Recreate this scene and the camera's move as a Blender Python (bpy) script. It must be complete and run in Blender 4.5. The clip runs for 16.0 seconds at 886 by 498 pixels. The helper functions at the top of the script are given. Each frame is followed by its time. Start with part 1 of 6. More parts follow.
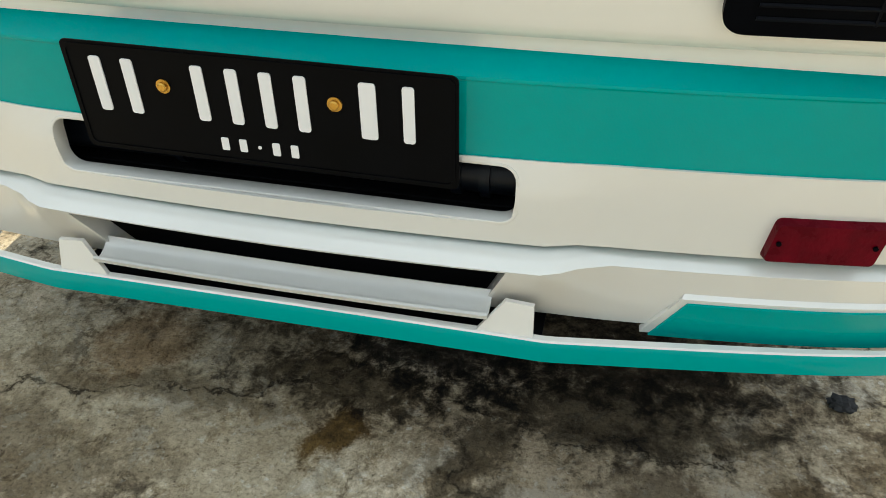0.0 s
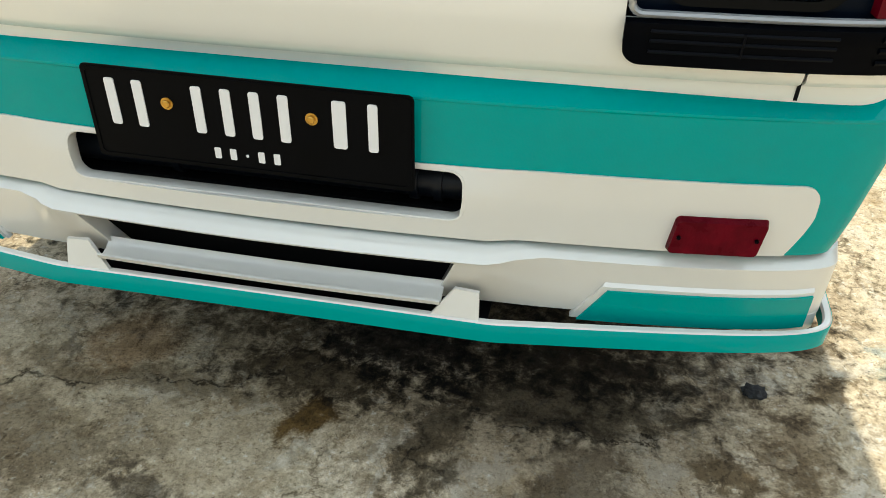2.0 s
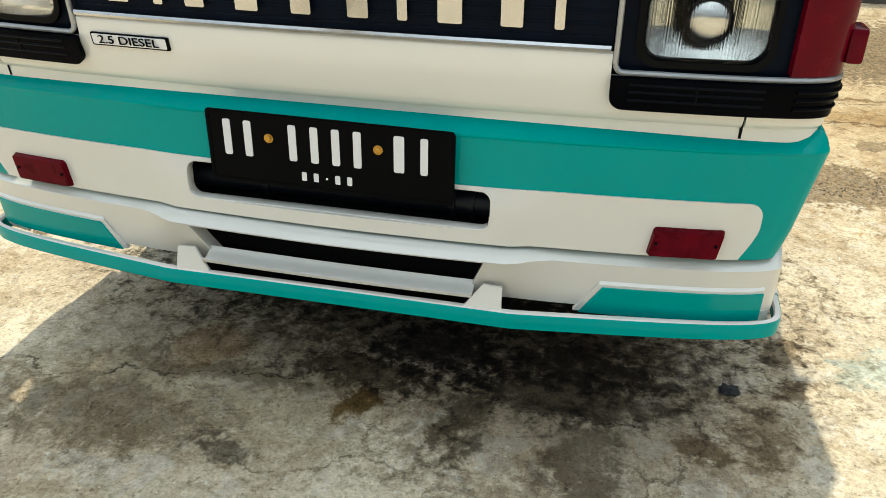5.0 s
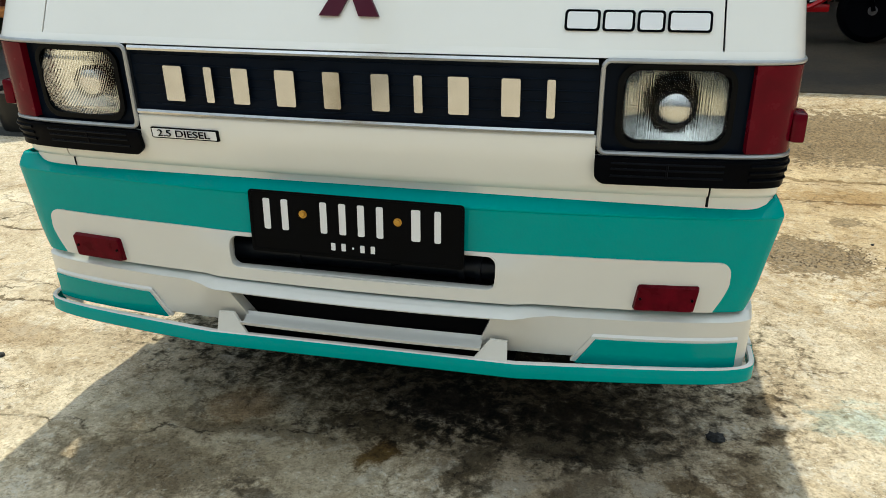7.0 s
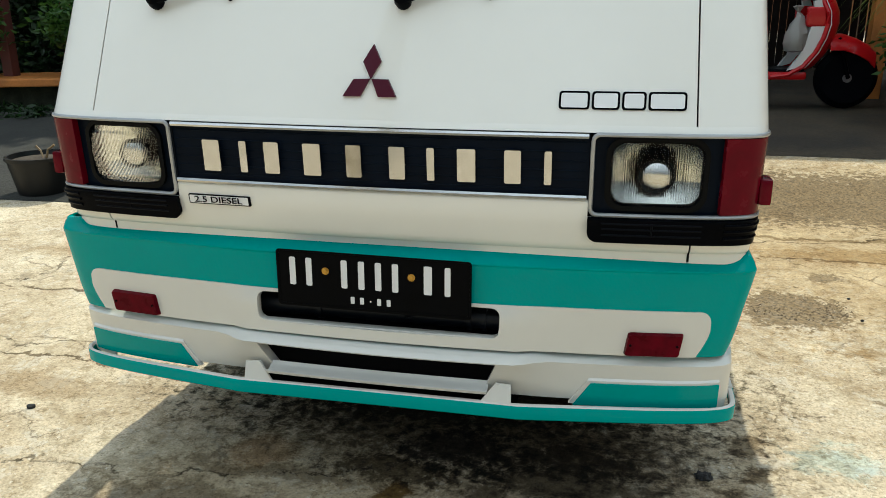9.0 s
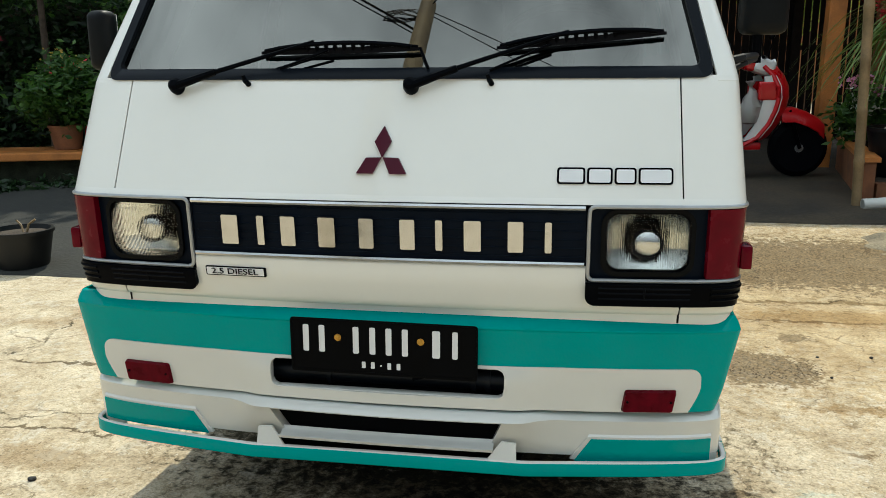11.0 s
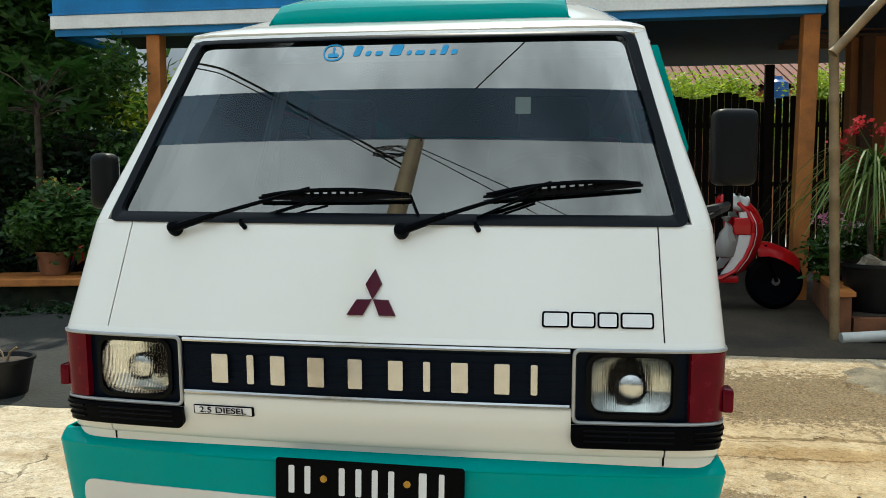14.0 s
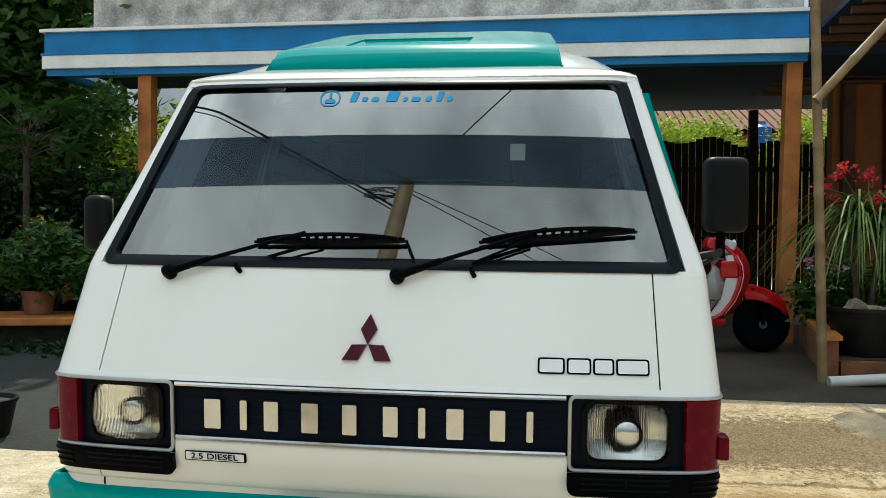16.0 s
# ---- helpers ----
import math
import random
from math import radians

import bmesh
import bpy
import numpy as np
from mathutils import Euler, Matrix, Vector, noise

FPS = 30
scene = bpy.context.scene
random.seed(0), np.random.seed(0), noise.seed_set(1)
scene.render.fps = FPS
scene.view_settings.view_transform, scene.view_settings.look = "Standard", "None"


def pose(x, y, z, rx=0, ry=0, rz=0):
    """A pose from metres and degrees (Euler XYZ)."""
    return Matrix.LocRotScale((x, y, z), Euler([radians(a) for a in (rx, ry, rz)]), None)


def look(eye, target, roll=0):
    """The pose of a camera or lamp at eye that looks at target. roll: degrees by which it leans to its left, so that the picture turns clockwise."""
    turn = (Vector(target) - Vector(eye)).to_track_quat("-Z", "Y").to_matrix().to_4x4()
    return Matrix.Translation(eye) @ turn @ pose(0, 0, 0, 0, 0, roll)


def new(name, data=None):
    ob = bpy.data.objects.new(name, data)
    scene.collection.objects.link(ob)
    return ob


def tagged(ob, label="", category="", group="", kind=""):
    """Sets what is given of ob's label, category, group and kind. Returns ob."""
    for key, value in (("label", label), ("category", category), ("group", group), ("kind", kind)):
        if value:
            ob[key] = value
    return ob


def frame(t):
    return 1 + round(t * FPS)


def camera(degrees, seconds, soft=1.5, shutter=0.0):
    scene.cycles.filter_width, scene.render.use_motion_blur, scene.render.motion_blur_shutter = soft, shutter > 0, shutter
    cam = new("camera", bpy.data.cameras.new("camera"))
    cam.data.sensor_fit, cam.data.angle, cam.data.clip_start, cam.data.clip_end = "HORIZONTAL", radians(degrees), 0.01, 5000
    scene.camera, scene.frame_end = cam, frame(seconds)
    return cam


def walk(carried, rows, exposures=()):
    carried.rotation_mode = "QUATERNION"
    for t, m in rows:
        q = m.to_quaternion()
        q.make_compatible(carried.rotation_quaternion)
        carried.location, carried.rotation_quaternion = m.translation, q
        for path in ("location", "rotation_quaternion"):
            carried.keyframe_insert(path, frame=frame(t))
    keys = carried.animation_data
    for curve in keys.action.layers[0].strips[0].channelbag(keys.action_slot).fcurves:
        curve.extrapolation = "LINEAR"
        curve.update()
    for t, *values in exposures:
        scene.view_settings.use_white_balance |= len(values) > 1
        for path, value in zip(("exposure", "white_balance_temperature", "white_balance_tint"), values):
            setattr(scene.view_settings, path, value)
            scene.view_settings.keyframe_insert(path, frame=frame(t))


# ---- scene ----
cam = camera(57.6, 16.0, 0.7)
PATH = [
    (0, (0.387, -0.724, 0.963), (-0.008, 0.816, -0.25), -1.6),
    (0.5, (0.382, -0.774, 0.977), (0.006, 0.794, -0.206), -1.1),
    (1, (0.388, -0.808, 0.985), (0.028, 0.78, -0.177), -0.7),
    (1.5, (0.413, -0.841, 0.995), (0.072, 0.76, -0.155), -0.2),
    (2, (0.447, -0.889, 1.011), (0.105, 0.728, -0.114), 0.1),
    (2.5, (0.472, -0.945, 1.02), (0.129, 0.701, -0.063), 0.7),
    (3, (0.494, -1.0, 1.033), (0.141, 0.665, -0.019), 0.8),
    (3.5, (0.502, -1.055, 1.044), (0.128, 0.622, 0.02), 1.0),
    (4, (0.5, -1.097, 1.051), (0.107, 0.585, 0.043), 1.1),
    (6.3, (0.482, -1.394, 1.101), (0.066, 0.385, 0.287), -0.5),
    (6.5, (0.49, -1.408, 1.103), (0.069, 0.381, 0.314), -0.5),
    (7, (0.515, -1.438, 1.113), (0.093, 0.369, 0.368), -0.5),
    (7.5, (0.536, -1.48, 1.138), (0.113, 0.338, 0.419), -0.4),
    (8, (0.546, -1.528, 1.15), (0.121, 0.305, 0.473), -0.5),
    (10.3, (0.459, -1.709, 1.179), (0.084, 0.19, 0.674), -0.8),
    (10.5, (0.454, -1.722, 1.182), (0.093, 0.184, 0.696), -0.7),
    (11, (0.443, -1.747, 1.193), (0.114, 0.176, 0.753), -0.7),
    (11.5, (0.438, -1.763, 1.205), (0.123, 0.173, 0.817), -0.6),
    (12, (0.439, -1.775, 1.212), (0.13, 0.173, 0.884), -0.6),
    (12.5, (0.439, -1.784, 1.224), (0.141, 0.175, 0.954), -0.5),
    (13, (0.438, -1.791, 1.229), (0.14, 0.176, 1.019), -0.4),
    (13.5, (0.436, -1.791, 1.233), (0.14, 0.18, 1.063), -0.2),
    (14, (0.439, -1.794, 1.238), (0.146, 0.18, 1.105), -0.0),
    (14.5, (0.437, -1.798, 1.243), (0.148, 0.179, 1.141), 0.2),
    (15, (0.433, -1.799, 1.244), (0.15, 0.18, 1.173), 0.3),
    (15.5, (0.43, -1.802, 1.247), (0.154, 0.179, 1.201), 0.3),
    (16, (0.418, -1.802, 1.251), (0.157, 0.181, 1.217), 0.4),
]
walk(cam, [(t, look(eye, target, roll)) for t, eye, target, roll in PATH],
     [(0.0, 0.40, 6080, 3), (3.5, 0.40, 6080, 3), (7.0, -0.02, 5960, 2), (11.0, -0.10, 5880, 1), (16.0, -0.06, 5890, 1)])

# ---- world, sun ----
SUN = Vector((-0.07, 0.69, 1.0)).normalized()
world = bpy.data.worlds.new("world")
scene.world = world
world.use_nodes = True
wn, wl = world.node_tree.nodes, world.node_tree.links
bg = wn["Background"]
sky = wn.new("ShaderNodeTexSky")
sky.sky_type, sky.sun_disc = "NISHITA", False
sky.sun_elevation = math.asin(SUN.z)
sky.sun_rotation = math.atan2(SUN.x, SUN.y)
tc = wn.new("ShaderNodeTexCoord")
cl = wn.new("ShaderNodeTexNoise")
cl.inputs["Scale"].default_value, cl.inputs["Detail"].default_value = 3.2, 7.0
cl.inputs["Roughness"].default_value, cl.inputs["Distortion"].default_value = 0.55, 0.25
drift = wn.new("ShaderNodeMapping")
drift.inputs["Location"].default_value = (1.7, 0.6, 2.3)
wl.new(tc.outputs["Generated"], drift.inputs["Vector"])
wl.new(drift.outputs[0], cl.inputs["Vector"])
rampw = wn.new("ShaderNodeValToRGB")
rampw.color_ramp.elements[0].position, rampw.color_ramp.elements[0].color = 0.32, (2.5, 2.66, 2.80, 1)
rampw.color_ramp.elements[1].position, rampw.color_ramp.elements[1].color = 0.68, (8.9, 9.35, 9.75, 1)
wl.new(cl.outputs["Fac"], rampw.inputs["Fac"])
mixw = wn.new("ShaderNodeMix")
mixw.data_type = "RGBA"
mixw.inputs["Factor"].default_value = 0.94
wl.new(sky.outputs[0], mixw.inputs["A"])
wl.new(rampw.outputs[0], mixw.inputs["B"])
# overcast sky: brighter overhead than at the horizon
sep = wn.new("ShaderNodeSeparateXYZ")
wl.new(tc.outputs["Generated"], sep.inputs[0])
high = wn.new("ShaderNodeMapRange")
high.inputs["To Min"].default_value, high.inputs["To Max"].default_value = 0.24, 2.0
high.inputs["From Max"].default_value = 0.8
wl.new(sep.outputs["Z"], high.inputs["Value"])
lift = wn.new("ShaderNodeVectorMath")
lift.operation = "SCALE"
wl.new(mixw.outputs["Result"], lift.inputs[0])
wl.new(high.outputs[0], lift.inputs["Scale"])
wl.new(lift.outputs[0], bg.inputs["Color"])
bg.inputs["Strength"].default_value = 0.113
sun = new("sun", bpy.data.lights.new("sun", "SUN"))
sun.data.energy, sun.data.angle, sun.data.color = 4.5, radians(0.6), (1.0, 0.87, 0.68)
sun.matrix_world = look(SUN * 30, (0, 0, 0))


# ---- materials ----
def mat(name, color, rough=0.5, metal=0.0, coat=0.0, vary=0.0, scale=6.0, bump=0.0, bump_scale=60.0, dark=None, fine=0.0, rnd=0.0, spec=0.5, rv=0.12):
    """A principled surface with large stains (vary), fine grain, relief and a random shade per object."""
    m = bpy.data.materials.new(name)
    m.use_nodes = True
    n, l = m.node_tree.nodes, m.node_tree.links
    b = n["Principled BSDF"]
    b.inputs["Roughness"].default_value, b.inputs["Metallic"].default_value = rough, metal
    b.inputs["Coat Weight"].default_value, b.inputs["Coat Roughness"].default_value = coat, 0.03
    b.inputs["Base Color"].default_value = (*color, 1)
    b.inputs["Specular IOR Level"].default_value = spec
    co = n.new("ShaderNodeTexCoord")
    out = None
    if vary or fine:
        t1 = n.new("ShaderNodeTexNoise")
        t1.inputs["Scale"].default_value, t1.inputs["Detail"].default_value = scale, 6
        l.new(co.outputs["Object"], t1.inputs["Vector"])
        r = n.new("ShaderNodeValToRGB")
        dk = dark or tuple(c * (1 - vary) for c in color)
        r.color_ramp.elements[0].position, r.color_ramp.elements[0].color = 0.35, (*dk, 1)
        r.color_ramp.elements[1].position, r.color_ramp.elements[1].color = 0.62, (*color, 1)
        l.new(t1.outputs["Fac"], r.inputs["Fac"])
        out = r.outputs[0]
        if fine:
            t2 = n.new("ShaderNodeTexNoise")
            t2.inputs["Scale"].default_value, t2.inputs["Detail"].default_value = scale * 14, 4
            l.new(co.outputs["Object"], t2.inputs["Vector"])
            mr = n.new("ShaderNodeMapRange")
            mr.inputs["From Min"].default_value, mr.inputs["From Max"].default_value = 0.3, 0.7
            mr.inputs["To Min"].default_value, mr.inputs["To Max"].default_value = 1 - fine, 1 + fine
            l.new(t2.outputs["Fac"], mr.inputs["Value"])
            out = scaled(n, l, out, mr.outputs[0])
        rr = n.new("ShaderNodeMapRange")
        rr.inputs["To Min"].default_value, rr.inputs["To Max"].default_value = max(rough - rv, 0.02), min(rough + rv, 1)
        l.new(t1.outputs["Fac"], rr.inputs["Value"])
        l.new(rr.outputs[0], b.inputs["Roughness"])
    if rnd:
        oi = n.new("ShaderNodeObjectInfo")
        mr = n.new("ShaderNodeMapRange")
        mr.inputs["To Min"].default_value, mr.inputs["To Max"].default_value = 1 - rnd, 1 + rnd
        l.new(oi.outputs["Random"], mr.inputs["Value"])
        if out is None:
            rgb = n.new("ShaderNodeRGB")
            rgb.outputs[0].default_value = (*color, 1)
            out = rgb.outputs[0]
        out = scaled(n, l, out, mr.outputs[0])
    if out is not None:
        l.new(out, b.inputs["Base Color"])
    if bump:
        t3 = n.new("ShaderNodeTexNoise")
        t3.inputs["Scale"].default_value, t3.inputs["Detail"].default_value = bump_scale, 5
        l.new(co.outputs["Object"], t3.inputs["Vector"])
        bp = n.new("ShaderNodeBump")
        bp.inputs["Strength"].default_value, bp.inputs["Distance"].default_value = bump, 0.01
        l.new(t3.outputs["Fac"], bp.inputs["Height"])
        l.new(bp.outputs[0], b.inputs["Normal"])
    return m


def scaled(n, l, color, value):
    mx = n.new("ShaderNodeVectorMath")
    mx.operation = "SCALE"
    l.new(color, mx.inputs[0])
    l.new(value, mx.inputs["Scale"])
    return mx.outputs[0]


def leaf_mat(name, a, b, rough=0.5, trans=0.42):
    """Leaves: colour varies per leaf; some light comes through."""
    m = bpy.data.materials.new(name)
    m.use_nodes = True
    n, l = m.node_tree.nodes, m.node_tree.links
    p = n["Principled BSDF"]
    g = n.new("ShaderNodeNewGeometry")
    r = n.new("ShaderNodeValToRGB")
    r.color_ramp.elements[0].color, r.color_ramp.elements[1].color = (*a, 1), (*b, 1)
    l.new(g.outputs["Random Per Island"], r.inputs["Fac"])
    l.new(r.outputs[0], p.inputs["Base Color"])
    p.inputs["Roughness"].default_value = rough
    tr = n.new("ShaderNodeBsdfTranslucent")
    l.new(r.outputs[0], tr.inputs["Color"])
    mx = n.new("ShaderNodeMixShader")
    mx.inputs[0].default_value = trans
    l.new(p.outputs[0], mx.inputs[1])
    l.new(tr.outputs[0], mx.inputs[2])
    l.new(mx.outputs[0], n["Material Output"].inputs["Surface"])
    return m


def glass_mat(name, tint, mirror, rough=0.0, sheen=(1.0, 0.965, 0.89)):
    """A pane: part mirror, part tinted see-through."""
    m = bpy.data.materials.new(name)
    m.use_nodes = True
    n, l = m.node_tree.nodes, m.node_tree.links
    n.remove(n["Principled BSDF"])
    tr = n.new("ShaderNodeBsdfTransparent")
    tr.inputs["Color"].default_value = (*tint, 1)
    gl = n.new("ShaderNodeBsdfAnisotropic")
    gl.inputs["Roughness"].default_value = rough
    gl.inputs["Color"].default_value = (*sheen, 1)
    mx = n.new("ShaderNodeMixShader")
    lw = n.new("ShaderNodeFresnel")
    lw.inputs["IOR"].default_value = 1.45
    ad = n.new("ShaderNodeMath")
    ad.operation = "ADD"
    ad.use_clamp = True
    ad.inputs[1].default_value = mirror
    l.new(lw.outputs[0], ad.inputs[0])
    l.new(ad.outputs[0], mx.inputs[0])
    l.new(tr.outputs[0], mx.inputs[1])
    l.new(gl.outputs[0], mx.inputs[2])
    l.new(mx.outputs[0], n["Material Output"].inputs["Surface"])
    return m


def lens_mat():
    """Moulded lamp glass with upright flutes."""
    m = bpy.data.materials.new("fluted_lamp_glass")
    m.use_nodes = True
    n, l = m.node_tree.nodes, m.node_tree.links
    b = n["Principled BSDF"]
    b.inputs["Transmission Weight"].default_value, b.inputs["Roughness"].default_value, b.inputs["IOR"].default_value = 1.0, 0.0, 1.22
    b.inputs["Base Color"].default_value = (0.98, 0.99, 0.96, 1)
    co = n.new("ShaderNodeTexCoord")
    w = n.new("ShaderNodeTexWave")
    w.bands_direction = "X"
    w.inputs["Scale"].default_value, w.inputs["Distortion"].default_value = 78.0, 0.05
    l.new(co.outputs["Object"], w.inputs["Vector"])
    ad = n.new("ShaderNodeMath")
    ad.operation = "ADD"
    l.new(w.outputs["Fac"], ad.inputs[0])
    w2 = n.new("ShaderNodeTexWave")
    w2.bands_direction = "Z"
    w2.inputs["Scale"].default_value, w2.inputs["Distortion"].default_value = 13.0, 1.2
    l.new(co.outputs["Object"], w2.inputs["Vector"])
    l.new(w2.outputs["Fac"], ad.inputs[1])
    bp = n.new("ShaderNodeBump")
    bp.inputs["Strength"].default_value, bp.inputs["Distance"].default_value = 0.38, 0.0015
    l.new(ad.outputs[0], bp.inputs["Height"])
    l.new(bp.outputs[0], b.inputs["Normal"])
    return m


def concrete_mat():
    """Worn outdoor concrete: blotches, crusts, dark damp stains, painted bumper shade, hairline cracks and pits."""
    m = bpy.data.materials.new("worn_concrete")
    m.use_nodes = True
    n, l = m.node_tree.nodes, m.node_tree.links
    b = n["Principled BSDF"]
    co = n.new("ShaderNodeTexCoord")

    def tex(scale, detail=8, dist=0.0, rough=0.6):
        t = n.new("ShaderNodeTexNoise")
        t.inputs["Scale"].default_value, t.inputs["Detail"].default_value = scale, detail
        t.inputs["Distortion"].default_value, t.inputs["Roughness"].default_value = dist, rough
        l.new(co.outputs["Object"], t.inputs["Vector"])
        return t.outputs["Fac"]

    def ramp(src, *stops):
        r = n.new("ShaderNodeValToRGB")
        while len(r.color_ramp.elements) < len(stops):
            r.color_ramp.elements.new(0.5)
        for e, (p, c) in zip(r.color_ramp.elements, stops):
            e.position, e.color = p, (*c, 1) if len(c) == 3 else c
        l.new(src, r.inputs["Fac"])
        return r.outputs[0]

    def mix(f, a, bb, mode="MIX"):
        mx = n.new("ShaderNodeMix")
        mx.data_type, mx.blend_type = "RGBA", mode
        mx.clamp_factor = True
        for k, v in (("Factor", f), ("A", a), ("B", bb)):
            if isinstance(v, (int, float)):
                mx.inputs[k].default_value = v
            elif isinstance(v, tuple):
                mx.inputs[k].default_value = (*v, 1)
            else:
                l.new(v, mx.inputs[k])
        return mx.outputs["Result"]

    def blob(x, y, rx, ry, soft=0.4, turn=0.0):
        """1 inside a ragged oval round (x, y)."""
        mp = n.new("ShaderNodeMapping")
        mp.vector_type = "TEXTURE"
        mp.inputs["Location"].default_value = (x, y, 0)
        mp.inputs["Rotation"].default_value = (0, 0, turn)
        mp.inputs["Scale"].default_value = (rx, ry, 1)
        l.new(warped.outputs[0], mp.inputs["Vector"])
        flat = n.new("ShaderNodeVectorMath")
        flat.operation = "MULTIPLY"
        flat.inputs[1].default_value = (1, 1, 0)
        l.new(mp.outputs[0], flat.inputs[0])
        ln = n.new("ShaderNodeVectorMath")
        ln.operation = "LENGTH"
        l.new(flat.outputs[0], ln.inputs[0])
        ad = n.new("ShaderNodeMath")
        ad.operation = "MULTIPLY_ADD"
        l.new(wob, ad.inputs[0])
        ad.inputs[1].default_value = 3.0
        l.new(ln.outputs["Value"], ad.inputs[2])
        mr = n.new("ShaderNodeMapRange")
        mr.interpolation_type = "SMOOTHSTEP"
        mr.inputs["From Min"].default_value, mr.inputs["From Max"].default_value = 2.5 + soft * 0.30, 2.5 - soft * 0.30
        l.new(ad.outputs[0], mr.inputs["Value"])
        return mr.outputs[0]

    # coordinates pushed about a little, so that no outline runs smooth
    nz = n.new("ShaderNodeTexNoise")
    nz.inputs["Scale"].default_value, nz.inputs["Detail"].default_value, nz.inputs["Roughness"].default_value = 7.0, 9, 0.65
    l.new(co.outputs["Object"], nz.inputs["Vector"])
    push = n.new("ShaderNodeVectorMath")
    push.operation = "MULTIPLY_ADD"
    l.new(nz.outputs["Color"], push.inputs[0])
    push.inputs[1].default_value = (0.22, 0.22, 0)
    l.new(co.outputs["Object"], push.inputs[2])
    warped = n.new("ShaderNodeVectorMath")
    warped.operation = "SUBTRACT"
    l.new(push.outputs[0], warped.inputs[0])
    warped.inputs[1].default_value = (0.11, 0.11, 0)
    wob = tex(26.0, 12, 0.3, 0.72)

    base = ramp(tex(3.0, 15, 0.3, 0.66), (0.34, (0.37, 0.290, 0.190)), (0.44, (0.47, 0.385, 0.268)), (0.54, (0.53, 0.445, 0.322)), (0.64, (0.62, 0.535, 0.400)))
    mottle = ramp(tex(17.0, 12, 0.5, 0.70), (0.36, (0.84, 0.83, 0.80)), (0.46, (0.97, 0.97, 0.96)), (0.62, (1.10, 1.10, 1.09)))
    col = mix(1.0, base, mottle, "MULTIPLY")
    grain = ramp(tex(120.0, 8, 0.2, 0.78), (0.38, (0.62, 0.61, 0.58)), (0.47, (0.95, 0.95, 0.95)), (0.60, (1.18, 1.18, 1.16)))
    col = mix(1.0, col, grain, "MULTIPLY")
    # flaked skin, pale chips, dark mould, pits
    crust = ramp(tex(9.0, 15, 0.5, 0.74), (0.555, (0, 0, 0)), (0.565, (1, 1, 1)))
    col = mix(crust, col, mix(0.5, col, (0.56, 0.51, 0.42)))
    # worn-off skin with crisp ragged rims, and fine dark grit
    worn = ramp(tex(15.0, 15, 0.2, 0.80), (0.565, (0, 0, 0)), (0.575, (1, 1, 1)))
    col = mix(worn, col, mix(1.0, col, (0.70, 0.67, 0.61), "MULTIPLY"))
    grit = ramp(tex(46.0, 15, 0.0, 0.85), (0.40, (0.62, 0.60, 0.56)), (0.47, (1, 1, 1)), (0.56, (1, 1, 1)), (0.63, (1.28, 1.27, 1.24)))
    col = mix(1.0, col, grit, "MULTIPLY")
    chip = ramp(tex(66.0, 6, 0.0, 0.70), (0.605, (0, 0, 0)), (0.615, (1, 1, 1)))
    col = mix(chip, col, mix(0.6, col, (0.70, 0.66, 0.56)))
    mould = ramp(tex(6.5, 15, 0.9, 0.74), (0.53, (0, 0, 0)), (0.62, (1, 1, 1)))
    col = mix(mould, col, mix(1.0, col, (0.80, 0.77, 0.71), "MULTIPLY"))
    fleck = ramp(tex(34.0, 13, 0.6, 0.76), (0.605, (0, 0, 0)), (0.62, (1, 1, 1)))
    col = mix(fleck, col, mix(1.0, col, (0.56, 0.53, 0.48), "MULTIPLY"))
    pit = ramp(tex(85.0, 6, 0.0, 0.70), (0.635, (0, 0, 0)), (0.65, (1, 1, 1)))
    col = mix(pit, col, mix(1.0, col, (0.38, 0.36, 0.32), "MULTIPLY"))

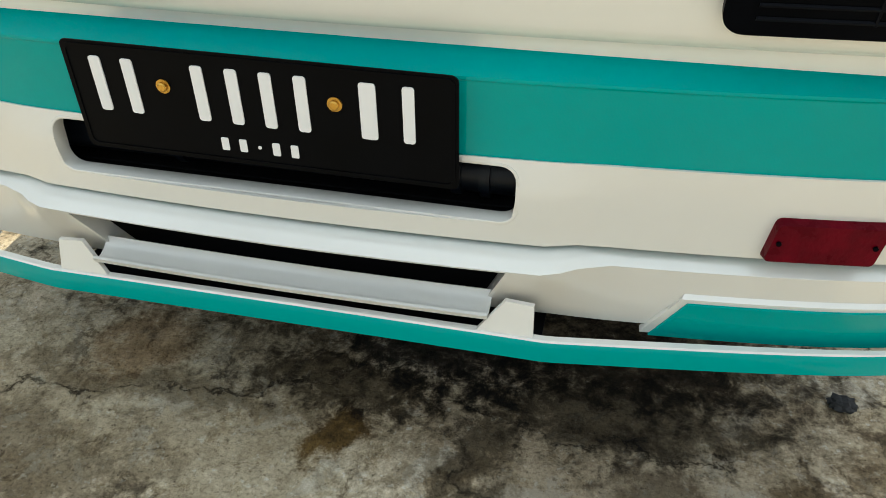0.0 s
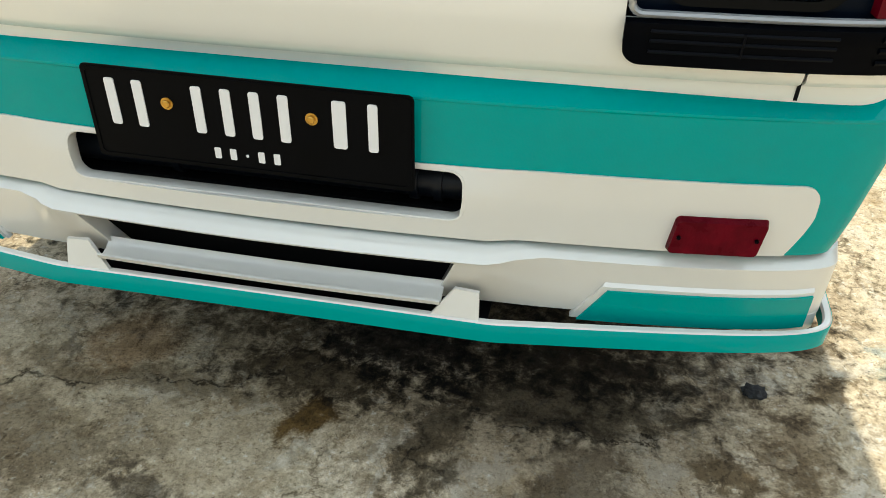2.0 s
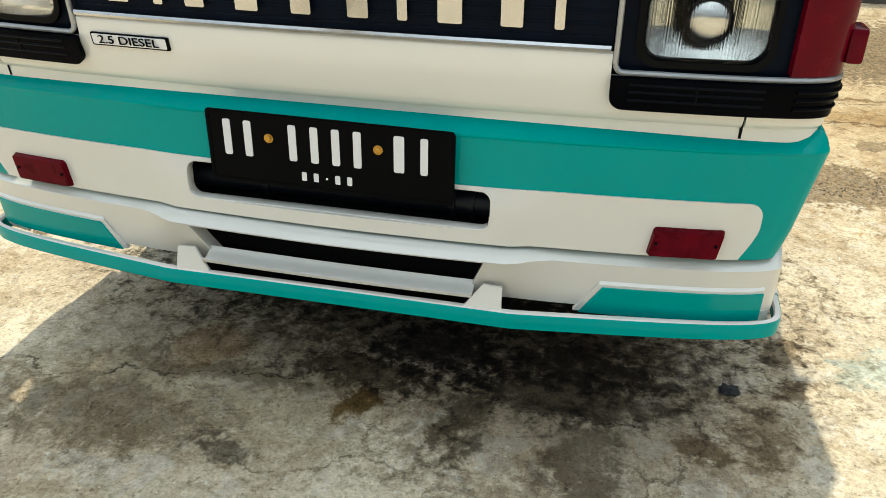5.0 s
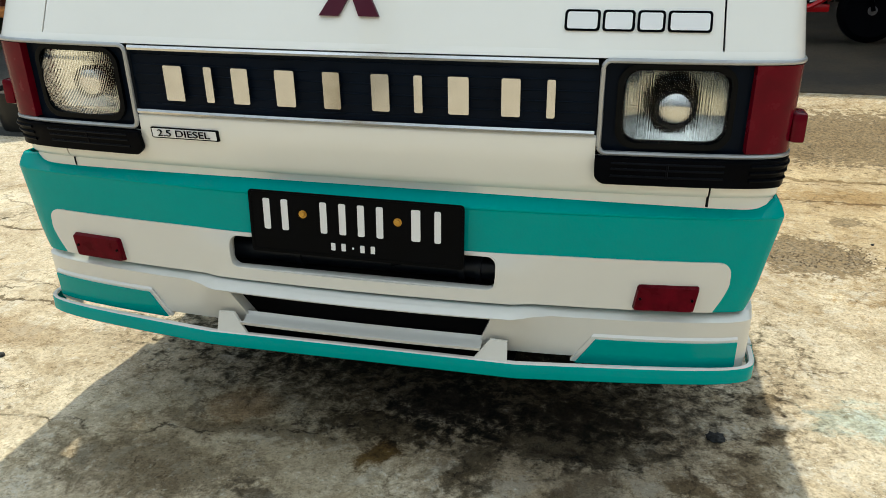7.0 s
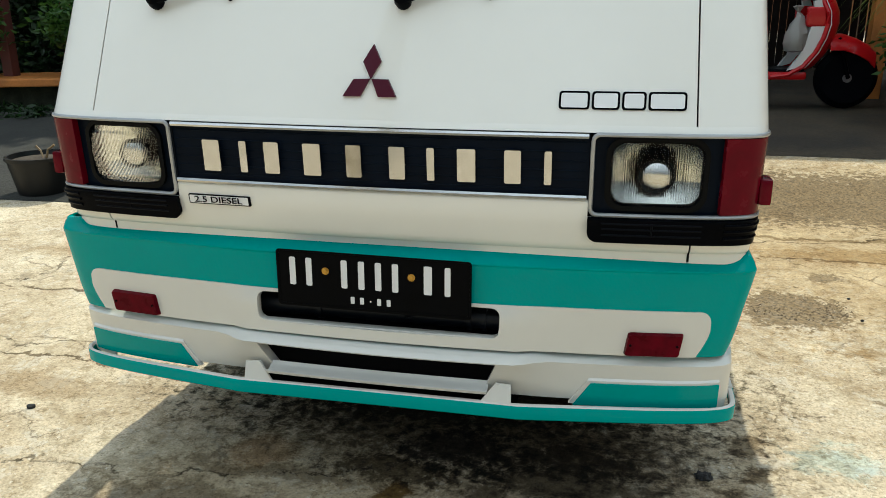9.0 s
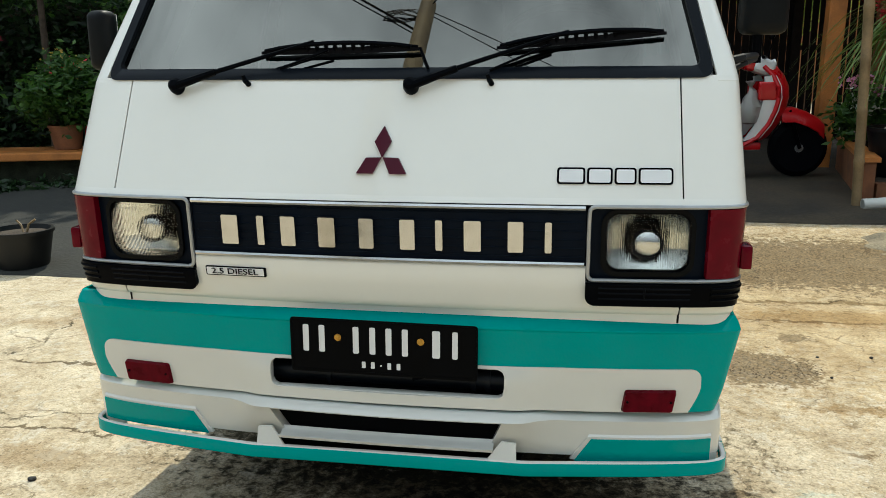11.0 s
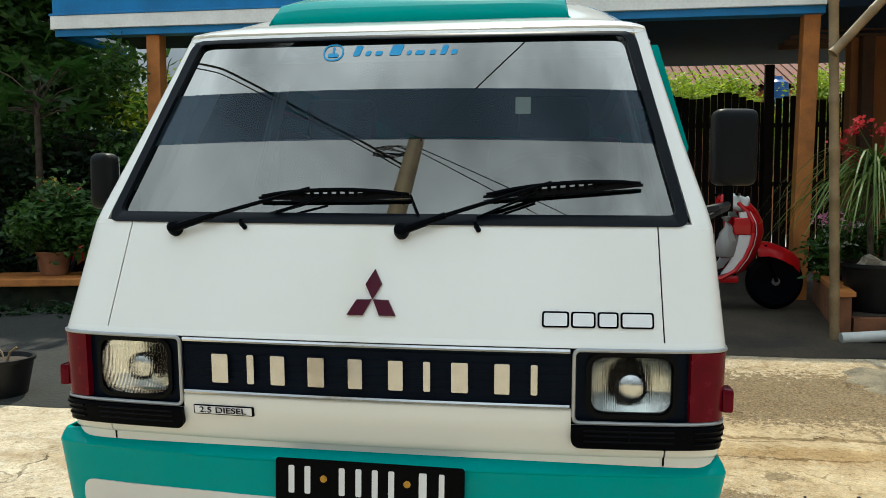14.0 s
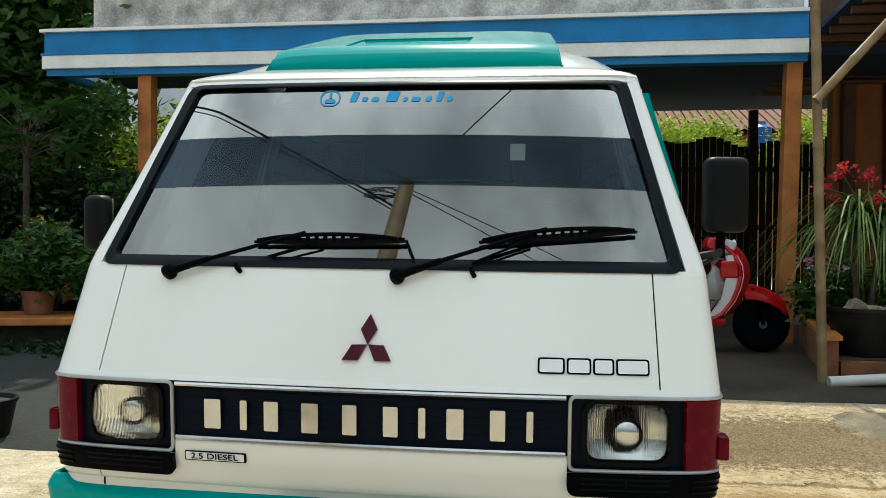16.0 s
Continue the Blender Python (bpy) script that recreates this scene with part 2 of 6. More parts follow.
    # oily, damp stains under and beside the bumper, the wide ovals there also painting its shade: place, half sizes,
    # tint that the concrete takes on, softness
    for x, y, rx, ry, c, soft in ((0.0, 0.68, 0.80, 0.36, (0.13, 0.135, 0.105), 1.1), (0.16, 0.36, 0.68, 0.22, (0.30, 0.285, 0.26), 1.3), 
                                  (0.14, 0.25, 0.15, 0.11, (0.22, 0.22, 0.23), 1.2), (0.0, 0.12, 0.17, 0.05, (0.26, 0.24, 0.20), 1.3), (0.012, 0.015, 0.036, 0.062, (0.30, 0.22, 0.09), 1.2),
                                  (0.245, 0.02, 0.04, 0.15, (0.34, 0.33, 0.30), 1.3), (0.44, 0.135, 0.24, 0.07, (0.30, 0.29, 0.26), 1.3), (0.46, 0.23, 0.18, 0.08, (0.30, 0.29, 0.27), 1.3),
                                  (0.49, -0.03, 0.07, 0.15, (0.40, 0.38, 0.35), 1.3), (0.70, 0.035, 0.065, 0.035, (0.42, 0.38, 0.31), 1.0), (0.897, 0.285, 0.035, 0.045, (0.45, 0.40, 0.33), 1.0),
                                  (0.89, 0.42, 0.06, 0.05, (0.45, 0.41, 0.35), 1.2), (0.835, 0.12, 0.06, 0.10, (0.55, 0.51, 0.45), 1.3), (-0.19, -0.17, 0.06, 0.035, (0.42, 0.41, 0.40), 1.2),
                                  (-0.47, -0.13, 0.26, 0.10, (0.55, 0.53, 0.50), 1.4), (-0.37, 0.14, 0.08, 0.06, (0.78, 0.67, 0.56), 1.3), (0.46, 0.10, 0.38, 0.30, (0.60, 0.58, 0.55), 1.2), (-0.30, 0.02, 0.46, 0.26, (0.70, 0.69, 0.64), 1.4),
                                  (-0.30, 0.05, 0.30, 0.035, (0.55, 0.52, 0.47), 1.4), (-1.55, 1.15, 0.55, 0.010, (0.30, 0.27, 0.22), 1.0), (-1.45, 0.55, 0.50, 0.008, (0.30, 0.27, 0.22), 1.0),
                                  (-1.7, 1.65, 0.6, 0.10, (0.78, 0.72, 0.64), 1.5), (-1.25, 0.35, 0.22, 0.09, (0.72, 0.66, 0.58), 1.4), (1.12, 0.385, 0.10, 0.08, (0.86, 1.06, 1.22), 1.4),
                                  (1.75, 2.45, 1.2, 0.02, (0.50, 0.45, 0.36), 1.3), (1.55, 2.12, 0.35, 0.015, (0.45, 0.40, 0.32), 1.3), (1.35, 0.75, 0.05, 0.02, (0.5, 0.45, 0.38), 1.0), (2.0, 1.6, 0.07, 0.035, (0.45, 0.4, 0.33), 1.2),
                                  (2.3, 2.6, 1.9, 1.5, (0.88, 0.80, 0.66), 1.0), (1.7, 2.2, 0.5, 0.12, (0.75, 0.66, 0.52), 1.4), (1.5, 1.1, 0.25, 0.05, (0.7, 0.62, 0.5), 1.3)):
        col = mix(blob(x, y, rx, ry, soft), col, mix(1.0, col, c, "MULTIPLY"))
    # broken patch of bare gravel beside the van, rough apron before the carport
    aggregate = ramp(tex(70.0, 5, 0.0, 0.7), (0.40, (0.03, 0.021, 0.011)), (0.60, (0.23, 0.155, 0.075)))
    for x, y, rx, ry, k in ((1.20, 1.47, 0.20, 0.19, 0.75), (1.85, 3.22, 1.5, 0.52, 0.80), (1.40, 1.86, 0.07, 0.06, 0.7)):
        fac = n.new("ShaderNodeMath")
        fac.operation = "MULTIPLY"
        fac.inputs[1].default_value = k
        l.new(blob(x, y, rx, ry, 0.5), fac.inputs[0])
        col = mix(fac.outputs[0], col, aggregate)
    # branching cracks: chains of points, half width
    gap = None
    for chain, wide_by in (((-1.25, -0.06), (-0.95, -0.025), (-0.69, -0.03), (-0.46, 0.019), (-0.21, 0.059), (-0.10, 0.082), (0.084, 0.19)), 0.0036), (((0.084, 0.19), (0.184, 0.101), (0.225, 0.04), (0.253, -0.06)), 0.0032), \
                           (((0.184, 0.101), (0.335, 0.089), (0.443, 0.094), (0.60, 0.07)), 0.003), (((-0.10, 0.082), (-0.02, 0.27), (-0.16, 0.42)), 0.003), (((-2.30, 1.00), (-1.93, 1.30), (-2.006, 1.706), (-1.80, 2.0)), 0.0055), \
                           (((1.0, 2.30), (1.264, 2.368), (1.55, 2.40), (1.808, 2.486), (2.5, 2.45)), 0.0055), (((-1.9, 0.75), (-1.5, 0.62), (-1.2, 0.72)), 0.004):
        for (xa, ya), (xb, yb) in zip(chain, chain[1:]):
            fac = blob((xa + xb) / 2, (ya + yb) / 2, math.hypot(xb - xa, yb - ya) * 0.56, wide_by, 0.9, math.atan2(yb - ya, xb - xa))
            if gap is None:
                gap = fac
            else:
                most = n.new("ShaderNodeMath")
                most.operation = "MAXIMUM"
                l.new(gap, most.inputs[0])
                l.new(fac, most.inputs[1])
                gap = most.outputs[0]
    # faint web of hairlines
    web = n.new("ShaderNodeTexVoronoi")
    web.feature = "DISTANCE_TO_EDGE"
    web.inputs["Scale"].default_value = 2.6
    l.new(warped.outputs[0], web.inputs["Vector"])
    hair = ramp(web.outputs["Distance"], (0.004, (1, 1, 1)), (0.012, (0, 0, 0)))
    thin = ramp(tex(2.2, 5, 0.0, 0.6), (0.50, (0, 0, 0)), (0.58, (0.75, 0.75, 0.75)))
    col = mix(mix(1.0, hair, thin, "MULTIPLY"), col, mix(1.0, col, (0.34, 0.31, 0.27), "MULTIPLY"))
    broken = ramp(tex(9.0, 6, 0.0, 0.6), (0.42, (0.15, 0.15, 0.15)), (0.56, (1, 1, 1)))
    col = mix(mix(1.0, gap, broken, "MULTIPLY"), col, mix(1.0, col, (0.26, 0.245, 0.21), "MULTIPLY"))
    both = n.new("ShaderNodeMath")
    both.operation = "MAXIMUM"
    l.new(pit, both.inputs[0])
    l.new(gap, both.inputs[1])
    crack = both.outputs[0]
    l.new(col, b.inputs["Base Color"])
    b.inputs["Roughness"].default_value, b.inputs["Specular IOR Level"].default_value = 0.85, 0.2
    hs = n.new("ShaderNodeMath")
    hs.operation = "MULTIPLY_ADD"
    l.new(tex(55.0, 8, 0.2, 0.72), hs.inputs[0])
    hs.inputs[1].default_value = 0.6
    l.new(tex(9.0, 6, 0.4), hs.inputs[2])
    h2 = n.new("ShaderNodeMath")
    h2.operation = "SUBTRACT"
    l.new(hs.outputs[0], h2.inputs[0])
    l.new(crack, h2.inputs[1])
    bp = n.new("ShaderNodeBump")
    bp.inputs["Strength"].default_value, bp.inputs["Distance"].default_value = 0.8, 0.010
    l.new(h2.outputs[0], bp.inputs["Height"])
    l.new(bp.outputs[0], b.inputs["Normal"])
    return m


CREAM = mat("cream_paint", (0.755, 0.747, 0.70), 0.30, coat=0.9, vary=0.012, scale=1.3, fine=0.006, rv=0.01)
# darker copy of the cream: the weaker light low down is in its colour
CREAM_SHADED = mat("cream_paint_shaded", (0.635, 0.618, 0.565), 0.30, coat=0.8, vary=0.02, scale=1.6, fine=0.008, rv=0.01)
TEAL = mat("teal_paint", (0.0, 0.288, 0.266), 0.26, coat=0.42, vary=0.05, scale=4, fine=0.015, spec=0.06, rv=0.03)
TEAL.node_tree.nodes["Principled BSDF"].inputs["Coat IOR"].default_value = 1.38
BLACK = mat("black_plastic", (0.0016, 0.0021, 0.0034), 0.34, vary=0.3, scale=20, bump=0.04, bump_scale=300, spec=0.022)
RUBBER = mat("black_rubber", (0.0025, 0.003, 0.005), 0.45, vary=0.2, scale=15, spec=0.06)
RIMGREY = mat("dark_rim", (0.0016, 0.0024, 0.0034), 0.22, vary=0.2, scale=30, spec=0.07)
NAVY = mat("dark_grille_plastic", (0.003, 0.0065, 0.014), 0.36, vary=0.3, scale=12, spec=0.05)
SEAL = mat("screen_rubber", (0.005, 0.0068, 0.0105), 0.36, vary=0.2, scale=15, spec=0.08)
CHROME = mat("chrome", (0.60, 0.60, 0.60), 0.16, 1.0, vary=0.12, scale=30)
STEEL = mat("dull_steel_trim", (0.40, 0.41, 0.42), 0.35, 0.55, vary=0.15, scale=20)
REDLENS = mat("red_lens", (0.112, 0.0006, 0.008), 0.25, coat=0.04, vary=0.2, scale=25, spec=0.08)
REDREF = mat("red_reflector", (0.105, 0.0008, 0.007), 0.3, vary=0.35, scale=40, bump=0.12, bump_scale=240, spec=0.05)
MAROON = mat("maroon_badge", (0.055, 0.002, 0.013), 0.35, coat=0.06, spec=0.15)
BADGE = mat("silver_badge", (0.74, 0.75, 0.76), 0.4, vary=0.05)
WHITE = mat("white_plastic", (0.8, 0.8, 0.8), 0.35, fine=0.02, vary=0.03)
PLATE = mat("plate_black", (0.002, 0.0023, 0.003), 0.42, vary=0.25, scale=18, fine=0.1, spec=0.04)
PLATE_WHITE = mat("plate_white", (0.72, 0.72, 0.72), 0.45)
BRASS = mat("brass_bolt", (0.55, 0.32, 0.06), 0.32, 0.9, vary=0.3, scale=60)
# near-black of the underside, also used for shade set into openings
DARK = mat("underbody_and_gap_shade", (0.003, 0.003, 0.004), 0.8, vary=0.3, scale=9, spec=0.15)
PIPE_DK = mat("bumper_beam", (0.004, 0.006, 0.010), 0.45, vary=0.3, scale=9, spec=0.3)
SEAT = mat("seat_cloth", (0.07, 0.08, 0.095), 0.85, vary=0.3, scale=15)
STICKER = mat("blue_sticker", (0.02, 0.30, 0.62), 0.5)
FILM = glass_mat("mirror_film", (0.10, 0.11, 0.12), 0.275)
# same film, mirror lowered to stand in for darker clouds reflected below
FILM_LOW = glass_mat("mirror_film_dimmed_reflection", (0.10, 0.11, 0.12), 0.14, sheen=(1.0, 0.97, 0.88))
CLEAR = glass_mat("clear_glass", (0.42, 0.58, 0.72), 0.0, sheen=(0.70, 0.86, 1.0))
LENS = lens_mat()
DARKGLASS = glass_mat("tinted_glass", (0.07, 0.075, 0.08), 0.06)
REFLECTOR = mat("lamp_reflector", (0.66, 0.67, 0.64), 0.07, 1.0, vary=0.06, scale=40)
# upright ribs pressed into the reflector
rn, rl = REFLECTOR.node_tree.nodes, REFLECTOR.node_tree.links
rib = rn.new("ShaderNodeTexWave")
rib.inputs["Scale"].default_value, rib.inputs["Distortion"].default_value = 62.0, 0.0
rl.new(rn["Texture Coordinate"].outputs["Object"], rib.inputs["Vector"])
press = rn.new("ShaderNodeBump")
press.inputs["Strength"].default_value, press.inputs["Distance"].default_value = 0.14, 0.002
rl.new(rib.outputs["Fac"], press.inputs["Height"])
rl.new(press.outputs[0], rn["Principled BSDF"].inputs["Normal"])
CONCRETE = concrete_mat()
# damp floors whose colour also carries the shade of carport and trees
DAMP_SHADED = mat("shade_darkened_brown_concrete", (0.046, 0.033, 0.018), 0.85, vary=0.65, scale=2.6, fine=0.35, bump=0.5, bump_scale=60)
PAVING_SHADED = mat("shade_darkened_damp_paving", (0.018, 0.018, 0.014), 0.9, vary=0.6, scale=6, fine=0.4, bump=0.7, bump_scale=45)


# ---- mesh helpers ----
def mesh_ob(name, verts, faces, material, parent=None, label="", smooth=True):
    me = bpy.data.meshes.new(name)
    me.from_pydata([tuple(v) for v in verts], [], faces)
    me.materials.append(material)
    me.update()
    if smooth:
        for p in me.polygons:
            p.use_smooth = True
    ob = new(name, me)
    ob.parent = parent
    return tagged(ob, label)


def part(name, bm, material, parent=None, label="", smooth=False, angle=35):
    bmesh.ops.recalc_face_normals(bm, faces=bm.faces)
    me = bpy.data.meshes.new(name)
    bm.to_mesh(me)
    bm.free()
    me.materials.append(material)
    if smooth:
        for p in me.polygons:
            p.use_smooth = True
        me.set_sharp_from_angle(angle=radians(angle))
    ob = new(name, me)
    ob.parent = parent
    return tagged(ob, label)


def thing(name, at, label, category, group="", kind=""):
    ob = new(name)
    ob.location = at
    ob.empty_display_size = 0.1
    return tagged(ob, label, category, group, kind)


def box(bm, c, s, bevel=0.0, m=None, seg=2):
    b = bmesh.new()
    bmesh.ops.create_cube(b, size=1)
    bmesh.ops.scale(b, vec=s, verts=b.verts)
    if bevel:
        bmesh.ops.bevel(b, geom=list(b.edges), offset=bevel, segments=seg, profile=0.6, affect="EDGES")
    b.transform(Matrix.Translation(c) @ (m or Matrix()))
    return join(bm, b)


def join(bm, b):
    me = bpy.data.meshes.new("tmp")
    b.to_mesh(me)
    b.free()
    bm.from_mesh(me)
    bpy.data.meshes.remove(me)
    return bm


def boxed(c, s, bevel=0.004, m=None, seg=2):
    return box(bmesh.new(), c, s, bevel, m, seg)


def cyl(bm, a, b, r1, r2=None, seg=16, caps=True):
    """A tapered round bar from a to b."""
    a, b = Vector(a), Vector(b)
    d = b - a
    q = bmesh.new()
    bmesh.ops.create_cone(q, cap_ends=caps, segments=seg, radius1=r1, radius2=r1 if r2 is None else r2, depth=d.length)
    q.transform(Matrix.Translation((a + b) / 2) @ d.to_track_quat("Z", "Y").to_matrix().to_4x4())
    return join(bm, q)


def tube(bm, pts, r, seg=8, r2=None):
    """A round bar bent along points."""
    pts = [Vector(p) for p in pts]
    rings = []
    for i, p in enumerate(pts):
        d = (pts[min(i + 1, len(pts) - 1)] - pts[max(i - 1, 0)]).normalized()
        q = d.to_track_quat("Z", "Y")
        rr = r if r2 is None else r + (r2 - r) * i / (len(pts) - 1)
        rings.append([bm.verts.new(p + q @ Vector((rr * math.cos(2 * math.pi * k / seg), rr * math.sin(2 * math.pi * k / seg), 0))) for k in range(seg)])
    for a, b in zip(rings, rings[1:]):
        for k in range(seg):
            bm.faces.new((a[k], a[(k + 1) % seg], b[(k + 1) % seg], b[k]))
    bm.faces.new(rings[0])
    bm.faces.new(rings[-1][::-1])
    return bm


def lathe(bm, c, profile, seg=28, m=None):
    """A turned form: profile of (radius, height)."""
    q = bmesh.new()
    rings = [[q.verts.new((r * math.cos(2 * math.pi * k / seg), r * math.sin(2 * math.pi * k / seg), z)) for k in range(seg)] for r, z in profile]
    for a, b in zip(rings, rings[1:]):
        for k in range(seg):
            q.faces.new((a[k], a[(k + 1) % seg], b[(k + 1) % seg], b[k]))
    q.faces.new(rings[0][::-1])
    q.faces.new(rings[-1])
    q.transform(Matrix.Translation(c) @ (m or Matrix()))
    return join(bm, q)


def prism(bm, outline, place, depth):
    """A flat outline (u, v) laid out by place(u, v, w), thick from w = 0 to depth."""
    lo = [bm.verts.new(place(u, v, 0)) for u, v in outline]
    hi = [bm.verts.new(place(u, v, depth)) for u, v in outline]
    k = len(outline)
    bm.faces.new(lo[::-1])
    bm.faces.new(hi)
    for i in range(k):
        bm.faces.new((lo[i], lo[(i + 1) % k], hi[(i + 1) % k], hi[i]))
    return bm


def rounded(x0, z0, x1, z1, r, seg=5):
    """A rectangle with round corners, as an outline."""
    pts = []
    for cx, cz, a in ((x1 - r, z1 - r, 0), (x0 + r, z1 - r, 90), (x0 + r, z0 + r, 180), (x1 - r, z0 + r, 270)):
        for k in range(seg + 1):
            t = radians(a + 90 * k / seg)
            pts.append((cx + r * math.cos(t), cz + r * math.sin(t)))
    return pts


def steps(a, b, k):
    return [a + (b - a) * i / k for i in range(k + 1)]


def solid(ob, thick, off=-1.0, bevel=0.0):
    md = ob.modifiers.new("thickness", "SOLIDIFY")
    md.thickness, md.offset = thick, off
    if not bevel:
        es = ob.modifiers.new("crease", "EDGE_SPLIT")
        es.split_angle = radians(32)
    if bevel:
        bv = ob.modifiers.new("edges", "BEVEL")
        bv.width, bv.segments, bv.limit_method, bv.angle_limit = bevel, 2, "ANGLE", radians(40)
    return ob


def thickened(verts, faces, thick):
    """A sheet given a back, thick metres behind its front, and rims between."""
    v = np.array([tuple(p) for p in verts], float)
    nrm = np.zeros_like(v)
    count = {}
    for f in faces:
        a, b, c, d = v[list(f)]
        nf = np.cross(c - a, d - b)
        nf /= max(np.linalg.norm(nf), 1e-12)
        nrm[list(f)] += nf
        for i in range(4):
            e = (f[i], f[(i + 1) % 4])
            count[frozenset(e)] = None if frozenset(e) in count else e
    nrm /= np.maximum(np.linalg.norm(nrm, axis=1), 1e-9)[:, None]
    k = len(v)
    back = v - nrm * thick
    out = list(faces) + [tuple(i + k for i in f[::-1]) for f in faces]
    out += [(e[1], e[0], e[0] + k, e[1] + k) for e in count.values() if e]
    return np.concatenate([v, back]).tolist(), out


def sheet(name, us, vs, place, material, parent, label="", thick=0.004, skip=None, smooth=True):
    """A grid place(u, v) over us x vs, given a thickness; skip(u, v) leaves cells out by their centres."""
    verts = [place(u, v) for v in vs for u in us]
    n = len(us)
    faces = [(j * n + i, j * n + i + 1, (j + 1) * n + i + 1, (j + 1) * n + i) for j in range(len(vs) - 1) for i in range(n - 1)
             if not (skip and skip((us[i] + us[i + 1]) / 2, (vs[j] + vs[j + 1]) / 2))]
    if thick:
        verts, faces = thickened(verts, faces, thick)
    ob = mesh_ob(name, verts, faces, material, parent, label, smooth)
    if smooth:
        ob.data.set_sharp_from_angle(angle=radians(32))
    return ob


def writing(name, text, size, material, m, parent, depth=0.0008):
    """Letters in Blender's own font, as a mesh."""
    cu = bpy.data.curves.new(name, "FONT")
    cu.body, cu.size, cu.extrude, cu.align_x, cu.align_y = text, size, depth, "CENTER", "CENTER"
    tmp = new(name, cu)
    me = bpy.data.meshes.new_from_object(tmp.evaluated_get(bpy.context.evaluated_depsgraph_get()))
    bpy.data.objects.remove(tmp)
    me.materials.append(material)
    ob = new(name, me)
    ob.parent = parent
    ob.matrix_local = m
    return ob


# ---- the ground ----
def ground_z(x, y):
    """Flat before the van, rising gently to the carport floor."""
    t = min(max((y - 2.4) / 2.6, 0), 1)
    return 0.13 * t * t * (3 - 2 * t)


gx = [-60, -30, -15, -9] + steps(-6, 5, 44) + [8, 15, 30, 60]
gy = [-60, -30, -12, -6] + steps(-3, 9, 60) + [12, 18, 30, 60, 140]
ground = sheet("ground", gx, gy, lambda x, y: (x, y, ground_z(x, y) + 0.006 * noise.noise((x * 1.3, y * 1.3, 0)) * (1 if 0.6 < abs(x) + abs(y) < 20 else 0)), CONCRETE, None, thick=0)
tagged(ground, "weathered grey-brown concrete yard with stains, cracks and painted bumper shade", "ground", kind="structure")

# darker, damp floor behind: carport and garden, their shade deepened in the colour
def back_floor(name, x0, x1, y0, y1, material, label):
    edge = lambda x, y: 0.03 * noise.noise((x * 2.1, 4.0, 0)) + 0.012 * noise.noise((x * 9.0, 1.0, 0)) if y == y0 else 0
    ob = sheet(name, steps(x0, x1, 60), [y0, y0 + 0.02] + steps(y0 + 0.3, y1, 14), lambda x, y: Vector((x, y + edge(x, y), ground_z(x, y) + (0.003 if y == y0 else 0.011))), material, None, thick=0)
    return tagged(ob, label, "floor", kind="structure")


back_floor("carport_floor", -0.9, 7.1, 4.12, 13.0, DAMP_SHADED, "dull brown concrete floor of the carport, darkened for shade")
back_floor("garden_floor", -9.0, -0.904, 2.45, 13.0, PAVING_SHADED, "damp paving along the garden, darkened for shade")

# ---- the van ----
van = thing("minibus", (0, 0, 0), "cream and teal minibus with a deep front spoiler, parked on concrete", "minibus")
# it leans a touch to one side
van.location, van.rotation_euler = (-0.0047, 0, 0.001), (0, radians(0.3), 0)

# front profile: height, how far back its middle lies, half width
LEVELS = ((0.20, 0.09, 0.76), (0.50, 0.045, 0.790), (0.64, 0.030, 0.800), (0.72, 0.006, 0.807), (0.895, -0.004, 0.810), (0.91, 0.002, 0.810),
          (1.165, 0.115, 0.796), (1.19, 0.130, 0.791), (1.40, 0.249, 0.731), (1.674, 0.405, 0.660), (1.70, 0.425, 0.655))


def level(z):
    for (z0, y0, w0), (z1, y1, w1) in zip(LEVELS, LEVELS[1:]):
        if z <= z1:
            t = max((z - z0) / (z1 - z0), 0)
            return y0 + (y1 - y0) * t, w0 + (w1 - w0) * t
    return LEVELS[-1][1:]


def corner(s, n=11.0, d=0.22):
    return d * (1 - (1 - min(abs(s), 1) ** n) ** (1 / n))


def face(x, z, out=0.0):
    """A point of the van's front, out metres proud of it."""
    yc, w = level(z)
    s = max(-1, min(1, x / w))
    return Vector((s * w * (1 + 0.25 * out * abs(s) ** 6), yc + 0.055 * x * x + corner(s, d=0.22 - 0.12 * min(1, max(0, (0.69 - z) / 0.06))) - out, z))


def wide(w, k=22):
    """Crosswise stations, dense towards the corners."""
    half = [1 - (1 - i / k) ** 2.4 for i in range(k + 1)]
    return [-w * s for s in half[:0:-1]] + [w * s for s in half]


def fpatch(name, x0, x1, z0, z1, material, label="", out=0.0, thick=0.004, nx=12, nz=6, shift=None, parent=None):
    """A panel that follows the front; shift(z) slants its inner end."""
    us, vs = steps(0, 1, nx), steps(z0, z1, nz)
    if abs(x1) > 0.74:
        us = [1 - (1 - u) ** 2.2 for u in us]
    elif abs(x0) > 0.74:
        us = [u ** 2.2 for u in us]

    def place(u, z):
        a = x0 + (shift(z) if shift else 0)
        b = math.copysign(min(abs(x1), level(z)[1]), x1)
        return face(a + (b - a) * u, z, out)
    return sheet(name, us, vs, place, material, parent or van, label, thick if x1 > x0 else -thick)


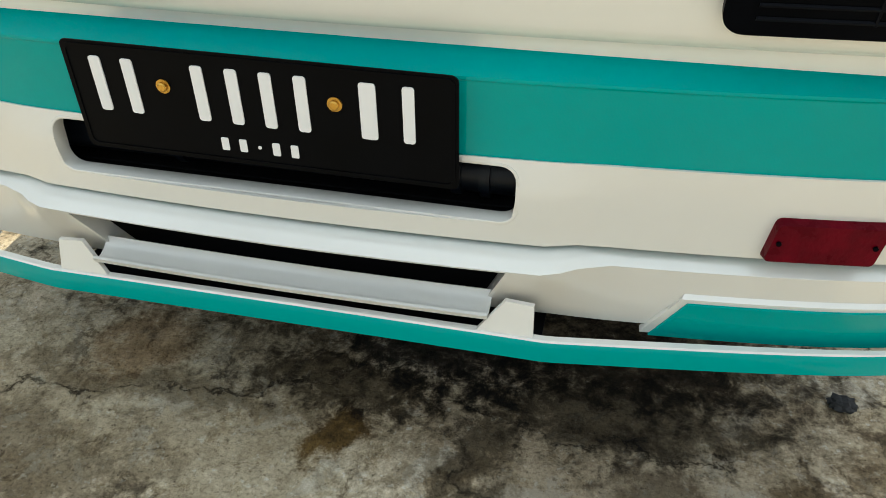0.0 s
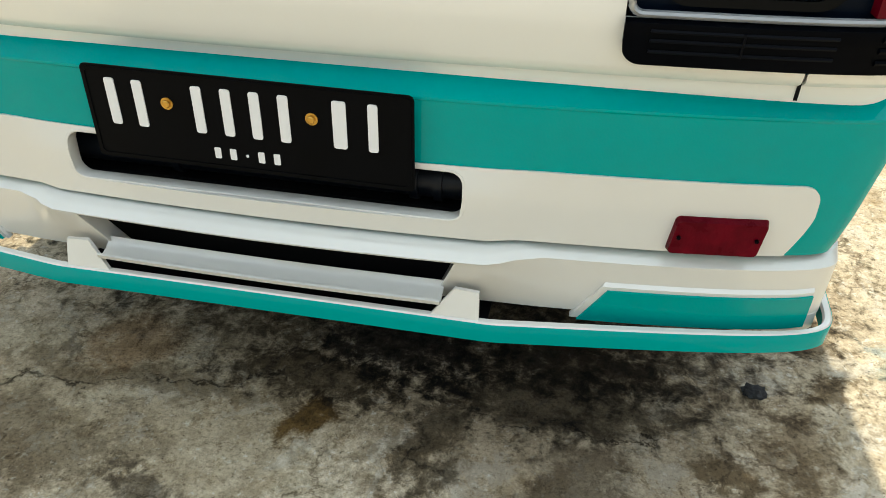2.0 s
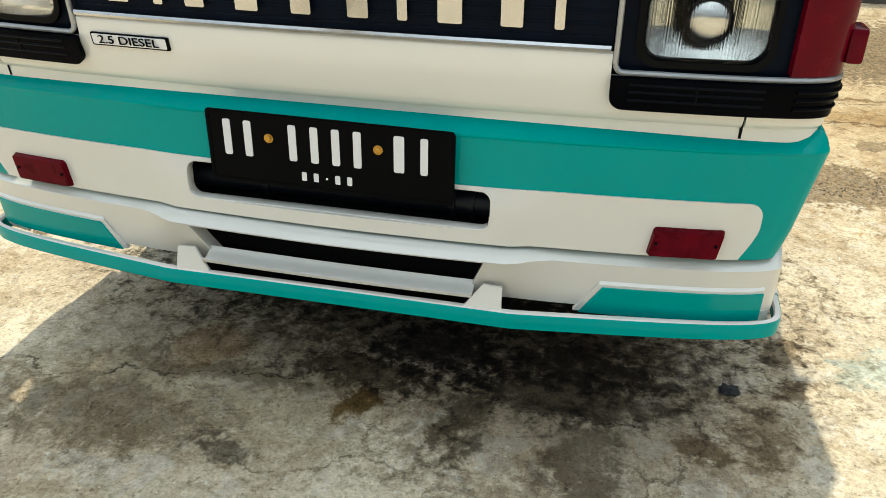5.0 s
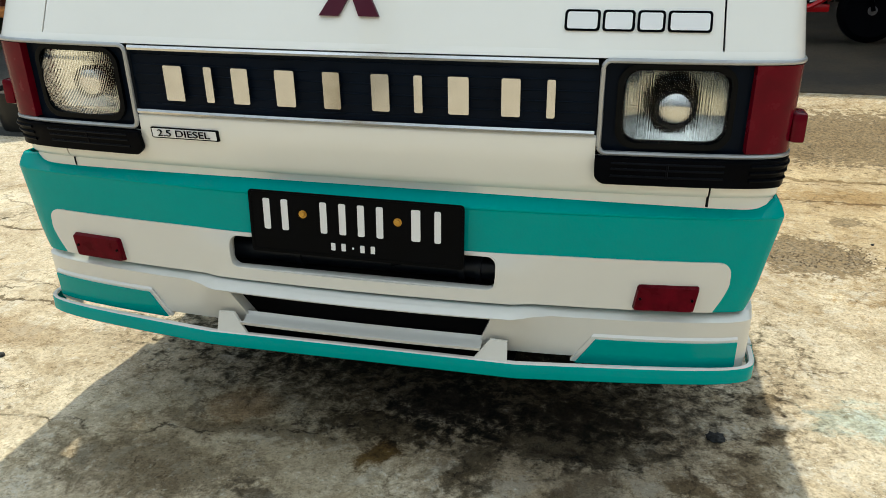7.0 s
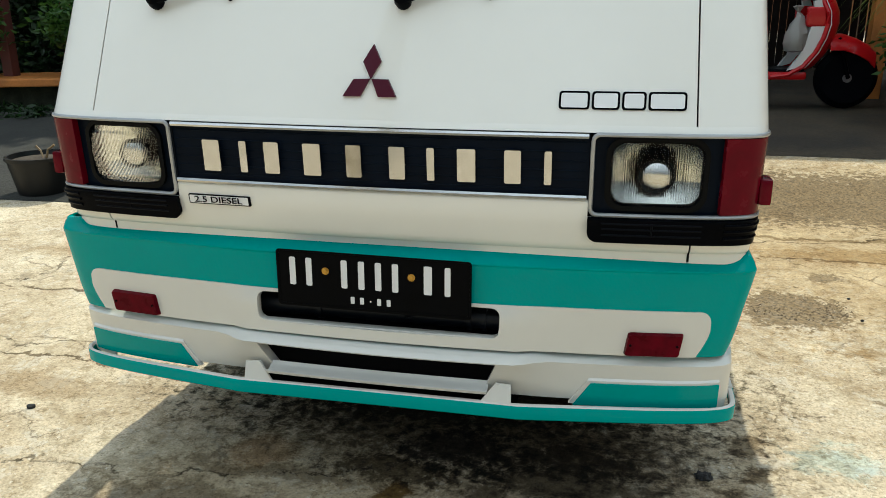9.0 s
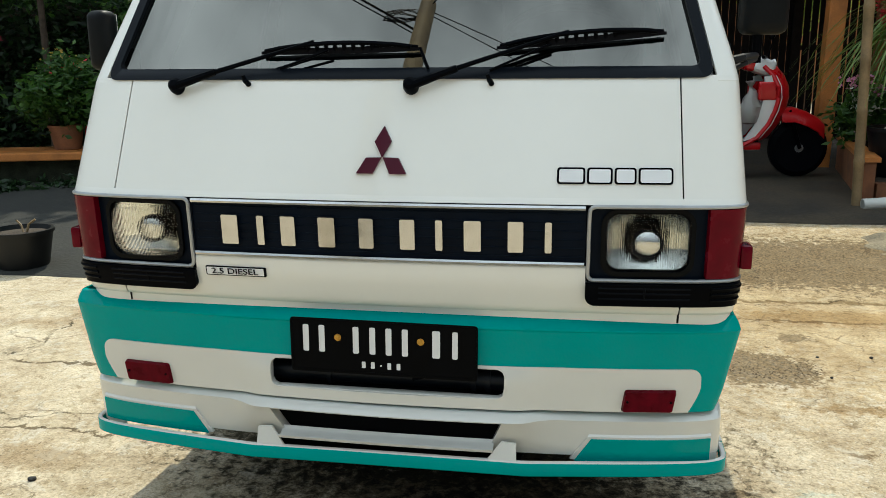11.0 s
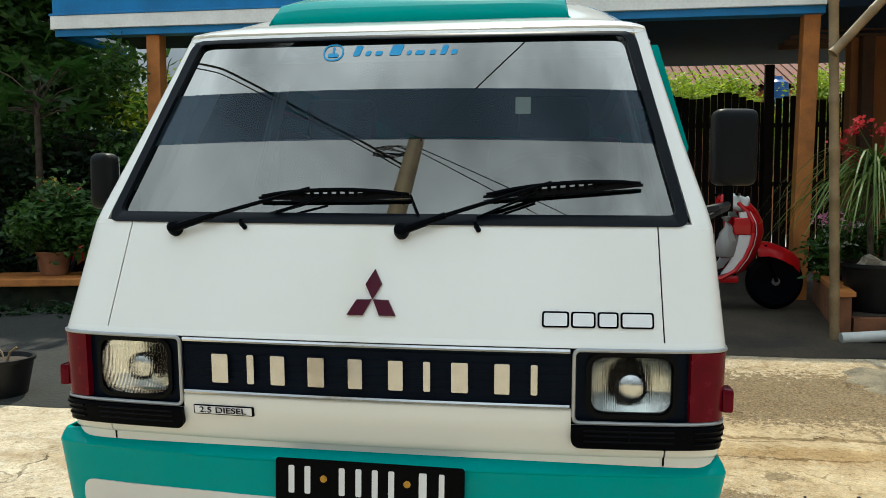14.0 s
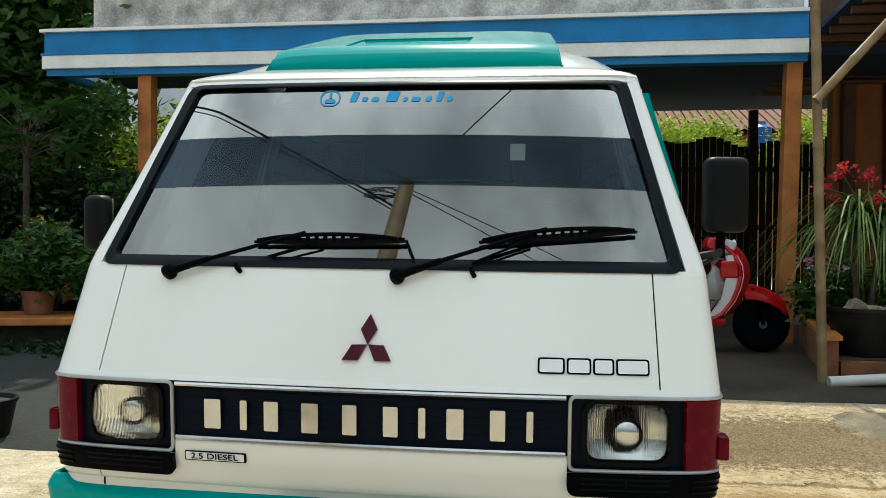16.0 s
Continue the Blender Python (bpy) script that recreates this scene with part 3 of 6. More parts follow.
# panels of the front
ROLL = {0.6405: 0.0100, 0.6430: 0.0070, 0.6465: 0.0030, 0.650: 0.0010, 0.7560: 0.0015, 0.7585: 0.006}
sheet("front_panel", sorted(set(steps(-0.672, 0.672, 24) + [-0.4625, 0.4625])), (0.6405, 0.6430, 0.6465, 0.650, 0.66, 0.68, 0.70, 0.722, 0.735, 0.748, 0.7535, 0.7560, 0.7585), lambda x, z: face(x, z, -ROLL.get(z, 0)), CREAM, van, "cream painted lower front panel",
      0.004, lambda x, z: abs(x) > 0.4625 and z > 0.722)
for sx in (-1, 1):
    sheet("corner_panel", [1 - (1 - u) ** 2.2 for u in steps(0, 1, 12)], (0.6405, 0.6430, 0.6465, 0.650, 0.67, 0.70, 0.722), lambda u, z, sx=sx: face(sx * (0.676 + (level(z)[1] - 0.676) * u), z, -ROLL.get(z, 0)), CREAM, van, "", 0.004 * sx)
sheet("sill_flange", wide(1, 18), (0.56, 0.60, 0.632, 0.640, 0.652), lambda u, z: face(u * (level(z)[1] - 0.004), z, -0.0135), CREAM, van, "recessed cream flange above the bumper", 0.003)
sheet("hood", steps(-1, 1, 40), steps(0.912, 1.172, 14), lambda u, z: face(u * (0.664 - 0.03 * (z - 0.91)), z), CREAM, van, "smooth cream front hatch")
for sx in (-1, 1):
    sheet("seam_backing", (0.6715, 0.674, 0.6765), steps(0.62, 0.72, 4), lambda x, z, sx=sx: face(sx * x, z, -0.0128), DARK, van, "", 0)
    sheet("seam_backing", (0.63, 0.665, 0.70), steps(0.905, 1.17, 8), lambda x, z, sx=sx: face(sx * x, z, -0.012), DARK, van, "", 0)
for sx in (-1, 1):
    fpatch("hood_side", sx * 0.6675, sx * 0.84, 0.912, 1.172, CREAM, nx=14, nz=12, shift=lambda z, sx=sx: -sx * 0.03 * (z - 0.91))
    # strip along the hood's lower edge
edge = sheet("hood_lip", wide(1), (0.899, 0.904, 0.9125), lambda u, z: face(u * level(z)[1], z, 0.0015 if z < 0.91 else 0.0), CREAM, van, "", 0.003)

# grille between the lamps
sheet("grille_plate", steps(-0.461, 0.461, 20), steps(0.757, 0.898, 4), lambda x, z: face(x, z, -0.006), NAVY, van, "dark grille panel")
for z in steps(0.779, 0.878, 5):
    bm = bmesh.new()
    tube(bm, [face(x, z, -0.0055) for x in steps(-0.455, 0.455, 14)], 0.0016, 6)
    part("grille_rib", bm, NAVY, van, smooth=True)
for z in (0.892, 0.7645):
    bm = bmesh.new()
    for x in [None]:
        pts = steps(-0.459, 0.459, 24)
        prof = [(-0.006, -0.0055), (-0.006, 0.0055), (0.005, 0.0045), (0.007, 0), (0.005, -0.0045)]
        rings = [[bm.verts.new(face(px, z + dz, 0) + Vector((0, -o, 0))) for o, dz in prof] for px in pts]
        for a, b in zip(rings, rings[1:]):
            for k in range(5):
                bm.faces.new((a[k], a[(k + 1) % 5], b[(k + 1) % 5], b[k]))
        bm.faces.new(rings[0])
        bm.faces.new(rings[-1][::-1])
    part("chrome_strip", bm, CHROME, van, "bright chrome strip", smooth=True)
# name across the grille: ten plain chrome blocks
NAME_X = ((-0.364, 0.068), (-0.287, 0.017), (-0.2195, 0.058), (-0.126, 0.066), (-0.032, 0.056), (0.0635, 0.057), (0.136, 0.016), (0.2115, 0.064), (0.3075, 0.057), (0.3795, 0.015))
for x, w in NAME_X:
    bm = bmesh.new()
    prism(bm, rounded(x - w * (0.30 if w > 0.03 else 0.5), 0.7895, x + w * (0.30 if w > 0.03 else 0.5), 0.8595, 0.003, 2), lambda u, v, d: face(u, v, d), 0.006)
    part("name_block", bm, CHROME, van, "plain chrome block")


def ring(bm, inner, outer, place, depth):
    """A frame between two outlines with as many points."""
    k = len(inner)
    q = [[bm.verts.new(place(u, v, d)) for u, v in o] for o, d in ((outer, 0), (outer, depth), (inner, depth), (inner, 0))]
    for a, b in zip(q, q[1:] + q[:1]):
        for i in range(k):
            bm.faces.new((a[i], a[(i + 1) % k], b[(i + 1) % k], b[i]))
    return bm


def headlight(sx):
    """Lamp unit: tray, chrome-edged bezel, lamp with ribbed glass, red side lamp."""
    unit = new("headlight_unit")
    unit.parent = van
    tagged(unit, "rectangular headlamp with dark surround and red corner lamp")
    tx = sorted(set(steps(0.466, 0.80, 36) + [0.807, 0.810]))
    sheet("lamp_tray", tx, steps(0.724, 0.899, 28), lambda x, z: face(sx * x, z, -0.012), NAVY, unit, "dark lamp surround", 0.003 * sx,
          lambda x, z: abs((x - 0.5955) / 0.096) ** 6 + abs((z - 0.813) / 0.070) ** 6 < 1)
    # bezel: one rounded strip round the tray, open at the van's flank
    us = [0.810 - (0.810 - 0.4815) * u ** 2.0 for u in steps(0, 1, 18)]
    r, x0, zl, zh = 0.014, 0.4675, 0.7285, 0.8955
    way = [(x, zl) for x in us] + [(x0 + r - r * math.sin(a), zl + r - r * math.cos(a)) for a in steps(0, math.pi / 2, 5)[1:]]
    way += [(x0, z) for z in steps(zl + r, zh - r, 5)[1:]] + [(x0 + r - r * math.cos(a), zh - r + r * math.sin(a)) for a in steps(0, math.pi / 2, 5)[1:]] + [(x, zh) for x in us[::-1][1:]]
    bm = bmesh.new()
    tube(bm, [face(sx * x, z, 0.002) for x, z in way], 0.0046, 8)
    part("bezel", bm, STEEL, unit, "dull chrome bezel", smooth=True)
    # lamp
    x0, x1 = 0.494, 0.697
    lo, hi = 0.737, 0.889
    bm = bmesh.new()
    ring(bm, [(sx * u, v) for u, v in rounded(x0 + 0.010, lo + 0.011, x1 - 0.010, hi - 0.007, 0.030, 7)],
         [(sx * u, v) for u, v in rounded(x0, lo, x1, hi, 0.036, 7)], lambda u, v, d: face(u, v, -0.014 + d), 0.011)
    ring(bm, [(sx * u, v) for u, v in rounded(x0 + 0.014, lo + 0.016, x1 - 0.014, hi - 0.011, 0.027, 7)],
         [(sx * u, v) for u, v in rounded(x0 + 0.010, lo + 0.011, x1 - 0.010, hi - 0.007, 0.030, 7)], lambda u, v, d: face(u, v, -0.018 + d), 0.008)
    part("lamp_rim", bm, RIMGREY, unit, "dark glassy lamp rim", smooth=True)
    xm, zm = (x0 + x1) / 2, (lo + hi) / 2
    a, b = (x1 - x0) / 2 - 0.011, (hi - lo) / 2 - 0.011

    def lens_pt(u, v, deep):
        # square-to-round map, bulged
        x, z = u * a, v * b
        return face(sx * (xm + x), zm + z, 0) + Vector((0, deep, 0))
    g = steps(-1, 1, 30)
    ok = lambda u, v: abs(u) ** 6 + abs(v) ** 6 > 1.02
    sheet("reflector_bowl", g, g, lambda u, v: lens_pt(u, v, 0.016 + 0.046 * max(0, 1 - ((u * a) ** 2 + (v * b) ** 2) / 0.0135)), REFLECTOR, unit, "silvered reflector", 0, ok)
    bm = bmesh.new()
    p = lens_pt(0, -0.08, 0.044)
    lathe(bm, p, [(0.012, -0.015), (0.034, 0.004), (0.0365, 0.016), (0.0355, 0.018), (0.033, 0.017)], 24, pose(0, 0, 0, 90, 0, 0))
    part("bulb_shield", bm, RIMGREY, unit, "dark bulb shield", smooth=True)
    bm = bmesh.new()
    lathe(bm, p, [(0.0335, 0.012), (0.029, 0.0165), (0.018, 0.0205), (0.006, 0.022)], 24, pose(0, 0, 0, 90, 0, 0))
    part("shield_cap", bm, CHROME, unit, "chromed cap before the bulb", smooth=True)
    lens = sheet("lens", g, g, lambda u, v: lens_pt(u, v, 0.010 - 0.012 * (1 - 0.5 * (u * u + v * v))), LENS, unit, "clear ribbed glass", 0, ok)
    lens.visible_shadow = False
    # red corner lamp
    fpatch("corner_lamp", sx * 0.724, sx * 0.84, 0.734, 0.890, REDLENS, "deep red corner lamp", out=0.004, thick=0.016, nx=12, nz=5, parent=unit)
    bm = boxed(Vector((sx * 0.813, 0.098, 0.777)), (0.026, 0.055, 0.054), 0.007)
    part("side_marker", bm, REDLENS, unit, "red side marker", smooth=True)
    return unit


for sx in (-1, 1):
    headlight(sx)
    # black corner trim below the lamp
    trim = new("corner_trim")
    trim.parent = van
    tagged(trim, "ribbed black plastic trim under the headlamp")
    us = [1 - (1 - u) ** 2.2 for u in steps(0, 1, 16)]
    bow = [(0.668 + 0.022 * (1 - math.cos(a)), 0.022 * (1 - math.sin(a))) for a in steps(0, math.pi / 2, 6)]
    rows = [(0.6668, 0.022, 0.004)] + [(z, q, 0.014) for z, q in bow] + [(0.702, 0, 0.014), (0.716, 0, 0.014), (0.721, 0, 0.012), (0.7235, 0, 0.002)]
    sheet("trim_shell", us, rows, lambda u, row, sx=sx: face(sx * (0.463 + 0.346 * u + (1 - u) ** 5 * row[1]), row[0], row[2]), BLACK, trim, "", 0.010 * sx)
    for z in (0.6865, 0.7005, 0.7125):
        bm = bmesh.new()
        tube(bm, [face(sx * x, z, 0.0140) for x in steps(0.492, 0.690, 10)], 0.0024, 6)
        part("trim_slat", bm, RUBBER, trim, smooth=True)
    bm = bmesh.new()
    tube(bm, [face(sx * 0.592, 0.684, 0.0142), face(sx * 0.592, 0.715, 0.0142)], 0.0022, 6)
    part("trim_rib", bm, RUBBER, trim, smooth=True)
    for z in (0.684, 0.699, 0.713):
        bm = bmesh.new()
        tube(bm, [face(sx * (0.47 + 0.338 * u), z, 0.0145) for u in us if u > 0.72], 0.0034, 6)
        part("trim_rib", bm, BLACK, trim, smooth=True)

# badges
bm = bmesh.new()
prism(bm, rounded(-0.437, 0.700, -0.283, 0.7235, 0.002, 1), lambda u, v, d: face(u, v + 0.0085, d), 0.004)
plq = part("engine_plaque", bm, BLACK, van, "small black-edged plaque with engine size")
bm = bmesh.new()
prism(bm, rounded(-0.434, 0.7025, -0.288, 0.721, 0.001, 1), lambda u, v, d: face(u, v + 0.0085, 0.004 + d), 0.0008)
part("plaque_face", bm, WHITE, plq)
writing("plaque_text", "2.5 DIESEL", 0.0235, BLACK, Matrix.Translation(face(-0.361, 0.7203, 0.0065)) @ pose(0, 0, 0, 98, 0, -2.3) @ Matrix.Diagonal((1.15, 0.86, 1, 1)), plq)
EMZ = 0.958
for k, (cx, cz, ang) in enumerate(((0.0, 0.058, 0), (-0.033, 0.0165, 60), (0.033, 0.0165, -60))):
    bm = bmesh.new()
    if k == 0:
        o = [(0, 0.040), (-0.0225, 0.078), (0, 0.116), (0.0225, 0.078)]
    else:
        sg = -1 if k == 1 else 1
        o = [(0.002 * sg, 0.040), (sg * 0.043, 0.039), (sg * 0.066, 0.001), (sg * 0.022, 0.001)]
    prism(bm, [(0.0 + u * 0.88, EMZ + v * 0.90) for u, v in o], lambda u, v, d: face(u, v, d), 0.007)
    part("emblem_lozenge", bm, MAROON, van, "maroon lozenge of the badge")
for x0, x1 in ((0.398, 0.452), (0.463, 0.511), (0.522, 0.562), (0.573, 0.640)):
    bm = bmesh.new()
    prism(bm, rounded(x0 - 0.0035, 0.9420, x1 + 0.0035, 0.9765, 0.006, 3), lambda u, v, d: face(u, v, d), 0.003)
    blk = part("model_badge_edge", bm, BLACK, van, "black-edged white model badge block")
    bm = bmesh.new()
    prism(bm, rounded(x0 + 0.001, 0.946, x1 - 0.001, 0.973, 0.004, 3), lambda u, v, d: face(u, v, 0.003 + d), 0.0025)
    part("badge_face", bm, BADGE, blk)

# ---- bumper ----
bumper = new("bumper")
bumper.parent = van
tagged(bumper, "teal and cream moulded front bumper")
BW = ((0.405, 0.781), (0.44, 0.795), (0.60, 0.829), (0.64, 0.834))


def bw(z):
    for (z0, w0), (z1, w1) in zip(BW, BW[1:]):
        if z <= z1:
            return w0 + (w1 - w0) * max(0, (z - z0) / (z1 - z0))
    return BW[-1][1]


def bface(x, z, out=0.0):
    """A point of the bumper's face."""
    w = bw(z)
    s = max(-1, min(1, x / w))
    y = 0.012 + 0.085 * x * x + corner(s, 9.0, 0.075) - out
    t = min(max((0.36 - abs(x)) / 0.03, 0), 1)
    if z < 0.52:
        y -= 0.010 * t * min(1, (0.52 - z) / 0.04)
    return Vector((s * w * (1 + 0.6 * out * abs(s) ** 8) - (0.016 if x < 0 else 0.010) * min(1, abs(x) / 0.75) ** 6, y, z + 0.002 * max(0, -x) * (0.64 - z) / 0.2))


xs = sorted(set([round(v, 4) for v in wide(1, 26)] + [-0.36, 0.36, -0.40, 0.40]))
zs = [0.4085, 0.425, 0.4255, 0.46, 0.485, 0.512, 0.53, 0.56, 0.59, 0.600]
SLOT = (0.287, 0.436, 0.508)


def bplace(u, z):
    x = u * bw(z)
    return bface(x, z)


def slotted(us):
    return sorted(set(us) | {-SLOT[0] / 0.775, SLOT[0] / 0.775})


sheet("bumper_cover", slotted(xs), zs, bplace, TEAL, bumper, "teal painted bumper cover", 0.006,
              lambda u, z: abs(u * 0.775) < SLOT[0] - 0.001 and 0.425 < z < 0.512)
# rounded top, swept along the front and both ends
plan = [bface(u * bw(0.60), 0.60) for u in xs]
ends = [0.012 + 0.085 * bw(0.6) ** 2 + 0.073 + v * 0.44 for v in (0.03, 0.3, 0.6, 1.0)]
plan = [Vector((-bw(0.6) - 0.016, y, 0)) for y in ends[::-1]] + plan + [Vector((bw(0.6) - 0.010, y, 0)) for y in ends]
inward = []
for i, p in enumerate(plan):
    d = plan[min(i + 1, len(plan) - 1)] - plan[max(i - 1, 0)]
    inward.append(Vector((-d.y, d.x, 0)).normalized())
TOPROWS = [(0.600, 0.0), (0.6025, -0.0014), (0.6055, -0.0008), (0.6075, 0.0030), (0.616, 0.0165), (0.6235, 0.0300), (0.6275, 0.0355), (0.6295, 0.0430), (0.630, 0.062)]


def top_pt(i, row):
    """The ledge narrows and rises where the bumper turns its corners."""
    z, back = row
    q = min(1, max(0, (abs(plan[i].x) - 0.755) / 0.06))
    q = q * q * (3 - 2 * q)
    lift = 0.006 * q * min(1, max(0, (z - 0.6055) / 0.01))
    return Vector((plan[i].x, plan[i].y, z + lift)) + inward[i] * (back * (1 - 0.62 * q))


sheet("bumper_top", range(len(plan)), TOPROWS, top_pt, TEAL, bumper, "rounded teal bumper top", 0.004)
for sx in (-1, 1):
    sheet("bumper_end", steps(0, 1, 6), [0.4085, 0.44, 0.5, 0.56, 0.60],
          lambda u, z, sx=sx: Vector((sx * (bw(z) - 0.004 * u) - (0.016 if sx < 0 else 0.010), 0.012 + 0.085 * bw(z) ** 2 + 0.073 + u * (0.44 + 0.1 * (z - 0.4)), z)), TEAL, bumper, "", 0.006 * sx)
# cream panel set in the bumper's lower half
PZ0, PZ1 = 0.4095, 0.515


def panel_w(z):
    r = 0.024
    w = 0.741 - 0.028 * max(0, (0.47 - z) / 0.06) ** 1.3
    if z > PZ1 - r:
        w -= r - math.sqrt(max(r * r - (z - PZ1 + r) ** 2, 0))
    return w


def rim_gap(x, z):
    """Inside the round-cornered slot."""
    r, hx, hz = 0.020, SLOT[0], (SLOT[2] - SLOT[1]) / 2
    dx, dz = abs(x) - hx + r, abs(z - (SLOT[1] + SLOT[2]) / 2) - hz + r
    return math.hypot(max(dx, 0), max(dz, 0)) + min(max(dx, dz), 0) < r


pz = [PZ0, 0.418, 0.427, 0.436, 0.4385, 0.444, 0.45, 0.46, 0.47, 0.48, 0.49, 0.497, 0.503, 0.506, 0.509, 0.511, 0.513, PZ1]
pu = sorted(set(steps(-1, 1, 40) + [q for e in (0.2, 0.22, 0.235, 0.25, 0.262, 0.272, 0.28, 0.287, 0.292) for q in (e / 0.727, -e / 0.727)]))
sheet("cream_panel", pu, pz, lambda u, z: bface(u * panel_w(z), z, 0.0035), CREAM_SHADED, bumper, "cream painted panel around a central slot", 0.004,
            lambda u, z: rim_gap(u * panel_w(z), z))
# rolled lip of the slot; near-black boxes behind it stand for its inner shade
bm = bmesh.new()
lip = rounded(-SLOT[0], SLOT[1], SLOT[0], SLOT[2], 0.02, 5)
q = [[bm.verts.new(bface(u, v, 0.004)) for u, v in lip], [bm.verts.new(bface(u, v, 0.004) + Vector((0, 0.022, 0))) for u, v in lip]]
for i in range(len(lip)):
    j = (i + 1) % len(lip)
    bm.faces.new((q[0][i], q[0][j], q[1][j], q[1][i]))
solid(part("slot_lip", bm, CREAM_SHADED, bumper, smooth=True), 0.004, 0, 0.0008)
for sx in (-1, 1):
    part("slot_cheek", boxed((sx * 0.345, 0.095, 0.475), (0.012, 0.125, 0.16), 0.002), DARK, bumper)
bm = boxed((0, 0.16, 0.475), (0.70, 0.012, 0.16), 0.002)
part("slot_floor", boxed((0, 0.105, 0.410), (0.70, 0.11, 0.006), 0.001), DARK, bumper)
part("slot_back", bm, DARK, bumper, "near-black sheet standing for the shade behind the bumper")
bm = bmesh.new()
cyl(bm, (-0.45, 0.085, 0.452), (0.45, 0.085, 0.452), 0.026, seg=20)
for x in (-0.16, 0.2, 0.235):
    cyl(bm, (x, 0.085, 0.452), (x + 0.012, 0.085, 0.452), 0.031, seg=20)
part("bumper_beam", bm, PIPE_DK, bumper, "dark tubular crossbeam", smooth=True)
bm = bmesh.new()
tube(bm, [(0.06, 0.05, 0.455), (0.10, 0.045, 0.468), (0.15, 0.05, 0.475), (0.20, 0.07, 0.474)], 0.004)
part("cable", bm, RUBBER, bumper, "loose dark cable", smooth=True)
# red reflectors
for sx in (-1, 1):
    refl = new("reflector")
    refl.parent = bumper
    tagged(refl, "red plastic reflector held by two screws")
    bm = bmesh.new()
    o = rounded(0.562, 0.412, 0.683, 0.466, 0.006, 3)
    skew = lambda u, v: sx * (u - 0.16 * (0.46 - v))
    lo = [bm.verts.new(bface(skew(u, v), v, 0.003)) for u, v in o]
    o2 = rounded(0.565, 0.415, 0.680, 0.463, 0.005, 3)
    hi = [bm.verts.new(bface(skew(u, v), v, 0.015)) for u, v in o2]
    k = len(o)
    bm.faces.new(hi)
    for i in range(k):
        bm.faces.new((lo[i], lo[(i + 1) % k], hi[(i + 1) % k], hi[i]))
    part("reflector_lens", bm, REDREF, refl, smooth=True)
    for x in (0.572, 0.672):
        bm = bmesh.new()
        p = bface(skew(x, 0.440), 0.440, 0.0145)
        cyl(bm, p, p + Vector((0, -0.003, 0)), 0.0028, seg=10)
        part("screw", bm, BLACK, refl, smooth=True)

# ---- valance under the bumper ----
valance = new("valance")
valance.parent = van
tagged(valance, "cream lower apron with a wide vent")
VZ0, VW = 0.298, 0.798


def vface(x, z, out=0.0):
    w = VW
    s = max(-1, min(1, x / w))
    y = -0.029 + 0.085 * x * x + corner(s, 6.5, 0.09) - out
    t = min(max((abs(x) - 0.33) / 0.05, 0), 1)
    y += (min(z, 0.4015) - 0.389) * 1.6 + max(0, z - 0.4015) * 16 if z > 0.389 else (0.389 - z) * (0.45 - 0.35 * t)
    y += 0.030 * t
    return Vector((s * w - 0.008 * abs(s) ** 6, y, z + 0.005 * max(0, -x) / 0.7))


vz = [VZ0, 0.31, 0.325, 0.34, 0.355, 0.37, 0.382, 0.386, 0.389, 0.3915, 0.396, 0.4015, 0.4035]


def vplace(u, z):
    """Columns follow the slanted ends of the vent."""
    x = u * VW
    if abs(x) < 0.36:
        edge = 0.286 - 0.4 * max(0, 0.386 - z)
        x = x / 0.286 * edge if abs(x) <= 0.286 else math.copysign(edge + (abs(x) - 0.286) / (0.36 - 0.286) * (0.36 - edge), x)
    return vface(x, z)


vu = sorted(set([v for v in wide(1, 24)] + [0.286 / VW, -0.286 / VW, 0.36 / VW, -0.36 / VW, 0.32 / VW, -0.32 / VW, 0.18, -0.18, 0.09, -0.09]))
sheet("apron", vu, vz, vplace, CREAM_SHADED, valance, "cream painted apron", 0.005, lambda u, z: abs(u * VW) < 0.286 and z < 0.386)
# vent: inner sides and slanted slat
for sx in (-1, 1):
    sheet("vent_cheek", (0, 1), steps(VZ0, 0.386, 4), lambda u, z, sx=sx: vface(sx * (0.286 - 0.4 * (0.386 - z)), z) + Vector((0, 0.030 * u, 0)), CREAM_SHADED, valance, "", 0.004 * sx)
SLAT = ((-0.026, 0.3225), (-0.0245, 0.3170), (-0.021, 0.3155), (-0.014, 0.3160), (-0.006, 0.3185), (0.001, 0.3225), (0.005, 0.3265), (0.008, 0.3315))
sheet("vent_slat", steps(-0.262, 0.262, 8), range(8), lambda x, k: Vector((x, SLAT[k][0] + 0.05 * x * x, SLAT[k][1] + 0.004 * max(0, -x))), CREAM_SHADED, valance, "cream hollow-faced slat", 0.004)
# near-black boxes added to give the vent its shaded depth
part("vent_back", boxed((0, 0.075, 0.34), (0.66, 0.01, 0.15), 0.002), DARK, valance, "near-black sheet standing for the shade behind the apron")
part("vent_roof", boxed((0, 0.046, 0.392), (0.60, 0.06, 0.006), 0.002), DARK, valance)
for sx in (-1, 1):
    sheet("apron_end", steps(0, 1, 5), steps(0.272, 0.404, 4), lambda u, z, sx=sx: vface(sx * VW, min(z, 0.389)) + Vector((-sx * 0.01 * u, 0.40 * u - 0.004, z - min(z, 0.389))), CREAM_SHADED, valance, "", 0.006 * sx)
    sheet("apron_corner", steps(0.715, VW, 10), steps(0.272, 0.302, 3), lambda x, z, sx=sx: vface(sx * x, z, 0.001), CREAM_SHADED, valance, "", 0.004 * sx)
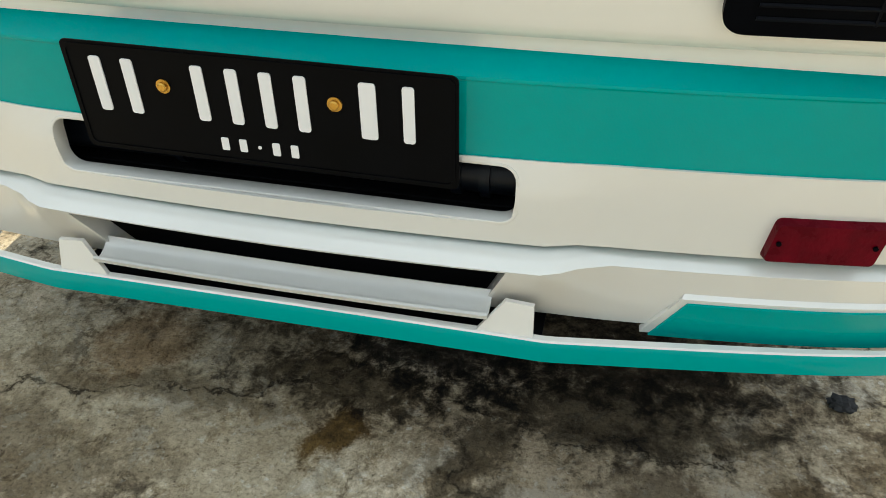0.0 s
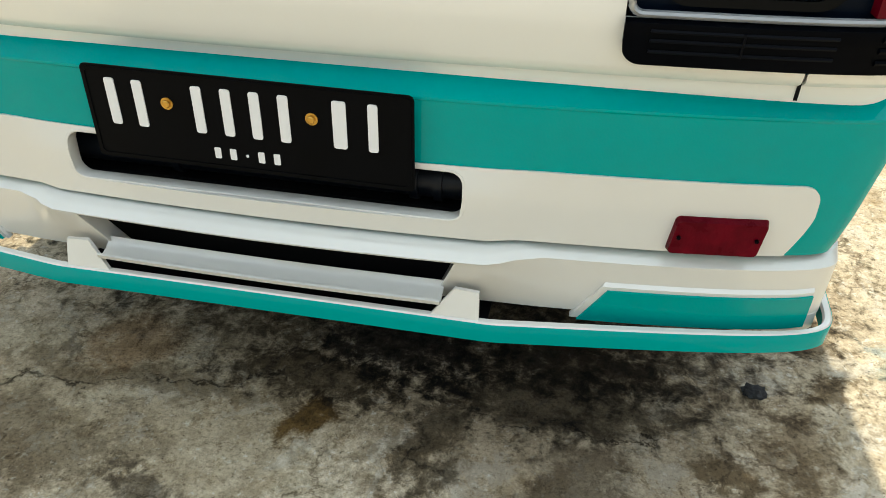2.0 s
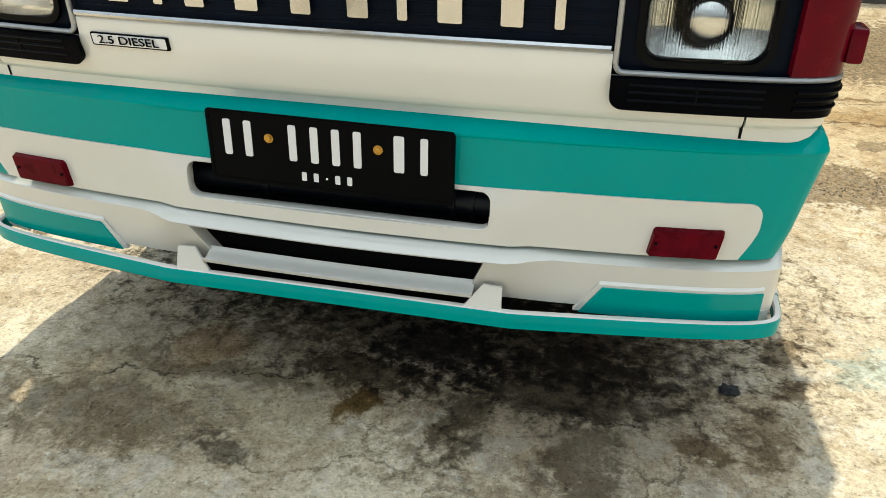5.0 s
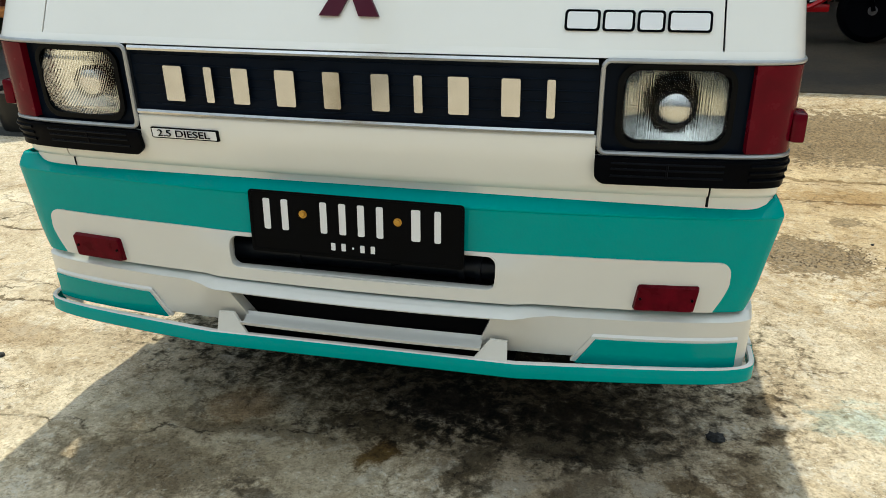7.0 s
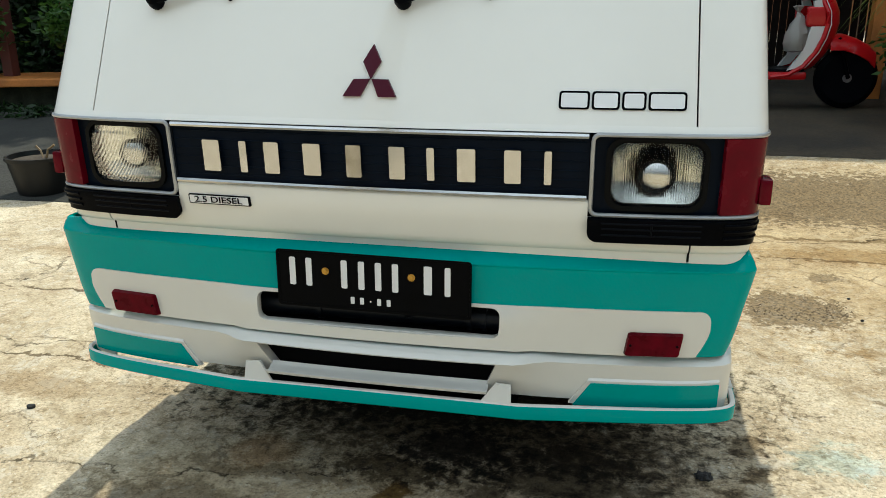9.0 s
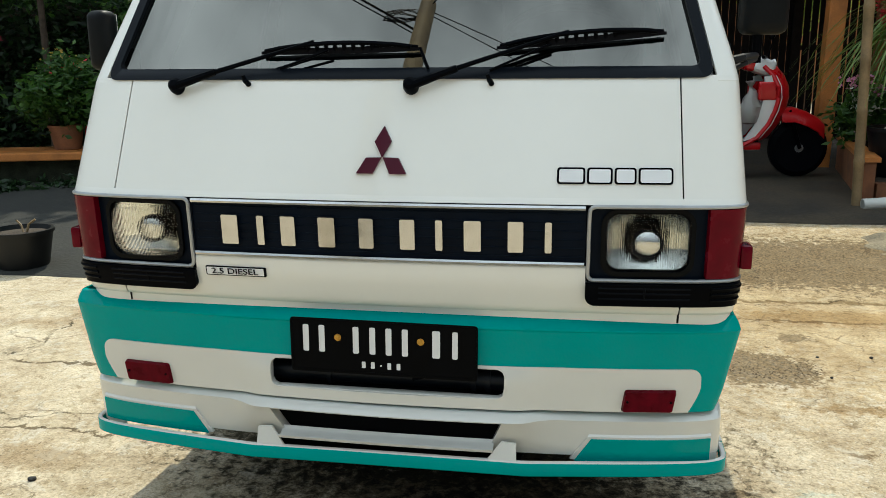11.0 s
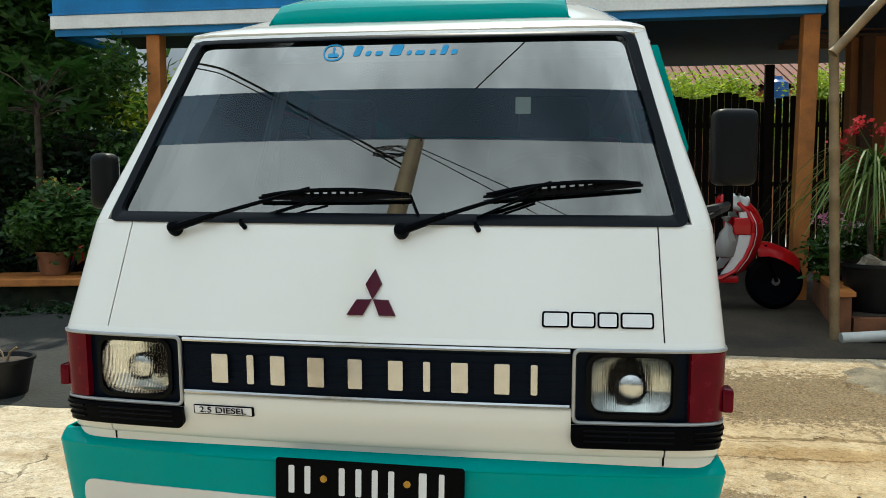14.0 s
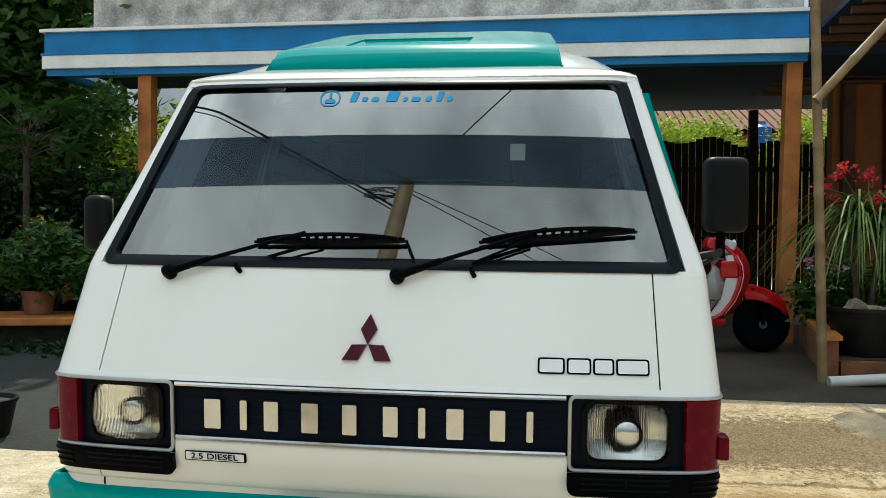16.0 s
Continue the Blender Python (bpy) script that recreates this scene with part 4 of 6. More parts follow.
# teal side panels with a raised cream edge
for sx in (-1, 1):
    def gplace(u, z, o, sx=sx, grow=0.0):
        a = 0.446 + (z - 0.279) * 0.66 - grow * 1.3 + (0.014 if sx < 0 else 0)
        return vface(sx * (a + (0.770 - a) * u), z, o)
    gu = steps(0, 1, 14)
    sheet("panel_edge", gu, (0.289, 0.30, 0.32, 0.350, 0.3505), lambda u, z: gplace(u, min(z, 0.350), 0.006, grow=0.009) if z < 0.3502 else gplace(u, 0.354, 0.0, grow=0.009), CREAM_SHADED, valance, "", 0.010 * sx)
    sheet("teal_panel", gu, steps(0.287, 0.344, 5), lambda u, z: gplace(u, z, 0.009), TEAL, valance, "teal painted corner panel", 0.006 * sx)

# ---- spoiler ----
spoiler = new("spoiler")
spoiler.parent = van
tagged(spoiler, "thin teal front spoiler lip with a white upper edge")


SW = 0.811


def sface(x, z, out=0.0):
    w = SW
    s = max(-1, min(1, x / w))
    y = -0.030 + corner(s, 7, 0.12) + max(0, abs(x) - 0.335) * 0.14 - out
    return Vector((s * w - 0.004 * abs(s) ** 6, y, z + 0.006 * (1 - 0.6 * s * s) + 0.003 * x))


su = sorted(set(wide(1, 24) + [0.33 / SW, -0.33 / SW]))
prof = [(0.004, 0.2545), (0.0, 0.258), (0.0, 0.2865), (0.001, 0.2885)]
sheet("spoiler_lip", su, range(4), lambda u, k: sface(u * SW, prof[k][1], -prof[k][0]), TEAL, spoiler, "teal lip", 0.008)
sheet("spoiler_ledge", su, range(4), lambda u, k: sface(u * SW, (0.2885, 0.2905, 0.2910, 0.286)[k]) + Vector((-(0.001, 0.003, 0.011, 0.013)[k] * u ** 9, (0.001, 0.003, 0.011, 0.013)[k] * (1 - 0.9 * abs(u) ** 9), 0)), CREAM_SHADED, spoiler, "white upper ledge", 0.004)
for sx in (-1, 1):
    sheet("spoiler_end", steps(0, 1, 5), (0.2545, 0.27, 0.28, 0.2915), lambda u, z, sx=sx: Vector((sx * (SW - 0.01 * u) - 0.004, -0.030 + 0.12 + 0.476 * 0.14 + 0.30 * u, z + 0.0024 + 0.0024 * sx)), TEAL, spoiler, "", 0.006 * sx)
    sheet("spoiler_end_ledge", steps(0, 1, 5), (0, 1), lambda u, v, sx=sx: Vector((sx * (SW - 0.001 - 0.01 * u - 0.02 * v) - 0.004, -0.030 + 0.12 + 0.476 * 0.14 + 0.30 * u, 0.295 + 0.0024 + 0.0024 * sx)), CREAM_SHADED, spoiler, "", 0.004)
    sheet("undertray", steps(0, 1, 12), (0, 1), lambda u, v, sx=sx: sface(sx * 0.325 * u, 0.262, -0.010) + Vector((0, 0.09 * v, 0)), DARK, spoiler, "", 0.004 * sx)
    # bracket between apron and lip
    bm = bmesh.new()
    prism(bm, [(sx * 0.247, 0.294), (sx * 0.318, 0.294), (sx * 0.316, 0.336), (sx * 0.281, 0.338)],
          lambda u, v, d: Vector((u, -0.024 + (v - 0.293) * 0.28 + 0.004 - d, v)), 0.006)
    part("bracket", bm, CREAM_SHADED, spoiler, "cream bracket plate")

# ---- number plate ----
plate = new("number_plate")
plate.parent = van
tagged(plate, "black number plate on two brass bolts")
PM = Matrix.Translation((0, -0.004, 0.550)) @ pose(0, 0, 0, 90, 0, 0)
PM = PM @ pose(0, 0, 0, 0.5, 0, -0.5)
bm = bmesh.new()
prism(bm, rounded(-0.225, -0.0675, 0.225, 0.0675, 0.008, 4), lambda u, v, d: PM @ Vector((u, v, d)), 0.0015)
part("plate_sheet", bm, PLATE, plate, "black enamelled sheet")
bm = bmesh.new()
ring(bm, rounded(-0.2185, -0.061, 0.2185, 0.061, 0.007, 4), rounded(-0.2215, -0.064, 0.2215, 0.064, 0.008, 4), lambda u, v, d: PM @ Vector((u, v, 0.0015 + d)), 0.0012)
part("plate_rim", bm, PLATE, plate, "raised rim")
for x, w in ((-0.186, 0.026), (-0.147, 0.026), (-0.064, 0.026), (-0.024, 0.026), (0.015, 0.026), (0.054, 0.026), (0.128, 0.034), (0.172, 0.024)):
    bm = bmesh.new()
    prism(bm, rounded(x - w * 0.27, -0.0155, x + w * 0.27, 0.0505, 0.003, 2), lambda u, v, d: PM @ Vector((u, v, 0.0015 + d)), 0.0016)
    part("plate_bar", bm, PLATE_WHITE, plate, "white bar")
for x in (-0.046, -0.024, 0.016, 0.038, -0.004):
    bm = bmesh.new()
    w, h = (0.0045, 0.008) if x != -0.004 else (0.002, 0.002)
    prism(bm, rounded(x - w, -0.043 - h, x + w, -0.043 + h, 0.001, 1), lambda u, v, d: PM @ Vector((u, v, 0.0015 + d)), 0.001)
    part("plate_small_bar", bm, PLATE_WHITE, plate, "small white bar")
for x in (-0.108, 0.091):
    bm = bmesh.new()
    lathe(bm, (0, 0, 0), [(0.0085, 0.001), (0.0085, 0.003), (0.0055, 0.0032), (0.0055, 0.006), (0.0042, 0.0072), (0.001, 0.0074)], 16, PM @ Matrix.Translation((x, 0.022, 0)))
    part("plate_bolt", bm, BRASS, plate, "brass bolt", smooth=True)
part("plate_mount", boxed((0, 0.008, 0.57), (0.30, 0.012, 0.05), 0.002), DARK, plate)

# ---- windscreen ----
screen = new("windscreen")
screen.parent = van
tagged(screen, "sloping windscreen with mirror film above and below a clear strip")
GZ0, GZ1 = 1.190, 1.665


def gw(z):
    """Half width of the glass."""
    return 0.708 + (0.596 - 0.708) * (z - GZ0) / (GZ1 - GZ0)


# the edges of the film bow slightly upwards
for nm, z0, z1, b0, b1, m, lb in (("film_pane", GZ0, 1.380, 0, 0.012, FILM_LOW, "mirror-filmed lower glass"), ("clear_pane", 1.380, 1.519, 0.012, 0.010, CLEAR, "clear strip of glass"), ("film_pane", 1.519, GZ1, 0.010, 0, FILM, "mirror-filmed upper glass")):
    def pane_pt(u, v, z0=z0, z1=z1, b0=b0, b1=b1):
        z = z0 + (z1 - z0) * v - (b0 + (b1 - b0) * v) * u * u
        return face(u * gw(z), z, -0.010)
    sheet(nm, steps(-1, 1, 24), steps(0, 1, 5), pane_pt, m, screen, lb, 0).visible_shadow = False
# black rubber seal
bm = bmesh.new()
inner, outer = [], []


def seal_outline(grow, r):
    pts = []
    b, t = (gw(GZ0) + grow, GZ0 - grow * 0.9), (gw(GZ1) + grow * 0.9, GZ1 + grow * 0.42)
    cs = ((b[0], b[1]), (t[0], t[1]), (-t[0], t[1]), (-b[0], b[1]))
    for i in range(4):
        p, c, nx = (Vector(cs[i - 1]), Vector(cs[i]), Vector(cs[(i + 1) % 4]))
        a, d = c + (p - c).normalized() * r, c + (nx - c).normalized() * r
        pts += [a * (1 - k) ** 2 + c * 2 * k * (1 - k) + d * k * k for k in steps(0, 1, 6)]
        e = nx + (c - nx).normalized() * r
        pts += [d + (e - d) * k for k in steps(0, 1, 14)[1:-1]]
    return [(p.x, p.y) for p in pts]


ring(bm, seal_outline(-0.003, 0.020), seal_outline(0.026, 0.034), lambda u, v, d: face(u, v, -0.012 + d), 0.016)
part("seal", bm, SEAL, screen, "black rubber seal", smooth=True, angle=60)
# sticker on the glass: emblem and a row of plain strokes
bm = bmesh.new()
ring(bm, rounded(-0.219, 1.608, -0.169, 1.649, 0.019, 5), rounded(-0.223, 1.604, -0.165, 1.653, 0.022, 5), lambda u, v, d: face(u, v, -0.009 + d), 0.001)
part("sticker_ring", bm, STICKER, screen, "blue emblem sticker")
bm = bmesh.new()
prism(bm, rounded(-0.209, 1.614, -0.179, 1.626, 0.005, 3), lambda u, v, d: face(u, v, -0.009 + d), 0.001)
prism(bm, rounded(-0.197, 1.628, -0.191, 1.645, 0.002, 2), lambda u, v, d: face(u, v, -0.009 + d), 0.001)
part("sticker_mark", bm, STICKER, screen)
for x, w, h in ((-0.128, 0.024, 0.030), (-0.096, 0.018, 0.014), (-0.066, 0.024, 0.013), (-0.020, 0.040, 0.031), (0.018, 0.014, 0.013), (0.048, 0.030, 0.013), (0.083, 0.020, 0.014), (0.112, 0.020, 0.028), (0.141, 0.020, 0.014)):
    bm = bmesh.new()
    prism(bm, rounded(x - w * 0.4, 1.617, x + w * 0.4, 1.617 + h, 0.004, 2), lambda u, v, d: face(u + (v - 1.62) * 0.3, v, -0.009 + d), 0.0008)
    part("sticker_stroke", bm, STICKER, screen)


# ---- wipers ----
def wiper(px, x0, x1, z0, z1, xm, zm, rods):
    w = new("wiper")
    w.parent = van
    tagged(w, "black windscreen wiper")
    p = face(px, 1.146, 0.0)
    bm = bmesh.new()
    lathe(bm, p, [(0.017, 0), (0.0185, 0.012), (0.016, 0.026), (0.008, 0.032)], 14, pose(0, 0, 0, 62, 0, 0))
    part("pivot", bm, BLACK, w, "pivot cap", smooth=True)
    head = p + Vector((0, -0.020, 0.006))
    mid = face(px + (xm - px) * 0.30, 1.146 + (zm - 1.146) * 0.36, 0.030)
    end = face(xm, zm, 0.026)
    bm = bmesh.new()
    tube(bm, [head, head + (mid - head) * 0.5, mid], 0.011, 8, 0.008)
    tube(bm, [mid, mid + (end - mid) * 0.5, end], 0.0055, 8, 0.0045)
    part("arm", bm, BLACK, w, "tapered arm", smooth=True)
    bm = bmesh.new()
    pt = lambda k, o, dz=0: face(x0 + (x1 - x0) * k, z0 + (z1 - z0) * k + dz, o)
    for a, b, o in ((0.06, 0.94, 0.014), ):
        tube(bm, [pt(k, o + 0.012 * math.sin(math.pi * (k - a) / (b - a)), 0.013 * math.sin(math.pi * (k - a) / (b - a)) ** 0.7) for k in steps(a, b, 14)], 0.0058, 6)
    for a, b in ((0.02, 0.34), (0.66, 0.98)):
        tube(bm, [pt(k, 0.008 + 0.009 * math.sin(math.pi * (k - a) / (b - a)), 0.005 * math.sin(math.pi * (k - a) / (b - a))) for k in steps(a, b, 8)], 0.0042, 6)
    for k in steps(0.3, 0.7, 7):
        cyl(bm, pt(k, 0.006, -0.004), pt(k, 0.024, 0.014), 0.0055, seg=6)
    part("bridge", bm, BLACK, w, "slotted bridge", smooth=True)
    bm = bmesh.new()
    lo = [pt(k, 0.001, -0.006) for k in steps(0, 1, 12)]
    prism_rows = [[bm.verts.new(q + Vector((0, -a, b * (1 - 0.55 * abs(i / 6 - 1) ** 3)))) for i, q in enumerate(lo)] for a, b in ((0, -0.004), (0.008, -0.006), (0.009, 0.009), (0, 0.008))]
    for a, b in zip(prism_rows, prism_rows[1:] + prism_rows[:1]):
        for i in range(12):
            bm.faces.new((a[i], a[i + 1], b[i + 1], b[i]))
    part("blade", bm, RUBBER, w, "rubber blade")
    # thin guide rods from the cowl to the blade
    for xa, za, xb, zb in rods:
        bm = bmesh.new()
        tube(bm, [face(xa, za, 0.006), face(xb, zb, 0.018)], 0.0034, 6)
        part("rod", bm, BLACK, w, smooth=True)


wiper(-0.527, -0.320, 0.072, 1.234, 1.240, -0.185, 1.254, ((-0.268, 1.192, -0.150, 1.234), (0.092, 1.190, 0.070, 1.238)))
wiper(0.056, 0.247, 0.627, 1.240, 1.270, 0.410, 1.270, ((0.234, 1.185, 0.372, 1.243),))
for x in (-0.344, 0.240):
    bm = bmesh.new()
    p = face(x, 1.155, 0)
    cyl(bm, p, p + Vector((-0.004, -0.016, 0.012)), 0.0065, 0.0055, 10)
    cyl(bm, p + Vector((-0.004, -0.010, 0.006)), p + Vector((-0.008, -0.014, 0.022)), 0.0055, 0.004, 10)
    part("washer_nozzle", bm, BLACK, van, "black washer nozzle", smooth=True)

# ---- roof, pillars, sides ----
HW = 0.655


def roof_pt(u, v):
    """Roof over the cab: u across, v from the windscreen back."""
    f = face(u * HW, 1.686)
    y = f.y + (1.30 - f.y) * v
    t = min(1, max(0, y - 0.40) / 0.80)
    s = 1 - abs(u) ** 6.5
    rise = 0.15 * (1 - (1 - t) ** 1.4) * max(s, 0) ** 0.55
    rise += 0.068 * min(1, max(0, y - 0.55) / 0.45) * max(0, 1 - abs(u) ** 5)
    return Vector((u * (HW + 0.05 * min(1, v * 1.2)), y, 1.686 + 0.014 * (1 - (1 - min(1, v * 11)) ** 2) + rise))


ru = sorted(wide(1, 18))
sheet("roof", ru, [v ** 1.5 for v in steps(0, 1, 16)], roof_pt, CREAM, van, "cream roof over the cab", 0.01)
# header above the glass and pillars beside it
sheet("screen_header", steps(-1, 1, 30), (1.674, 1.678, 1.682, 1.686), lambda u, z: face(u * (0.625 + 0.03 * (z - 1.674) / 0.012), z, 0.001), CREAM, van, "", 0.004)
for sx in (-1, 1):
    def pil(u, z, sx=sx):
        a = gw(z) + 0.026
        w = level(z)[1]
        if u <= 1:
            s = 1 - (1 - u) ** 2.2
            return face(sx * (a + (w - a) * s), z, 0.0)
        q = face(sx * w, z, 0.0)
        return q + Vector((0, (u - 1) * 0.06, 0))
    sheet("screen_pillar", steps(0, 1, 10) + [1.5, 2], steps(1.160, 1.70, 14), pil, CREAM, van, "cream windscreen pillar", 0.006 * sx)


def side_x(z):
    return 0.809 if z < 1.165 else 0.795 + (0.655 - 0.795) * (z - 1.165) / (1.70 - 1.165)


def arc(cy, cz, r, a0, a1, k=12):
    return [(cy + r * math.cos(radians(a0 + (a1 - a0) * i / k)), cz + r * math.sin(radians(a0 + (a1 - a0) * i / k))) for i in range(k + 1)]


AX1, AX2, WR = 0.98, 3.18, 0.31
for sx in (-1, 1):
    place = lambda u, v, d, sx=sx: Vector((sx * (side_x(v) - d), u, v))
    bm = bmesh.new()
    prism(bm, [(0.26, 0.36)] + arc(AX1, 0.34, 0.36, 178, 2) + arc(AX2, 0.34, 0.36, 178, 2) + [(4.15, 0.40), (4.15, 1.165), (0.34, 1.165), (0.27, 0.91)], place, 0.02)
    part("side_panel", bm, CREAM, van, "cream lower side")
    for y0, y1 in ((0.43, 0.50), (1.22, 1.30)):
        bm = bmesh.new()
        prism(bm, [(y0, 1.165), (y1, 1.165), (y1 + (0.27 if y0 < 1 else 0), 1.70), (y0 + (0.21 if y0 < 1 else 0), 1.70)], place, 0.03)
        part("door_frame", bm, CREAM, van)
    bm = bmesh.new()
    prism(bm, [(0.50, 1.175), (1.22, 1.175), (1.22, 1.66), (0.76, 1.66)], lambda u, v, d, sx=sx: Vector((sx * (side_x(v) - 0.012 - d), u, v)), 0.005)
    part("door_glass", bm, DARKGLASS, van, "tinted door glass").visible_shadow = False
    bm = bmesh.new()
    prism(bm, [(0.70, 1.655), (1.30, 1.655), (1.30, 1.705), (0.72, 1.705)], place, 0.03)
    part("door_rail", bm, CREAM, van)
    # rain gutter end beside the roof
    bm = bmesh.new()
    tube(bm, [(sx * 0.662, 0.60, 1.672), (sx * 0.676, 0.66, 1.688), (sx * 0.690, 0.9, 1.70), (sx * 0.70, 1.3, 1.705)], 0.008, 8)
    part("gutter", bm, CREAM, van, "cream rain gutter", smooth=True)
    # passenger body behind the cab, broader above
    bx = lambda z: 0.82 if z < 1.40 else 0.875 - 0.120 * (z - 1.32) / 0.38
    bp = lambda u, v, d, sx=sx: Vector((sx * (bx(v) - d), u, v))
    for z0, z1, m, lb in ((0.80, 1.24, TEAL, "teal flank"), (1.60, 1.74, TEAL, "teal roof side")):
        bm = bmesh.new()
        prism(bm, [(1.0 if z0 > 1 else 1.32, z0), (4.15, z0), (4.15, z1), (1.0 if z0 > 1 else 1.32, z1)], bp, 0.03)
        part("body_side", bm, m, van, lb)
    for y0, y1 in ((1.0, 1.30), (2.20, 2.28), (3.15, 3.23), (4.05, 4.15)):
        bm = bmesh.new()
        prism(bm, [(y0, 1.24), (y1, 1.24), (y1, 1.399), (y1, 1.401), (y1, 1.60), (y0, 1.60), (y0, 1.401), (y0, 1.399)], bp, 0.03)
        part("body_pillar", bm, TEAL, van, "teal body pillar")
    for y0, y1 in ((1.30, 2.20), (2.28, 3.15), (3.23, 4.05)):
        bm = bmesh.new()
        prism(bm, [(y0, 1.24), (y1, 1.24), (y1, 1.60), (y0, 1.60)], lambda u, v, d, sx=sx: Vector((sx * (bx(v) - 0.012 - d), u, v)), 0.005)
        part("side_window", bm, DARKGLASS, van, "tinted side window").visible_shadow = False
    for ay in (AX1, AX2):
        wheel = new("wheel")
        wheel.parent = van
        tagged(wheel, "road wheel with steel rim")
        r90 = pose(0, 0, 0, 0, 90, 0)
        bm = bmesh.new()
        lathe(bm, (sx * 0.70, ay, WR), [(0.19, -0.085), (0.29, -0.085), (WR, -0.05), (WR, 0.05), (0.29, 0.085), (0.19, 0.085)], 36, r90)
        part("tyre", bm, RUBBER, wheel, "black tyre", smooth=True)
        bm = bmesh.new()
        lathe(bm, (sx * 0.70, ay, WR), [(0.19, -0.07), (0.185, 0.0), (0.10, 0.02 * sx + 0.03), (0.19, 0.07)], 30, r90)
        part("rim", bm, STEEL, wheel, "steel rim", smooth=True)
sheet("rear_roof", steps(-1, 1, 20), steps(1.28, 4.17, 6), lambda u, y: Vector((u * 0.745, y, 1.74 + 0.11 * (1 - abs(u) ** 3) * min(1, 0.6 + (y - 1.28)))), CREAM, van, "cream passenger roof", 0.012)
part("rear_wall", boxed((0, 4.15, 1.20), (1.66, 0.02, 1.30), 0.004), TEAL, van, "teal tail")
part("floor_pan", boxed((0, 2.25, 0.46), (1.50, 3.75, 0.04), 0.004), DARK, van, "dark underside")
part("bulkhead", boxed((0, 0.30, 0.78), (1.40, 0.02, 0.62), 0.004), DARK, van)
part("bench_seat", boxed((0, 2.3, 1.05), (1.45, 0.14, 0.95), 0.05), SEAT, van, "dark rear bench")
sheet("headliner", (-0.62, 0, 0.62), (0.75, 2.5, 4.1), lambda x, y: Vector((x, y, 1.66)), SEAT, van, "dark headliner", 0)
part("dashboard", boxed((0, 0.42, 1.10), (1.42, 0.30, 0.12), 0.03), BLACK, van, "black dashboard", smooth=True)
for x in (-0.40, 0.40):
    seat = new("seat")
    seat.parent = van
    tagged(seat, "dark cloth front seat with headrest")
    part("seat_cushion", boxed((x, 0.98, 0.90), (0.50, 0.46, 0.14), 0.04), SEAT, seat, smooth=True)
    part("seat_back", boxed((x, 1.18, 1.20), (0.48, 0.12, 0.50), 0.04, pose(0, 0, 0, -10, 0, 0)), SEAT, seat, smooth=True)
    part("headrest", boxed((x, 1.22, 1.52), (0.26, 0.09, 0.16), 0.035), SEAT, seat, smooth=True)
bm = bmesh.new()
m = Matrix.Translation((0.40, 0.66, 1.26)) @ pose(0, 0, 0, 35, 0, 0)
tube(bm, [m @ Vector((0.19 * math.cos(a), 0.19 * math.sin(a), 0)) for a in steps(0, 2 * math.pi, 32)], 0.012, 8)
for a in (0.3, math.pi - 0.3, -math.pi / 2):
    tube(bm, [m @ Vector((0.02, 0, -0.02)), m @ Vector((0.19 * math.cos(a), 0.19 * math.sin(a), 0))], 0.010, 6)
cyl(bm, m @ Vector((0, 0, -0.02)), m @ Vector((0, 0, -0.35)), 0.02)
part("steering_wheel", bm, BLACK, van, "black steering wheel", smooth=True)
bm = bmesh.new()
box(bm, face(0.330, 1.475, -0.06), (0.040, 0.002, 0.044), 0.0)
part("paper_slip", bm, mat("paper", (0.85, 0.62, 0.38), 0.8), van, "small paper slip behind the glass")

# ---- roof scoop ----
scoop = new("roof_scoop")
scoop.parent = van
tagged(scoop, "teal wedge-shaped roof scoop")


def scoop_pt(u, v):
    y = 0.60 + 0.62 * v
    w = 0.452 - 0.028 * v
    base = 1.738 + 0.10 * min(1, v * 1.3)
    top = 1.797 + 0.018 * min(1, v * 20) + 0.20 * v ** 0.95
    a = abs(u)
    if a > 0.95:
        t = (1 - a) / 0.05
        return Vector((math.copysign(w * (1 - 0.035 * t * t), u), y, base - 0.03 + (top - base + 0.03 - 0.012) * t))
    return Vector((u / 0.95 * w * 0.965, y + 0.012 * (u / 0.95) ** 2, top - 0.010 * (a / 0.95) ** 8))


scu = sorted(set(steps(-1, 1, 40) + [-0.92, 0.92, -0.95, 0.95, 0.962, -0.962, 0.975, -0.975, 0.988, -0.988]))
sheet("scoop_shell", scu, [0, 0.02, 0.05, 0.1, 0.2, 0.35, 0.5, 0.7, 0.85, 1.0], scoop_pt, TEAL, scoop, "glossy teal shell", 0.006, lambda u, v: -0.5 < u < 0.35 and 0.1 < v < 0.5)
sheet("scoop_front", scu, steps(0, 1, 5), lambda u, k: Vector((scoop_pt(u, 0).x * (1 + 0.015 * (1 - k)), scoop_pt(u, 0).y - 0.018 * math.sin(math.pi * (0.15 + 0.7 * k)) - 0.01 * (1 - k), 1.738 + (scoop_pt(u, 0).z - 1.738) * k)), TEAL, scoop, "rounded teal front edge", 0.006)
sheet("scoop_inset", [-0.505, -0.49] + steps(-0.45, 0.30, 12) + [0.34, 0.355], [0.097, 0.112] + steps(0.15, 0.45, 6) + [0.488, 0.503],
      lambda u, v: scoop_pt(u, v) + Vector((0, 0, -0.004 if u in (-0.505, 0.355) or v in (0.097, 0.503) else -0.011)), TEAL, scoop, "sunken teal centre panel", 0.004)


# ---- mirrors ----
SHELL = mat("mirror_plastic", (0.004, 0.005, 0.006), 0.45, vary=0.2, scale=20, bump=0.05, bump_scale=300, spec=0.12)
ARM = mat("dull_grey_metal", (0.018, 0.018, 0.020), 0.6, 0.0, vary=0.3, scale=20, spec=0.2)

